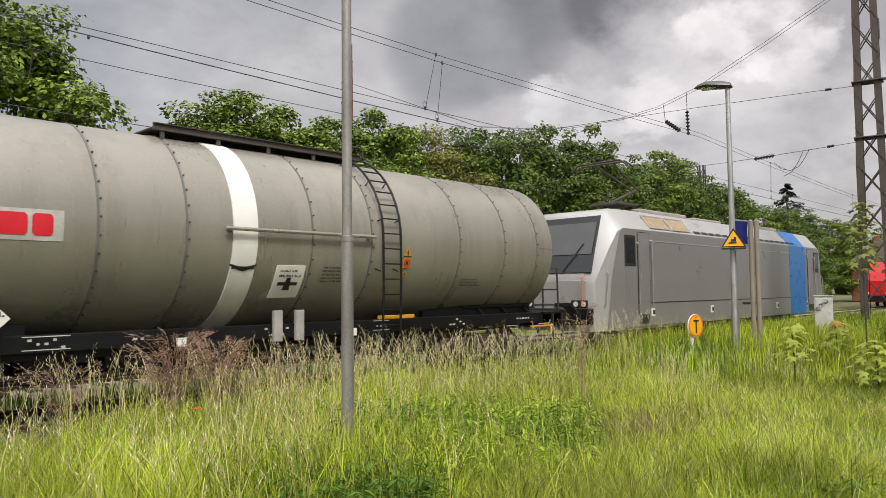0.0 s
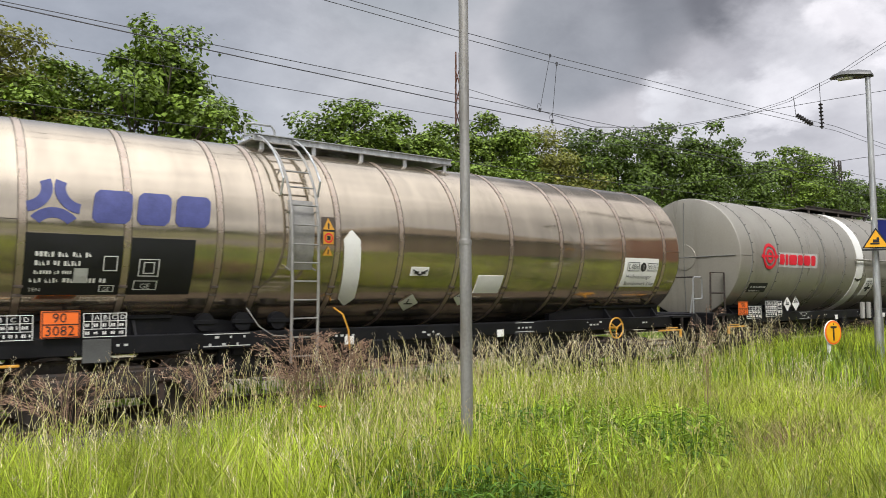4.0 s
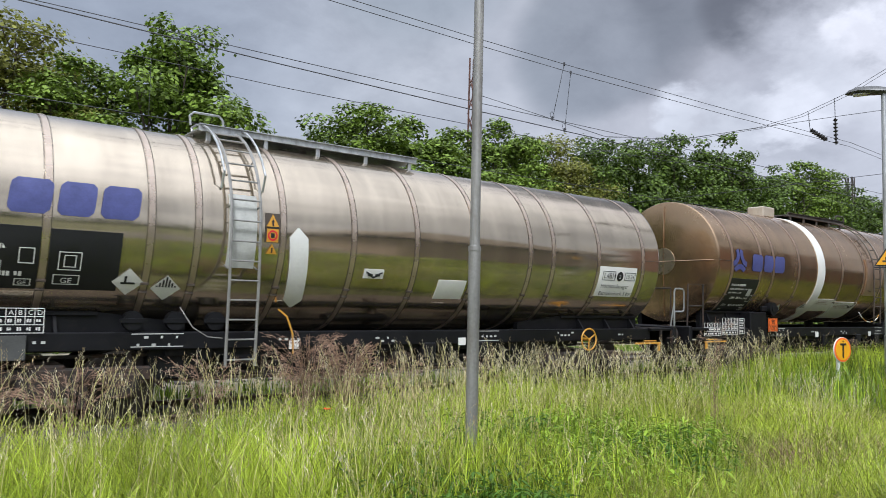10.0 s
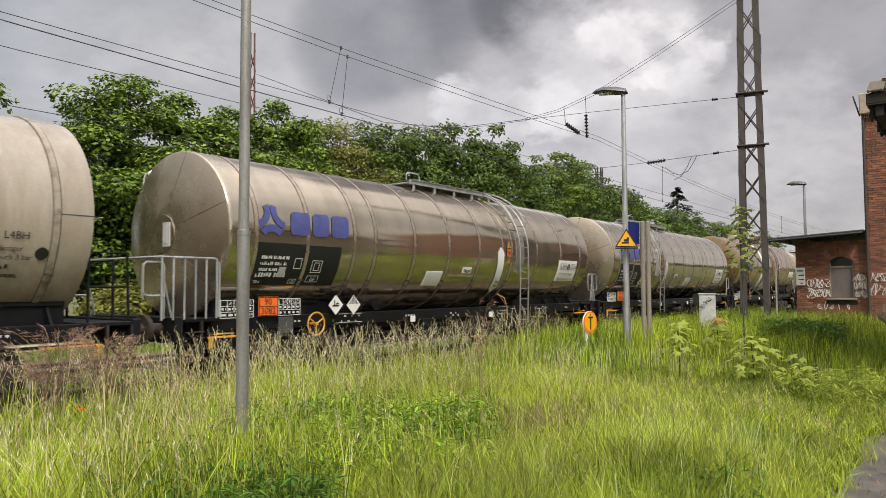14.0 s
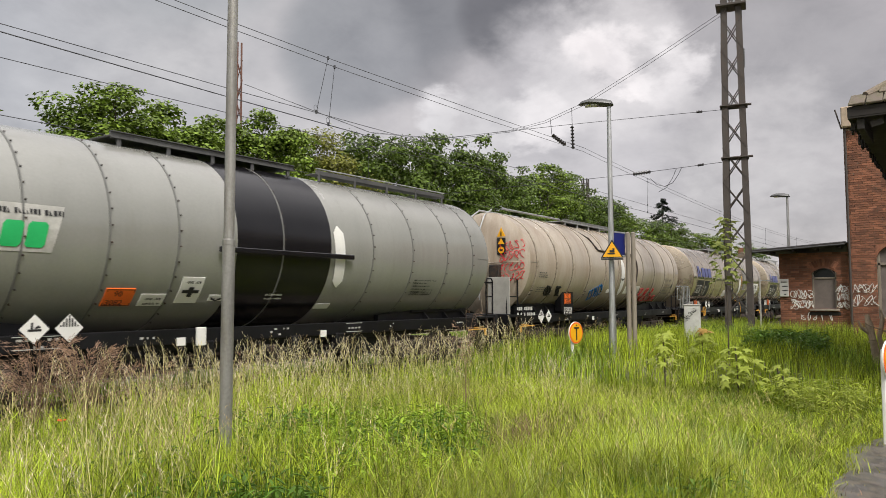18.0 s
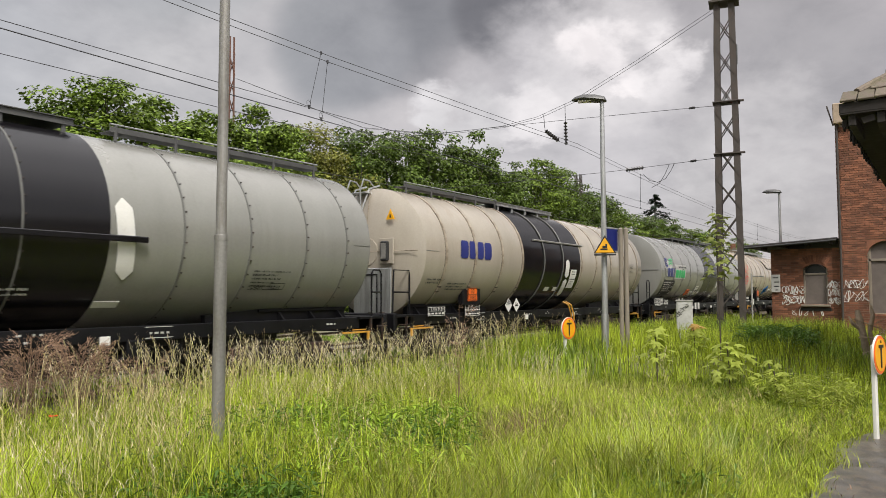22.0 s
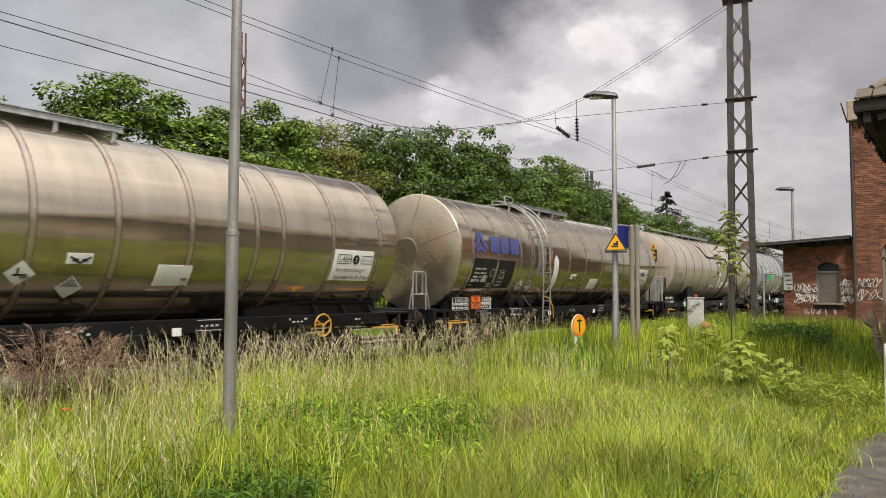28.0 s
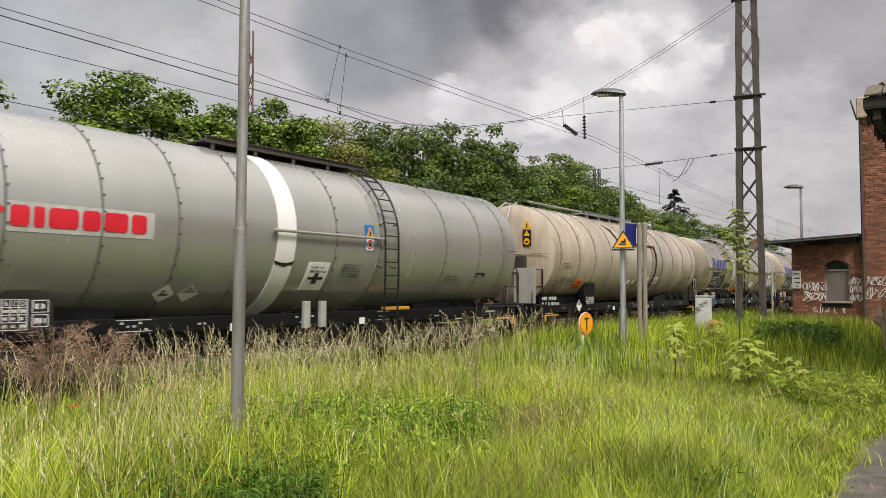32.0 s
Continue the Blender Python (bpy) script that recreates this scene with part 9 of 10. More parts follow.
    for x in (2.62, 3.92):
        g = part("roof_grille", Mesh().add([(x, -1.456, 3.395), (x + 1.2, -1.456, 3.395), (x + 1.2, -1.16, 3.764), (x, -1.16, 3.764)], [(0, 1, 2, 3)]), M_grille, t, "tan roof filter grille", smooth=False)
        part("frame", Mesh().tube([(x, -1.458, 3.395), (x + 1.2, -1.458, 3.395), (x + 1.2, -1.162, 3.766), (x, -1.162, 3.766)], 0.018, 4, closed=True), M_silver, g)
    for k in range(17):
        x = 5.4 + k * .52
        part("vent", Mesh().add([(x, -1.472, 3.375), (x + .42, -1.472, 3.375), (x + .42, -1.416, 3.445), (x, -1.416, 3.445)], [(0, 1, 2, 3)]), M_rubber, t, smooth=False)
    part("roof_gear", Mesh().box((5, 0, 4.0), (3.0, 1.4, 0.14), 0.03).box((13, 0, 4.0), (3.0, 1.4, 0.14), 0.03).box((9, 0.2, 4.02), (2.2, 1.0, 0.2), 0.03), M_roof, t)
    for x in (3.2, 4.2, 5.6, 12, 13.4):
        part("insulator", Mesh().cyl((x, 0.3, 3.9), (x, 0.3, 4.25), 0.06, 0.05, n=10), M_insul, t)
    # raised pantograph over the rear cab
    p = part("pantograph", Mesh().box((3.2, 0, 4.2), (1.1, 1.0, 0.06), 0.01), M_lattice, t, "raised dark pantograph")
    part("lower_arm", Mesh().cyl((2.9, 0, 4.22), (4.5, 0, 4.75), 0.05, n=8), M_lattice, p)
    part("upper_arm", Mesh().cyl((4.5, 0.1, 4.75), (2.7, 0.3, 5.38), 0.03, n=8).cyl((4.5, -0.1, 4.75), (2.7, -0.3, 5.38), 0.03, n=8), M_lattice, p)
    part("contact_shoe", Mesh().tube([(2.7, -0.95, 5.2), (2.7, -0.7, 5.38), (2.7, 0.7, 5.38), (2.7, 0.95, 5.2)], 0.03, 6).tube([(2.4, -0.95, 5.2), (2.4, -0.7, 5.38), (2.4, 0.7, 5.38), (2.4, 0.95, 5.2)], 0.03, 6), M_lattice, p)
    for x in (4.2, LB - 4.2):
        b = part("bogie", BOGIE, None, t)
        b.location = (x, 0, 0)
        for dx in (-1.3, 1.3):
            w = part("wheelset", WHEELSET, None, b)
            w.location = (dx, 0, 0.46)
    for x in (2.6, 6.4, 12.0, 15.2):
        part("lift_mark", Mesh().box((x, -1.51, 1.05), (0.2, 0.01, 0.22)), M_white, t, "small white mark")
        part("lift_dot", Mesh().box((x + .03, -1.518, 1.05), (0.1, 0.008, 0.12)), M_ink, t)
    part("small_sign", Mesh().box((9.6, -1.51, 1.18), (1.6, 0.01, 0.07)), M_ink, t, smooth=False)
    return t


TRAIN = []          # things and where their own zero lies in the train


def build_train():
    loco = locomotive(); TRAIN.append((loco, 16.0))
    g = grey_wagon(); TRAIN.append((g, 6.66))
    TRAIN.append((steel_wagon("early"), -9.7))
    TRAIN.append((bronze_wagon(), -25.5))
    TRAIN.append((steel_wagon("plain"), -41.2))
    TRAIN.append((steel_wagon("far_ladder"), -56.75))
    TRAIN.append((beige_wagon("dirty beige tank wagon with red and blue graffiti scrawls", True), -72.35))
    TRAIN.append((bluegrey_wagon(), -88.35))
    TRAIN.append((cream_wagon(), -104.95))
    TRAIN.append((bluegrey_wagon(True), -121.1))
    TRAIN.append((beige_wagon("dirty beige tank wagon with a brown-edged side panel"), -136.95))
    TRAIN.append((steel_wagon("late"), -152.5))
    TRAIN.append((steel_wagon("plated"), -168.45))
    TRAIN.append((beige_wagon("rust-streaked beige tank wagon with a framed side panel", False, True), -183.85))
    TRAIN.append((grey_wagon(True), -199.9))


build_train()


# ---- trees and bushes ----
def array_mesh(name, verts, quads, material, smooth=False):
    me = bpy.data.meshes.new(name)
    nv, nf = len(verts), len(quads)
    k = quads.shape[1]
    me.vertices.add(nv)
    me.vertices.foreach_set("co", verts.astype(np.float32).ravel())
    me.loops.add(nf * k)
    me.loops.foreach_set("vertex_index", quads.astype(np.int32).ravel())
    me.polygons.add(nf)
    me.polygons.foreach_set("loop_start", np.arange(0, nf * k, k, dtype=np.int32))
    me.materials.append(material)
    me.update(calc_edges=True)
    me.validate()
    return me


def leaf_cloud(blobs, count, size, seed, inner=0.45):
    """Leaves on and inside lumpy clumps, thicker on their upper sides: each a folded diamond that mostly faces up and out."""
    rng = np.random.default_rng(seed)
    bl = np.array(blobs, float)
    area = bl[:, 3] * bl[:, 4] + bl[:, 3] * bl[:, 5] + bl[:, 4] * bl[:, 5]
    pick = rng.choice(len(bl), count, p=area / area.sum())
    d = rng.normal(size=(count, 3)); d[:, 2] = np.where(rng.random(count) < 0.6, np.abs(d[:, 2]), d[:, 2])
    d /= np.linalg.norm(d, axis=1, keepdims=True)
    rad = inner + (1.12 - inner) * rng.random(count) ** 0.6 + 0.45 * (rng.random(count) < 0.07) * rng.random(count)
    lump = 1 + 0.2 * np.sin(d[:, 0] * 6 + pick) * np.cos(d[:, 2] * 7 + pick * 2)
    c = bl[pick, :3] + d * bl[pick, 3:] * (rad * lump)[:, None]
    nrm = d * 0.8 + rng.normal(scale=0.45, size=(count, 3)) + [0, 0, 0.75]
    nrm /= np.linalg.norm(nrm, axis=1, keepdims=True)
    u = np.cross(nrm, rng.normal(size=(count, 3))); u /= np.linalg.norm(u, axis=1, keepdims=True)
    w = np.cross(nrm, u)
    s = size * rng.uniform(0.6, 1.4, count)[:, None]
    p = np.stack([c - u * s * .6, c + w * s * .42 - nrm * s * .12, c + u * s * .6, c - w * s * .42 - nrm * s * .12], 1).reshape(-1, 3)
    return p, np.arange(count * 4).reshape(-1, 4)


def make_tree(height, spread, seed, leaf, count, size, low=0.16, shy=0.0):
    """A tapered trunk with limbs, twigs and a crown of many leaf clumps; low: where the crown begins; shy: how much of it is left bare."""
    rng = random.Random(seed)
    t = thing("tree", pose(0, 0, 0), "full green broadleaf tree behind the railway", "tree", group="trees behind the railway")
    tr = Mesh()
    base = [(0, 0, -0.1), (rng.uniform(-.1, .1), rng.uniform(-.1, .1), height * 0.22), (rng.uniform(-.2, .2), rng.uniform(-.2, .2), height * 0.55), (0, 0, height * 0.88)]
    rr = height * 0.019
    for i in range(3):
        tr.cyl(base[i], base[i + 1], rr * (1 - i * .3), rr * (0.7 - i * .25), n=10)
    blobs = []
    limbs = 15
    for k in range(limbs):
        f = (k + 0.5) / limbs
        z = height * (low + (0.95 - low) * f)
        wide = spread * math.sin(math.pi * (0.2 + 0.72 * f) ** 0.9) * rng.uniform(0.75, 1.0)
        a = k * 2.4 + rng.uniform(-.5, .5)
        way = Vector((math.cos(a), math.sin(a), 0))
        j = Vector(base[1]).lerp(Vector(base[2]), min(1, f * 1.15)) if f < 0.85 else Vector(base[2]).lerp(Vector(base[3]), 0.5)
        tip = way * wide * 0.9 + Vector((0, 0, z))
        mid = j.lerp(tip, 0.5) - Vector((0, 0, height * 0.015))
        tr.tube([j, mid, tip], rr * 0.26 * (1.25 - f), 6)
        for q in range(7):
            if rng.random() < shy:
                continue
            g = rng.uniform(0.35, 1.08)
            c = j.lerp(tip, g) + Vector((rng.uniform(-1, 1), rng.uniform(-1, 1), rng.uniform(-.5, .9))) * spread * 0.2
            br = spread * rng.uniform(0.15, 0.29) * (1.1 - 0.3 * f)
            blobs.append((c.x, c.y, c.z, br * rng.uniform(1.0, 1.5), br * rng.uniform(1.0, 1.5), br * rng.uniform(.55, .85)))
            tr.tube([j.lerp(tip, min(1, g * 0.8)), c], rr * 0.09, 4)
    for k in range(5):
        blobs.append((rng.uniform(-.25, .25) * spread, rng.uniform(-.25, .25) * spread, height * rng.uniform(0.86, 0.99), spread * .16, spread * .16, height * .035))
    if shy < 0.2:
        blobs.append((0, 0, height * (low + 0.3), spread * .42, spread * .42, height * .22))
    part("trunk", tr, M_bark, t)
    p, q = leaf_cloud(blobs, count, size, seed)
    part("crown", array_mesh("crown", p, q, leaf), None, t, smooth=False)
    return t


def plant_trees():
    kinds = [make_tree(10, 3.1, 1, M_leaf, 30000, 0.135), make_tree(10, 3.4, 2, M_leaf_d, 30000, 0.135), make_tree(10, 2.7, 3, M_leaf, 28000, 0.135), make_tree(10, 3.9, 4, M_leaf_y, 34000, 0.125), make_tree(10, 3.1, 5, M_leaf_d, 30000, 0.135),
             make_tree(10, 2.9, 6, M_leaf, 22000, 0.14, 0.44, 0.16), make_tree(10, 3.2, 7, M_leaf_d, 5000, 0.3)]
    rng = random.Random(77)
    # x, y, height, girth, kind
    spots = [(-9.5, 25, 9.2, 1.1, 3), (-5.2, 26, 9.4, 1.1, 3), (-1.6, 26, 10.9, 1.0, 3), (2.2, 27, 10.2, 1.05, 3), (4.4, 29, 10.0, .9, 3), (4.2, 26.2, 9.4, 1.0, 0), (6.9, 25, 10.9, 1.05, 5), (11.0, 26.5, 7.2, .36, 5),
             (15.2, 26, 9.7, 1.15, 0), (17.8, 26.4, 9.7, 1.15, 2), (14.0, 27, 8.6, .8, 4), (20.0, 26.2, 9.5, 1.1, 0), (22.2, 25.5, 10.2, 1.0, 2), (24.5, 27, 9.8, 1.0, 0), (27.2, 27, 10.1, 1.0, 3), (30.5, 27, 10.9, 1.05, 1), (33.5, 27.5, 11.2, 1.05, 4), (36.8, 27, 12.0, 1.1, 1),
             (40.5, 26.5, 12.3, 1.15, 4), (44, 27, 12.0, 1.1, 1), (48, 27.5, 11.6, 1.1, 4), (52.5, 27, 12.4, 1.15, 0), (57, 27.5, 12.0, 1.15, 1), (62, 28, 11.6, 1.2, 4), (67, 28, 11.4, 1.2, 1), (73, 28.5, 10.6, 1.2, 0), (80, 28, 10.4, 1.2, 1), (88, 28, 10.6, 1.2, 4), (97, 28, 10.0, 1.2, 0), (108, 28, 10.5, 1.2, 1), (120, 27, 10.2, 1.2, 4),
             (-14, 26, 10.2, 1.2, 3), (-19, 27, 10.5, 1.2, 0), (-25, 27, 10.5, 1.2, 1), (-32, 27, 10.5, 1.2, 4), (0.5, 32, 10.8, 1.2, 0), (-7, 33, 10.6, 1.2, 1), (20, 33, 8.6, 1.0, 0), (29, 34, 9.6, 1.2, 4), (39, 35, 11.0, 1.3, 1), (50, 36, 11.8, 1.3, 4), (63, 36, 12, 1.3, 0), (78, 36, 11, 1.3, 1)]
    # unseen row behind the eye, added for the dark band it reflects in the tanks
    spots += [(-60 + i * 8.5 + rng.uniform(-1, 1), -62 + rng.uniform(-8, 8), rng.uniform(8, 11), 1.4, 6) for i in range(18)]
    for x, y, h, g, k in spots:
        src = kinds[k]
        m = pose(x, y, -0.05, 0, 0, rng.uniform(0, 360))
        o = copy_thing(src, m)
        o.scale = (g, g, h / 10)
    for k in kinds:      # the first ones stand further off along the line
        i = kinds.index(k)
        k.matrix_world = pose(-42 - i * 7, 27, -0.05)
    # low bushes at the trees' feet
    bushes = []
    for i in range(3):
        r2 = random.Random(40 + i)
        b = thing("bush", pose(0, 0, 0), "leafy green bush at the foot of the trees", "bush", group="bushes behind the railway")
        p, q = leaf_cloud([(r2.uniform(-1, 1), r2.uniform(-.5, .5), r2.uniform(.5, 1.3), 1.1, .9, .9) for _ in range(6)], 6500, 0.115, 50 + i)
        part("foliage", array_mesh("foliage", p, q, (M_leaf, M_leaf_d, M_leaf_y)[i]), None, b, smooth=False)
        st = Mesh()
        for k in range(5):
            st.cyl((0, 0, -0.05), (r2.uniform(-.8, .8), r2.uniform(-.5, .5), 1.2), 0.03, 0.012, n=6)
        part("stem", st, M_bark, b)
        bushes.append(b)
    for i in range(34):
        x = -16 + i * 2.7 + rng.uniform(-.6, .6)
        if 6.4 < x < 12.2:
            continue
        o = copy_thing(bushes[i % 3], pose(x, 22.6 + rng.uniform(-.8, .8), 0, 0, 0, rng.uniform(-20, 20)))
        o.scale = (1.2, 1.0, rng.uniform(0.8, 1.6))
    for i, b in enumerate(bushes):
        b.matrix_world = pose(-22 - i * 3, 22.5, 0)


def conifer():
    t = thing("conifer", pose(90, 30.3, 0), "dark pointed conifer above the far trees", "tree")
    part("trunk", Mesh().cyl((0, 0, 0), (0, 0, 14), 0.25, 0.04, n=8), M_bark, t)
    rng = np.random.default_rng(3)
    c, a = [], []
    for k in range(90):      # drooping boughs of uneven length round the trunk
        z = 2.5 + 11.6 * k / 90
        b = rng.uniform(0, 2 * np.pi)
        reach = ((14.6 - z) * 0.42 + 0.35) * rng.uniform(0.45, 1.25)
        f = rng.random(60) ** .7
        q = np.stack([f * reach * np.cos(b), f * reach * np.sin(b), z - 0.35 * reach * f ** 1.5], 1) + rng.normal(0, 0.09 + 0.05 * reach, (60, 3)) * [1, 1, .45]
        c.append(q); a.append(b + rng.normal(0, .6, 60))
    c, a = np.concatenate(c), np.concatenate(a)
    u = np.stack([np.cos(a), np.sin(a), -0.35 + 0 * a], 1); w = np.stack([-np.sin(a), np.cos(a), 0 * a], 1)
    s = 0.4
    p = np.stack([c - u * s * .5, c + w * s * .22, c + u * s * .6, c - w * s * .22], 1).reshape(-1, 3)
    part("needles", array_mesh("needles", p, np.arange(len(p)).reshape(-1, 4), M_conif), None, t, smooth=False)


def far_woods():
    """A low ring of woods closes the view all round."""
    rng = np.random.default_rng(9)
    n = 26000
    a = rng.uniform(0, 2 * np.pi, n)
    d = rng.uniform(170, 230, n)
    h = (7 + 3 * np.sin(a * 9) + 2 * np.sin(a * 23)) * rng.random(n) ** .5
    c = np.stack([d * np.cos(a) + 20, d * np.sin(a), h], 1)
    u = rng.normal(size=(n, 3)); u /= np.linalg.norm(u, axis=1, keepdims=True)
    w = np.cross(u, rng.normal(size=(n, 3))); w /= np.linalg.norm(w, axis=1, keepdims=True)
    s = 2.4
    p = np.stack([c - u * s, c + w * s * .7, c + u * s, c - w * s * .7], 1).reshape(-1, 3)
    ob = new("distant_woods", array_mesh("distant_woods", p, np.arange(4 * n).reshape(-1, 4), M_leaf_d))
    tagged(ob, "distant dark green woods on the horizon", "woods", kind="stuff")


plant_trees()
conifer()
far_woods()


# ---- meadow ----
def blades(name, pos, height, width, lean, material, label, seed, seg=3, category="grass", heading=None):
    """Tapered, bent blades as one mesh; heading: the bearing that each leans to, or any."""
    rng = np.random.default_rng(seed)
    n = len(pos)
    a = rng.uniform(0, 2 * np.pi, n) if heading is None else heading + rng.normal(0, 0.7, n)
    d = np.stack([np.cos(a), np.sin(a)], 1)
    tw = rng.uniform(-0.9, 0.9, n)
    side = np.stack([-np.sin(a + tw), np.cos(a + tw)], 1)
    ln = lean * rng.uniform(0.1, 1.5, n) * height
    rows = []
    for k in range(seg + 1):
        f = k / seg
        cx = pos[:, :2] + d * (ln * f ** 2)[:, None]
        z = pos[:, 2] + height * f * (1 - 0.25 * lean * f)
        w = width * (1 - f) ** 0.7 * 0.5
        for s in ((-1, 1) if k < seg else (0,)):
            rows.append(np.concatenate([cx + side * (w * s)[:, None] if k < seg else cx, z[:, None]], 1))
    per = 2 * seg + 1
    v = np.stack(rows, 1).reshape(-1, 3)
    base = (np.arange(n) * per)[:, None]
    q = np.concatenate([base + np.array([2 * k, 2 * k + 1, 2 * k + 3, 2 * k + 2]) for k in range(seg - 1)], 0)
    tri = base + np.array([2 * seg - 2, 2 * seg - 1, 2 * seg])
    me = bpy.data.meshes.new(name)
    me.vertices.add(len(v)); me.vertices.foreach_set("co", v.astype(np.float32).ravel())
    me.loops.add(q.size + tri.size)
    me.loops.foreach_set("vertex_index", np.concatenate([q.ravel(), tri.ravel()]).astype(np.int32))
    me.polygons.add(len(q) + len(tri))
    me.polygons.foreach_set("loop_start", np.concatenate([np.arange(len(q)) * 4, q.size + np.arange(len(tri)) * 3]).astype(np.int32))
    me.materials.append(material)
    me.update(calc_edges=True); me.validate()
    ob = new(name, me)
    return tagged(ob, label, category, kind="stuff")


def tufted(p, size, seed):
    """Draws points together into tufts; returns them and the bearing from each tuft's middle."""
    rng = np.random.default_rng(seed)
    cell = np.floor(p[:, :2] / size).astype(int)
    key = (cell[:, 0] * 73856093) ^ (cell[:, 1] * 19349663)
    jx, jy = np.mod(np.abs(key) * 0.618034, 1.0), np.mod(np.abs(key) * 0.381966 + 0.37 * cell[:, 0], 1.0)
    c = (cell + np.stack([jx, jy], 1)) * size
    q = p.copy()
    q[:, :2] = c + (p[:, :2] - c) * rng.uniform(0.25, 0.85, len(p))[:, None]
    off = q[:, :2] - c
    return q, np.arctan2(off[:, 1], off[:, 0])


def clump(p, scale, seed):
    """Smooth values from 0 to 1 over the meadow."""
    x, y = p[:, 0], p[:, 1]
    v = np.sin(x * 1.3 * scale + seed) * np.cos(y * 1.7 * scale + seed * 2) + 0.6 * np.sin((x + y) * 2.9 * scale + seed * 3) + 0.5 * np.cos((x - 1.4 * y) * 3.7 * scale + seed)
    return np.clip(0.5 + v / 3.4, 0, 1)


def field(n, seed, near=2.0, far=9.0, y_max=9.2, a0=-4, a1=122):
    rng = np.random.default_rng(seed)
    az = np.radians(rng.uniform(a0, a1, n))
    d = np.sqrt(rng.uniform(near ** 2, far ** 2, n))
    p = np.stack([d * np.cos(az), d * np.sin(az), np.full(n, -0.07)], 1)
    edge = np.interp(p[:, 0], [-30, -6, -1.2, 1.5, 3.4, 5.2, 7.1, 9.5, 10.4, 12, 16, 26, 40], [-0.85, -0.85, -0.7, -0.5, 0.02, 0.9, 1.13, 1.15, 0.9, 0.6, 0.4, 0.3, 0.3])
    ok = (p[:, 1] < y_max) & (p[:, 1] > edge + 0.05)
    ok &= ~((p[:, 0] > 27.2) & (p[:, 1] < 6.3))
    ok &= p[:, 1] < np.maximum(8.15 + 0.13 * p[:, 0], 7.9)
    ok &= np.hypot(p[:, 0], p[:, 1]) > near
    p = p[ok]
    p[:, 2] += [rise(a, b) for a, b in p[:, :2]]
    return p, rng


def edge_fade(p):
    """Grass grows shorter towards the trodden path and on the open corner of the meadow."""
    e = np.interp(p[:, 0], [-1.2, 1.5, 3.4, 5.2, 7.1, 9.5, 12, 16], [-0.7, -0.55, -0.1, 0.8, 1.08, 1.15, 0.6, 0.4])
    f = np.clip(0.3 + 0.7 * (p[:, 1] - e) / 0.9, 0.3, 1.0)
    low = np.clip((p[:, 0] - 8.0) / 3.0, 0, 1) * np.clip((7.5 - p[:, 1]) / 2.0, 0, 1)
    return f * (1 - 0.48 * low)


def seed_spikes(p, top, n, step, size, width, material, label, seed, open_head=0.0, stalk=None):
    """Stalks that lean a little, each with a nodding head of small scales; open_head: how far its branchlets spread."""
    rng = np.random.default_rng(seed)
    a = rng.uniform(0, 2 * np.pi, len(p))
    lean = np.stack([np.cos(a), np.sin(a)], 1) * rng.uniform(0.02, 0.24, len(p))[:, None]
    hd = []
    for k in range(n):
        q = p.copy(); f = 1 + k * step / top
        q[:, 2] += top + k * step - 0.4 * step * k * (k / n) * open_head * 8
        q[:, :2] += lean * (f ** 3.2)[:, None] + rng.normal(scale=0.004 + open_head * (1 - 0.6 * k / n), size=(len(p), 2))
        hd.append(q)
    hd = np.concatenate(hd)
    blades("grass_heads", hd, np.full(len(hd), size), np.full(len(hd), width), 0.9, material, label, seed, 2)
    mid = p.copy()
    n4 = len(p)
    rows = []
    for f in (0.0, 0.4, 0.75, 1.0, 1.12):
        c = mid.copy(); c[:, 2] += top * f; c[:, :2] += lean * f ** 3.2
        for s in (-1, 1):
            d = c.copy(); d[:, 0] += 0.0016 * s; d[:, 1] -= 0.0009 * s
            rows.append(d)
    v = np.stack(rows, 1).reshape(-1, 3)
    b = (np.arange(n4) * 10)[:, None]
    ob = new("head_stalks", array_mesh("head_stalks", v, np.concatenate([b + np.array([2 * k, 2 * k + 1, 2 * k + 3, 2 * k + 2]) for k in range(4)]), stalk or material))
    tagged(ob, "thin stalks under the " + label, "grass", kind="stuff")


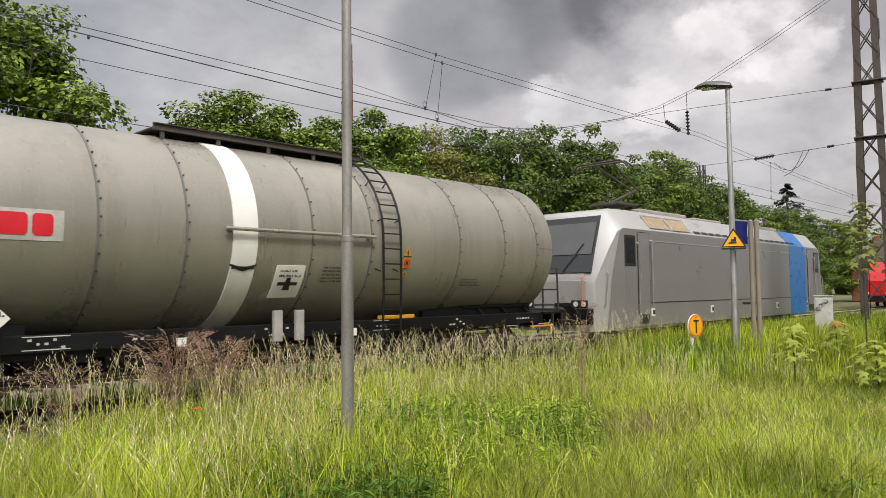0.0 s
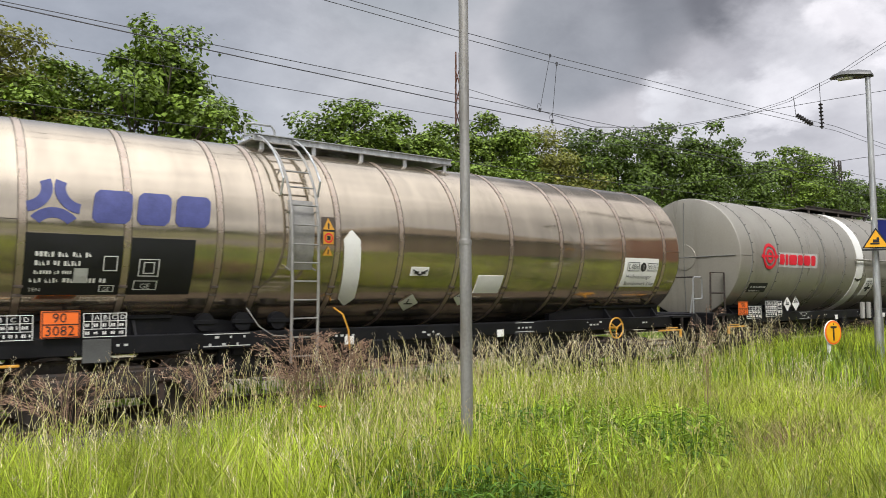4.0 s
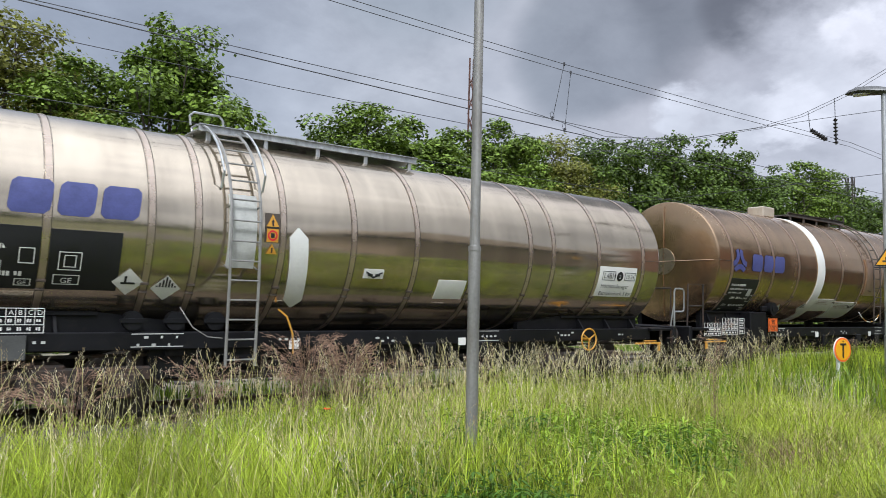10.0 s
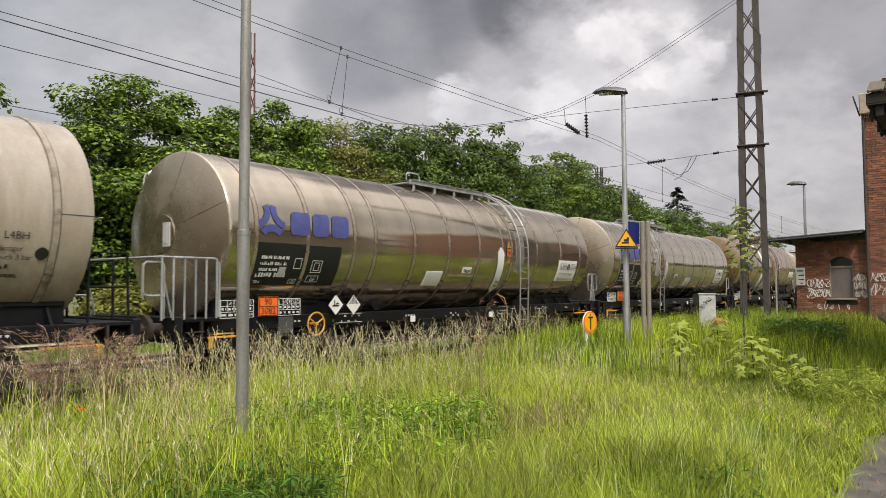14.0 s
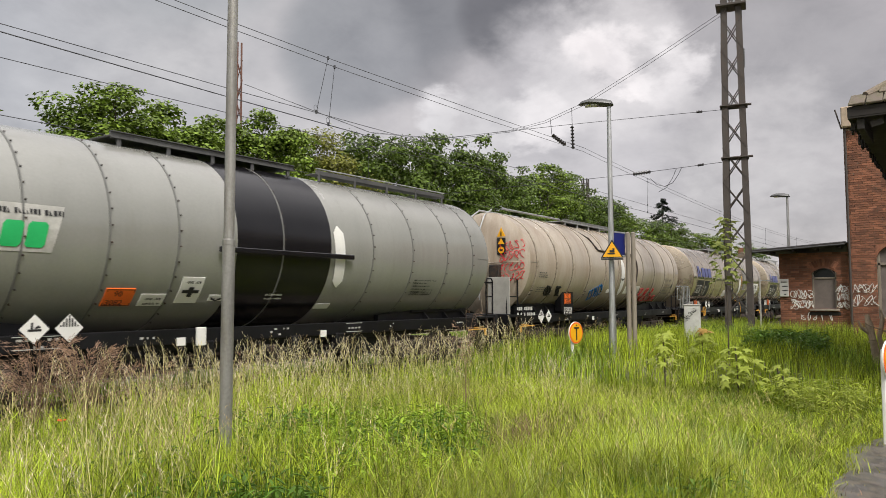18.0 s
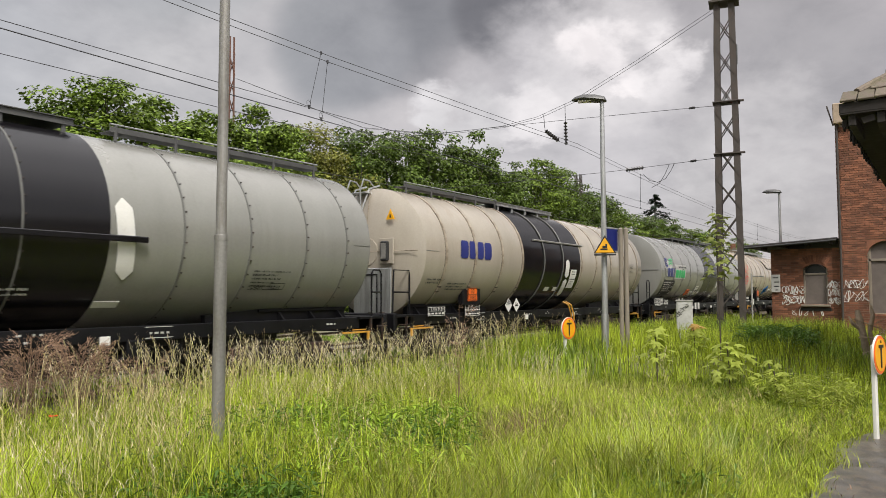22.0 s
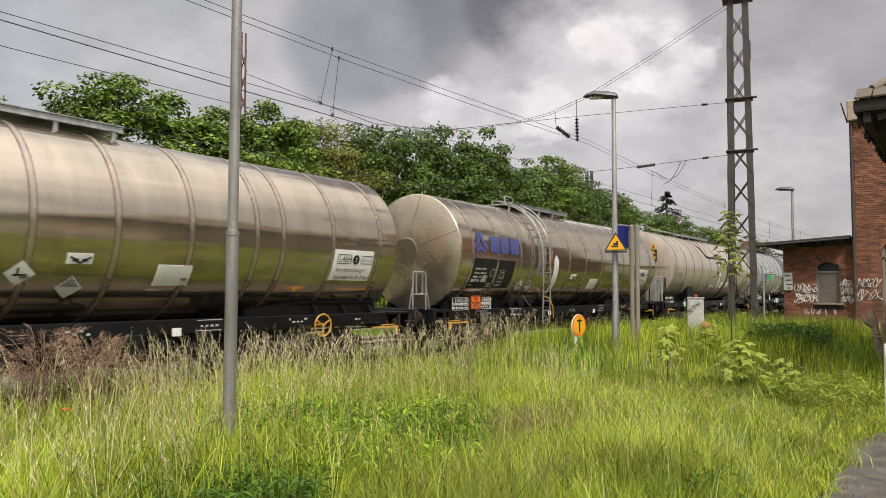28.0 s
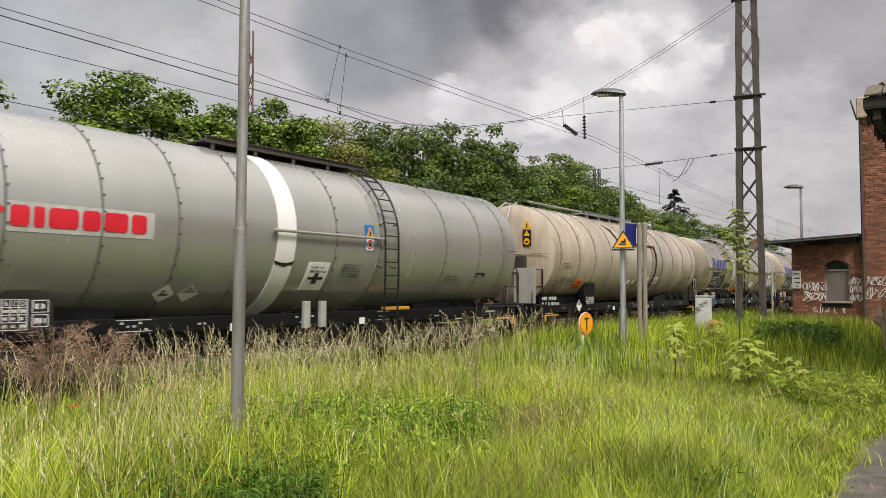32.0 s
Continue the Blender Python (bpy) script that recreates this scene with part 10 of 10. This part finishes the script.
def meadow():
    for near, far, count, tuft, w, seed in ((1.9, 7.0, 150000, 0.17, 0.0056, 1), (6.5, 13.5, 150000, 0.24, 0.0082, 2)):
        p, r = field(count, seed, near, far)
        p, head = tufted(p, tuft, seed + 400)
        c = clump(p, 0.5, 1.0)
        tall = 0.82 + 0.34 * np.mod(np.abs(np.floor(p[:, 0] / tuft) * 7.31 + np.floor(p[:, 1] / tuft) * 3.77), 1.0)
        h = (0.36 + 0.28 * c) * tall * r.triangular(0.5, 0.95, 1.25, len(p)) * edge_fade(p)
        blades("meadow_grass", p, h, w * r.uniform(.45, 1.9, len(p)), 0.55, M_grass, "tall bright green meadow grass", seed, 3, heading=head)
        # a low undergrowth fills the bottom, its green darkened for the shade between tufts
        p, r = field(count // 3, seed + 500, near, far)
        blades("undergrowth", p, r.uniform(0.08, 0.26, len(p)) * edge_fade(p), w * 1.8 * r.uniform(.5, 1.5, len(p)), 0.9, M_under, "low meadow undergrowth, its green darkened for shade", seed + 501, 3)
    p, r = field(60000, 3, 13, 34, 9.3, -2, 45)
    h = (0.42 + 0.22 * clump(p, 0.4, 2)) * r.uniform(0.7, 1.25, len(p))
    green = clump(p, 0.35, 6.0) + r.normal(0, .15, len(p)) > 0.7
    blades("meadow_grass", p[~green], h[~green], 0.013 * r.uniform(.6, 1.5, (~green).sum()), 0.35, M_grass, "tall meadow grass by the far end of the station", 3, 3)
    blades("deep_green_tufts", p[green], h[green], 0.02 * r.uniform(.6, 1.5, green.sum()), 0.4, M_grass_d, "deep green grass by the far end of the station", 43, 3)
    p, r = field(70000, 13, 6.0, 32.0, 9.5, -2, 118)
    p = p[p[:, 1] > 7.6]
    h = r.uniform(0.35, 0.75, len(p)) * (0.75 + 0.6 * clump(p, 0.9, 3.0))
    blades("trackside_grass", p, h, 0.0095 * r.uniform(.7, 1.4, len(p)), 0.3, M_grass, "tall rank grass along the track", 13, 3)
    rg = np.random.default_rng(77)
    q = np.stack([rg.uniform(-26, 3, 60000), rg.uniform(-0.8, 9.3, 60000), np.full(60000, -0.07)], 1)
    az = np.degrees(np.arctan2(q[:, 1], q[:, 0])); d = np.hypot(q[:, 0], q[:, 1])
    q = q[((az > 118) | (az < -20) | (d < 2.0)) & (d > 0.35)]
    d = np.hypot(q[:, 0], q[:, 1])
    blades("meadow_grass", q, rg.uniform(0.2, 0.5, len(q)) * np.clip(d / 2.2, 0.35, 1.2), 0.013 * rg.uniform(.6, 1.6, len(q)), 0.4, M_grass, "meadow grass further along the line", 78, 3)
    q = np.stack([rg.uniform(-9, 3, 110000), rg.uniform(-0.75, 9.3, 110000), np.full(110000, -0.07)], 1)
    az = np.degrees(np.arctan2(q[:, 1], q[:, 0])); d = np.hypot(q[:, 0], q[:, 1])
    q = q[((az > 118) | (az < -5) | (d < 2.0)) & (d > 0.3)]
    d = np.hypot(q[:, 0], q[:, 1])
    blades("meadow_grass", q, rg.uniform(0.15, 0.45, len(q)) * np.clip(d / 2.2, 0.3, 1.2), 0.009 * rg.uniform(.6, 1.6, len(q)), 0.55, M_grass, "meadow grass round the standing place", 81, 3)
    ex = rg.uniform(0.5, 16, 7000)
    ey = np.interp(ex, [-1.2, 1.5, 3.4, 5.2, 6.3, 7.1, 8.2, 9.5, 10.4, 12, 16], [-0.75, -0.56, -0.08, 0.84, 1.0, 1.08, 1.0, 1.12, 0.85, 0.55, 0.3])
    e = np.stack([ex, ey + rg.normal(0.08, 0.11, 7000) + 0.07 * np.sin(ex * 5.1) + 0.05 * np.sin(ex * 11.3), np.full(7000, -0.06)], 1)
    blades("path_edge_grass", e, rg.uniform(0.06, 0.24, 7000), 0.008 * rg.uniform(.6, 1.6, 7000), 0.9, M_grass, "short trodden grass along the path", 79, 3)
    e = np.stack([rg.uniform(1, 14, 2500), rg.uniform(-3, 1.0, 2500), np.full(2500, -0.035)], 1)
    e = e[clump(e, 1.3, 2.0) > 0.6]
    blades("path_weeds", e, rg.uniform(0.03, 0.1, len(e)), 0.007 * rg.uniform(.6, 1.6, len(e)), 1.0, M_redstalk, "dry moss and weeds on the path", 80, 2)
    # a dense tuft about the post
    rg = np.random.default_rng(66)
    q = np.stack([rg.normal(3.62, .5, 3800), rg.normal(4.52, .34, 3800), np.full(3800, -0.07)], 1)
    q = q[np.hypot(q[:, 0] - 3.905, q[:, 1] - 4.902) > 0.07]
    st = q[:150].copy()
    blades("dry_stalks", st, rg.uniform(0.55, 1.0, len(st)), np.full(len(st), 0.005), 0.45, M_straw, "dry yellow stalks round the steel post", 68, 4)
    blades("post_tuft", q, rg.uniform(0.35, 0.9, len(q)), 0.009 * rg.uniform(.5, 1.7, len(q)), 0.35, M_grass, "tall grass tuft round the steel post", 67, 3)
    # deeper green tufts, broad bent blades in patches
    p, r = field(60000, 4, 2.2, 13)
    p = p[clump(p, 0.8, 4.0) > 0.56]
    p, head = tufted(p, 0.3, 404)
    blades("deep_green_tufts", p, r.uniform(0.3, 0.64, len(p)) * edge_fade(p), 0.012 * r.uniform(.6, 1.5, len(p)), 0.8, M_grass_d, "deeper green grass tufts", 4, 4, heading=head)
    # pale upright blades on the open corner of the meadow
    rg = np.random.default_rng(88)
    q = np.stack([rg.uniform(4.2, 7.6, 1300), rg.normal(2.25, .45, 1300), np.full(1300, -0.07)], 1)
    q = q[(q[:, 1] > 1.35) & (clump(q, 1.4, 5.0) > 0.42)]
    q, head = tufted(q, 0.4, 405)
    blades("pale_grass", q, rg.uniform(0.42, 0.74, len(q)), 0.0068 * rg.uniform(.6, 1.4, len(q)), 0.38, M_paleblade, "pale grey-green grass blades near the path", 89, 4)
    # pale plumes that stand up against the train
    q = np.stack([rg.uniform(5.5, 13.5, 300), rg.uniform(7.0, 8.6, 300), np.full(300, -0.07)], 1)
    q[:, 2] += [rise(a, b) for a, b in q[:, :2]]
    seed_spikes(q, rg.uniform(0.6, 0.95, len(q)), 16, 0.013, 0.036, 0.0062, M_plume, "pale plumes of grass beside the track", 94, 0.009, M_straw)
    p, r = field(16000, 41, 4.2, 13.0, 4.6, 4, 27)
    blades("deep_green_tufts", p, r.uniform(0.22, 0.5, len(p)) * edge_fade(p), 0.011 * r.uniform(.6, 1.5, len(p)), 0.5, M_grass_d, "deeper green grass near the path", 42, 3)
    # drier olive blades in broad patches, thickest on the open corner
    p, r = field(70000, 63, 2.2, 12.5)
    open_corner = np.clip((p[:, 0] - 5.0) / 3.0, 0, 1) * np.clip((5.6 - p[:, 1]) / 1.5, 0, 1)
    p = p[clump(p, 0.55, 11.0) + 0.22 * open_corner + r.normal(0, 0.1, len(p)) > 0.64]
    c = clump(p, 0.5, 1.0)
    p, head = tufted(p, 0.2, 407)
    blades("dry_olive_grass", p, (0.40 + 0.28 * c) * r.uniform(0.7, 1.2, len(p)) * edge_fade(p), 0.0048 * r.uniform(.5, 1.6, len(p)), 0.5, M_olive, "fine drying olive-brown grass blades in patches", 64, 3, heading=head)
    # fine flowering tips that top the blades, in patches
    p, r = field(13000, 61, 2.6, 12.0)
    p = p[clump(p, 0.7, 8.0) + r.normal(0, 0.12, len(p)) > 0.42]
    c = clump(p, 0.5, 1.0)
    seed_spikes(p, (0.40 + 0.28 * c) * r.uniform(0.85, 1.15, len(p)) * edge_fade(p), 6, 0.014, 0.026, 0.0036, M_spike, "fine yellow-green flowering tips of the grass", 62, 0.006, M_grass)
    # pale bent straws that lie across the green
    p, r = field(110, 25, 2.4, 9.0)
    h = r.uniform(0.3, 0.75, len(p))
    blades("bent_straws", p, h, 0.007 + 0 * h, 1.2, M_straw, "pale bent straws lying across the grass", 25, 4)
    # dry stalks, thicker towards the track
    p, r = field(220, 5, 2.5, 12.0)
    h = r.uniform(0.5, 0.9, len(p)) * edge_fade(p)
    blades("dry_stalks", p, h, 0.0045 + 0 * h, 0.55, M_straw, "dry yellow grass stalks", 5, 4)
    p, r = field(1300, 6, 5.0, 30.0, 9.4, -2, 118)
    p = p[p[:, 1] > 6.2]
    h = r.uniform(0.4, 0.85, len(p))
    blades("dry_stalks", p, h, 0.0045 + 0 * h, 0.45, M_straw, "dry yellow grass stalks along the track", 6, 4)
    # fine nodding heads on the taller stalks
    rng = np.random.default_rng(8)
    p, r = field(3600, 7, 3.5, 16)
    p = p[((p[:, 1] > 5.0) | (clump(p, 0.6, 7.0) > 0.6)) & (np.hypot(p[:, 0], p[:, 1]) < 12.5) & (p[:, 1] > 3.2)]
    top = 0.55 + 0.3 * r.random(len(p)) + (0.12 + 0.15 * r.random(len(p))) * (p[:, 1] > 6.5)
    seed_spikes(p, top, 14, 0.013, 0.036, 0.0046, M_plume, "feathery pale grass seed heads", 9, 0.009, M_straw)
    # a close stand of open tan heads about the steel post and along the ballast
    rg = np.random.default_rng(92)
    q = np.stack([np.concatenate([rg.normal(3.5, .75, 130), rg.uniform(-6, 22, 320)]), np.concatenate([rg.normal(5.1, .5, 130), rg.uniform(8.2, 9.4, 320)]), np.full(450, -0.07)], 1)
    q = q[np.hypot(q[:, 0] - 3.905, q[:, 1] - 4.902) > 0.09]
    seed_spikes(q, rg.uniform(0.6, 1.0, len(q)), 18, 0.012, 0.04, 0.0045, M_tanhead, "open tan grass heads on thin stalks", 93, 0.016, M_straw)
    # pale spikes, close together in one corner of the meadow
    p, r = field(130, 31, 4.8, 9.0, 4.4, 10, 36)
    p = p[clump(p, 0.45, 5.0) > 0.4]
    seed_spikes(p, 0.5 + 0.3 * r.random(len(p)), 9, 0.011, 0.03, 0.011, M_spike, "pale green spiked grass heads", 32, 0.0, M_grass)
    # rough grass between and beyond the tracks
    rg = np.random.default_rng(21)
    n = 60000
    q = np.stack([rg.uniform(-16, 60, n), rg.uniform(18.3, 24.5, n), np.full(n, -0.07)], 1)
    q = q[(q[:, 1] < 20.9) | (q[:, 1] > 22.7)]
    n = len(q)
    blades("verge_grass", q, rg.uniform(0.2, 0.5, n) * np.where(q[:, 1] < 21, 0.3, 1.0), 0.03 * rg.uniform(.7, 1.4, n), 0.4, M_grass_d, "rough grass beyond the tracks", 22, 3)
    n = 7000
    q = np.stack([rg.uniform(-16, 50, n), rg.uniform(13.5, 14.3, n), np.full(n, -0.2)], 1)
    blades("verge_grass", q, rg.uniform(0.15, 0.45, n), 0.02 * rg.uniform(.7, 1.4, n), 0.4, M_grass_d, "weeds between the two tracks", 23, 3)


def stalk_clump(x, y, seed, height, count, spread):
    """A bushy clump of reddish dead stalks with branching heads."""
    rng = random.Random(seed)
    t = thing("dead_stalk_clump", pose(x, y, -0.06), "clump of reddish-brown dead stalks with drooping seed heads", "dry plant", group="reddish stalk clumps by the track")
    m, hd = Mesh(), Mesh()
    for k in range(count):
        a, s = rng.uniform(0, 6.28), spread * rng.random() ** .5
        h = height * rng.uniform(.55, 1.05)
        out = Vector((math.cos(a), math.sin(a), 0))
        p0 = out * (s * .2)
        reach = rng.uniform(0.9, 1.35)
        pts = [p0, p0 + out * (s * .14) + Vector((0, 0, h * .5)), p0 + out * (s * .32) + Vector((0, 0, h * .84)), p0 + out * (s * .5 * reach) + Vector((0, 0, h * .97)), p0 + out * (s * .66 * reach) + Vector((0, 0, h * 1.02)), p0 + out * (s * .82 * reach) + Vector((0, 0, h * 1.0))]
        m.tube(pts, 0.0019, 3)
        for j in range(13):      # fine branchlets that hang from the arching tip
            f = rng.uniform(2.0, 4.99)
            i = int(f)
            q = pts[i].lerp(pts[i + 1], f - i)
            b = rng.uniform(0, 6.28)
            e = q + Vector((.03 * math.cos(b), .03 * math.sin(b), 0)) + out * .07 + Vector((0, 0, rng.uniform(-.01, .07)))
            hd.add([q, q + Vector((.004, .002, .002)), e + Vector((0.003, 0.0, -.004)), e], [(0, 1, 2, 3)])
            c = q.lerp(e, rng.uniform(.5, 1))
            hd.add([c, c + Vector((.003, .0015, .004)), c + (e - q) * .45, c + Vector((-.003, -.0015, -.003))], [(0, 1, 2, 3)])
    part("stalk", m, M_redstalk, t, smooth=False)["kind"] = "stuff"
    part("seed_head", hd, M_redstalk, t, smooth=False)["kind"] = "stuff"
    return t


def leafy_weed(x, y, seed, height, count, material, name, label, leaf=0.07):
    t = thing(name, pose(x, y, -0.07 + rise(x, y)), label, "plant", group="leafy weeds in the meadow")
    rng = np.random.default_rng(seed)
    r2 = random.Random(seed)
    st = Mesh()
    ps = []
    for k in range(count):
        a, s = r2.uniform(0, 6.28), 0.35 * r2.random() ** .5
        b = Vector((s * math.cos(a), s * math.sin(a), 0)); top = b * 1.25 + Vector((0, 0, height * r2.uniform(.7, 1.05)))
        st.cyl(tuple(b), tuple(top), 0.006, 0.003, n=4)
        for j in range(12):
            ps.append(tuple(b.lerp(top, r2.uniform(.25, 1))))
    c = np.array(ps)
    a = rng.uniform(0, 6.28, len(c))
    u = np.stack([np.cos(a), np.sin(a), rng.uniform(-.3, .3, len(c))], 1); w = np.stack([-np.sin(a), np.cos(a), 0 * a], 1)
    s = leaf * rng.uniform(.7, 1.4, len(c))[:, None]
    p = np.stack([c, c + u * s * .6 + w * s * .2, c + u * s * 1.5 - [0, 0, .03], c + u * s * .6 - w * s * .2], 1).reshape(-1, 3)
    part("stem", st, material, t, smooth=False)["kind"] = "stuff"
    part("leaves", array_mesh("leaves", p, np.arange(4 * len(c)).reshape(-1, 4), material), None, t, smooth=False)
    return t


def maple_leaf():
    """A five-lobed leaf about its stalk."""
    lob = [(0, 0), (.18, -.12), (.5, -.1), (.36, .12), (.62, .38), (.34, .4), (.2, .36), (0, .85), (-.2, .36), (-.34, .4), (-.62, .38), (-.36, .12), (-.5, -.1), (-.18, -.12)]
    return lob


def maple_sapling(x, y, seed, height, leaves, size, low=0.45, spread=0.24, rusty=0, leaf=None):
    """A thin stem with tiers of broad drooping leaves from the given fraction of its height."""
    t = thing("maple_sapling", pose(x, y, -0.07 + rise(x, y)), "young maple sapling with fresh yellow-green leaves", "sapling", group="maple saplings")
    rng = random.Random(seed)
    part("stem", Mesh().tube([(0, 0, 0), (.02, .01, height * .5), (.0, .03, height)], 0.011, 5), M_bark, t)
    lob = maple_leaf()
    for k in range(leaves):
        f = k / max(1, leaves - 1)
        a = k * 2.4 + rng.uniform(-.3, .3)
        z = height * (low + (1.04 - low) * f)
        rr = spread * (1.1 - 0.75 * f) * rng.uniform(.35, 1.1)
        s = size * rng.uniform(.75, 1.2)
        rot = Euler((radians(rng.uniform(-45, 5)), radians(rng.uniform(-25, 25)), a - math.pi / 2)).to_matrix()
        c = Vector((rr * math.cos(a), rr * math.sin(a), z))
        vs = [tuple(c + rot @ Vector((px * s, py * s, -abs(px) * s * .25 - py * s * .2))) for px, py in lob] + [tuple(c + rot @ Vector((0, .3 * s, 0)))]
        n = len(lob)
        part("leaf", Mesh().add(vs, [(i, (i + 1) % n, n) for i in range(n)]), M_rusty if k >= leaves - rusty else leaf or M_sapling, t, smooth=False)
    return t


def stump(x, y):
    t = thing("broken_stump", pose(x, y, -0.07 + rise(x, y)), "leaning broken grey-brown tree stump with bare branches", "tree stump")
    def stem(pts, rs):
        m = Mesh()
        for k in range(len(pts) - 1):
            m.cyl(pts[k], pts[k + 1], rs[k], rs[k + 1], n=10)
        return m
    part("stem", stem([(0, 0, -.05), (.03, .05, .35), (-.04, .09, .72), (.0, .16, 1.05), (.02, .2, 1.3)], (.13, .09, .075, .085, .05)), M_deadwood, t)
    part("second_stem", stem([(.05, -.08, -.05), (.08, -.1, .4), (.05, -.03, .8), (.1, -.1, 1.2), (.1, -.06, 1.42)], (.08, .06, .05, .05, .02)), M_deadwood, t)
    part("snag", stem([(-.02, .12, .85), (-.1, .3, 1.0), (-.12, .36, 1.16)], (.06, .04, .015)), M_deadwood, t)
    b = Mesh()
    rng = random.Random(4)
    for k in range(14):
        p = Vector((rng.uniform(-.3, .3), rng.uniform(-.6, .2), rng.uniform(.3, 1.1)))
        b.tube([p, p + Vector((rng.uniform(-.4, .4), rng.uniform(-.6, .1), rng.uniform(.0, .3))), p + Vector((rng.uniform(-.7, .7), rng.uniform(-1.0, .1), rng.uniform(-.3, .4)))], 0.012, 4)
    part("twig", b, M_deadwood, t)["kind"] = "stuff"


meadow()
for k, (x, y, h, n, sp) in enumerate(((1.5, 8.7, 0.9, 26, .5), (2.95, 8.75, 1.0, 20, .4), (4.15, 8.5, 1.3, 60, .5), (4.65, 8.45, 1.25, 50, .45), (5.0, 8.45, 0.95, 20, .4), (0.5, 8.8, 1.1, 34, .6), (5.6, 8.7, 0.95, 14, .45), (7.3, 8.9, 0.9, 10, .4))):
    stalk_clump(x, y, 60 + k, h * 0.92, int(n * 1.5), sp)
pr = np.random.default_rng(55)
pp = np.stack([np.concatenate([pr.normal(7.1, .3, 650), pr.normal(8.2, .2, 250)]), np.concatenate([pr.normal(3.8, .22, 650), pr.normal(3.55, .15, 250)]), np.full(900, -0.07)], 1)
blades("withered_tuft", pp, pr.uniform(.4, .68, 900), 0.006 * pr.uniform(.6, 1.4, 900), 0.6, M_redstalk, "withered pinkish-brown grass patch in the meadow", 56, 3)
stalk_clump(7.5, 4.95, 80, 1.5, 10, .12)
lr = random.Random(71)
for k in range(14):
    leafy_weed(2.9 + lr.random() * 1.5, 3.5 + lr.random() * 1.9, 90 + k, 0.5 + 0.16 * lr.random(), 30, M_weed, "nettle_patch", "dark green nettles among the grass", 0.06)
for k in range(30):
    leafy_weed(3.9 + lr.random() * 3.0, 3.5 + lr.random() * 2.9, 300 + k, 0.48 + 0.2 * lr.random(), 26, M_limeleaf if k % 4 else M_weed, "leafy_weed", "lime-green leafy weeds among the grass", 0.06)
for k in range(8):
    leafy_weed(5.0 + lr.random() * 1.6, 1.5 + lr.random() * 1.0, 350 + k, 0.38 + 0.14 * lr.random(), 18, M_weed, "leafy_weed", "low dark green weeds near the path", 0.05)
for k in range(9):
    leafy_weed(16.9 + (k % 3) * 0.9, 2.8 + (k // 3) * .42, 120 + k, 0.6, 26, M_weed, "bramble_patch", "dark green brambles in front of the annex", 0.1)
maple_sapling(11.9, 3.98, 200, 1.05, 30, .17, 0.5, .24)
maple_sapling(14.3, 4.05, 201, 0.72, 34, .18, 0.35, .26, 5)
maple_sapling(12.2, 2.92, 202, 0.8, 44, .18, 0.35, .42)
maple_sapling(12.0, 2.2, 203, 0.5, 14, .17, 0.5, .26)
maple_sapling(12.9, 2.45, 204, 0.45, 10, .16, 0.5, .22)
maple_sapling(13.2, 3.3, 230, 2.75, 70, .13, 0.62, .3, 0, M_dullleaf)
stump(19.4, 1.6)
slab = thing("concrete_slab", pose(18.0, 8.62, rise(18.0, 8.62), 0, 0, 0), "narrow pale concrete slab lying in the grass", "slab")
part("block", Mesh().box((0, 0, 0.0), (1.8, 0.25, 0.14), 0.02), M_concrete, slab)
fp = thing("fence_post", pose(26.9, 5.68, 0.3), "thin grey fence post beside the mast", "fence post")
part("post", Mesh().box((0, 0, 1.0), (0.05, 0.05, 2.1), 0.01), M_concrete, fp)
part("rail", Mesh().cyl((0, 0, 1.95), (0.9, -0.2, 1.95), 0.02, n=6), M_galv, fp)
for k, (x, y) in enumerate(((11.5, 1.6), (12.5, 1.4), (11.9, 2.0))):
    leafy_weed(x, y, 150 + k, 0.55, 24, M_sapling, "weed_tuft", "bright green leafy weeds by the path", 0.08)


def poppies():
    for k, (x, y, z) in enumerate(((3.85, 7.39, .5),)):
        t = thing("poppy", pose(x, y, -0.06), "single red poppy in the grass", "flower", group="")
        part("stalk", Mesh().cyl((0, 0, 0), (0, 0, z), 0.004, n=4), M_grass, t)
        for j in range(4):
            a = j * 1.57
            u, w = Vector((math.cos(a), math.sin(a), .4)), Vector((-math.sin(a), math.cos(a), 0))
            c = Vector((0, 0, z))
            part("petal", Mesh().add([c, c + u * .03 + w * .03, c + u * .055, c + u * .03 - w * .03], [(0, 1, 2, 3)]), M_poppy, t, smooth=False)


poppies()


# ---- what moves ----
def motions():
    for ob, zero in TRAIN:
        walk(ob, [(t, pose(zero + s, TRACK_Y, 0)) for t, s in GONE])
    ts, ss = [t for t, s in GONE], [s for t, s in GONE]
    turns = [(k / 15, math.degrees(np.interp(k / 15, ts, ss) / 0.46)) for k in range(481)]
    for ob, zero in TRAIN:
        for w in ob.children_recursive:
            if w.name.startswith("wheelset"):
                x, y, z = w.location
                walk(w, [(t, pose(x, y, z, 0, a, 0)) for t, a in turns])


motions()
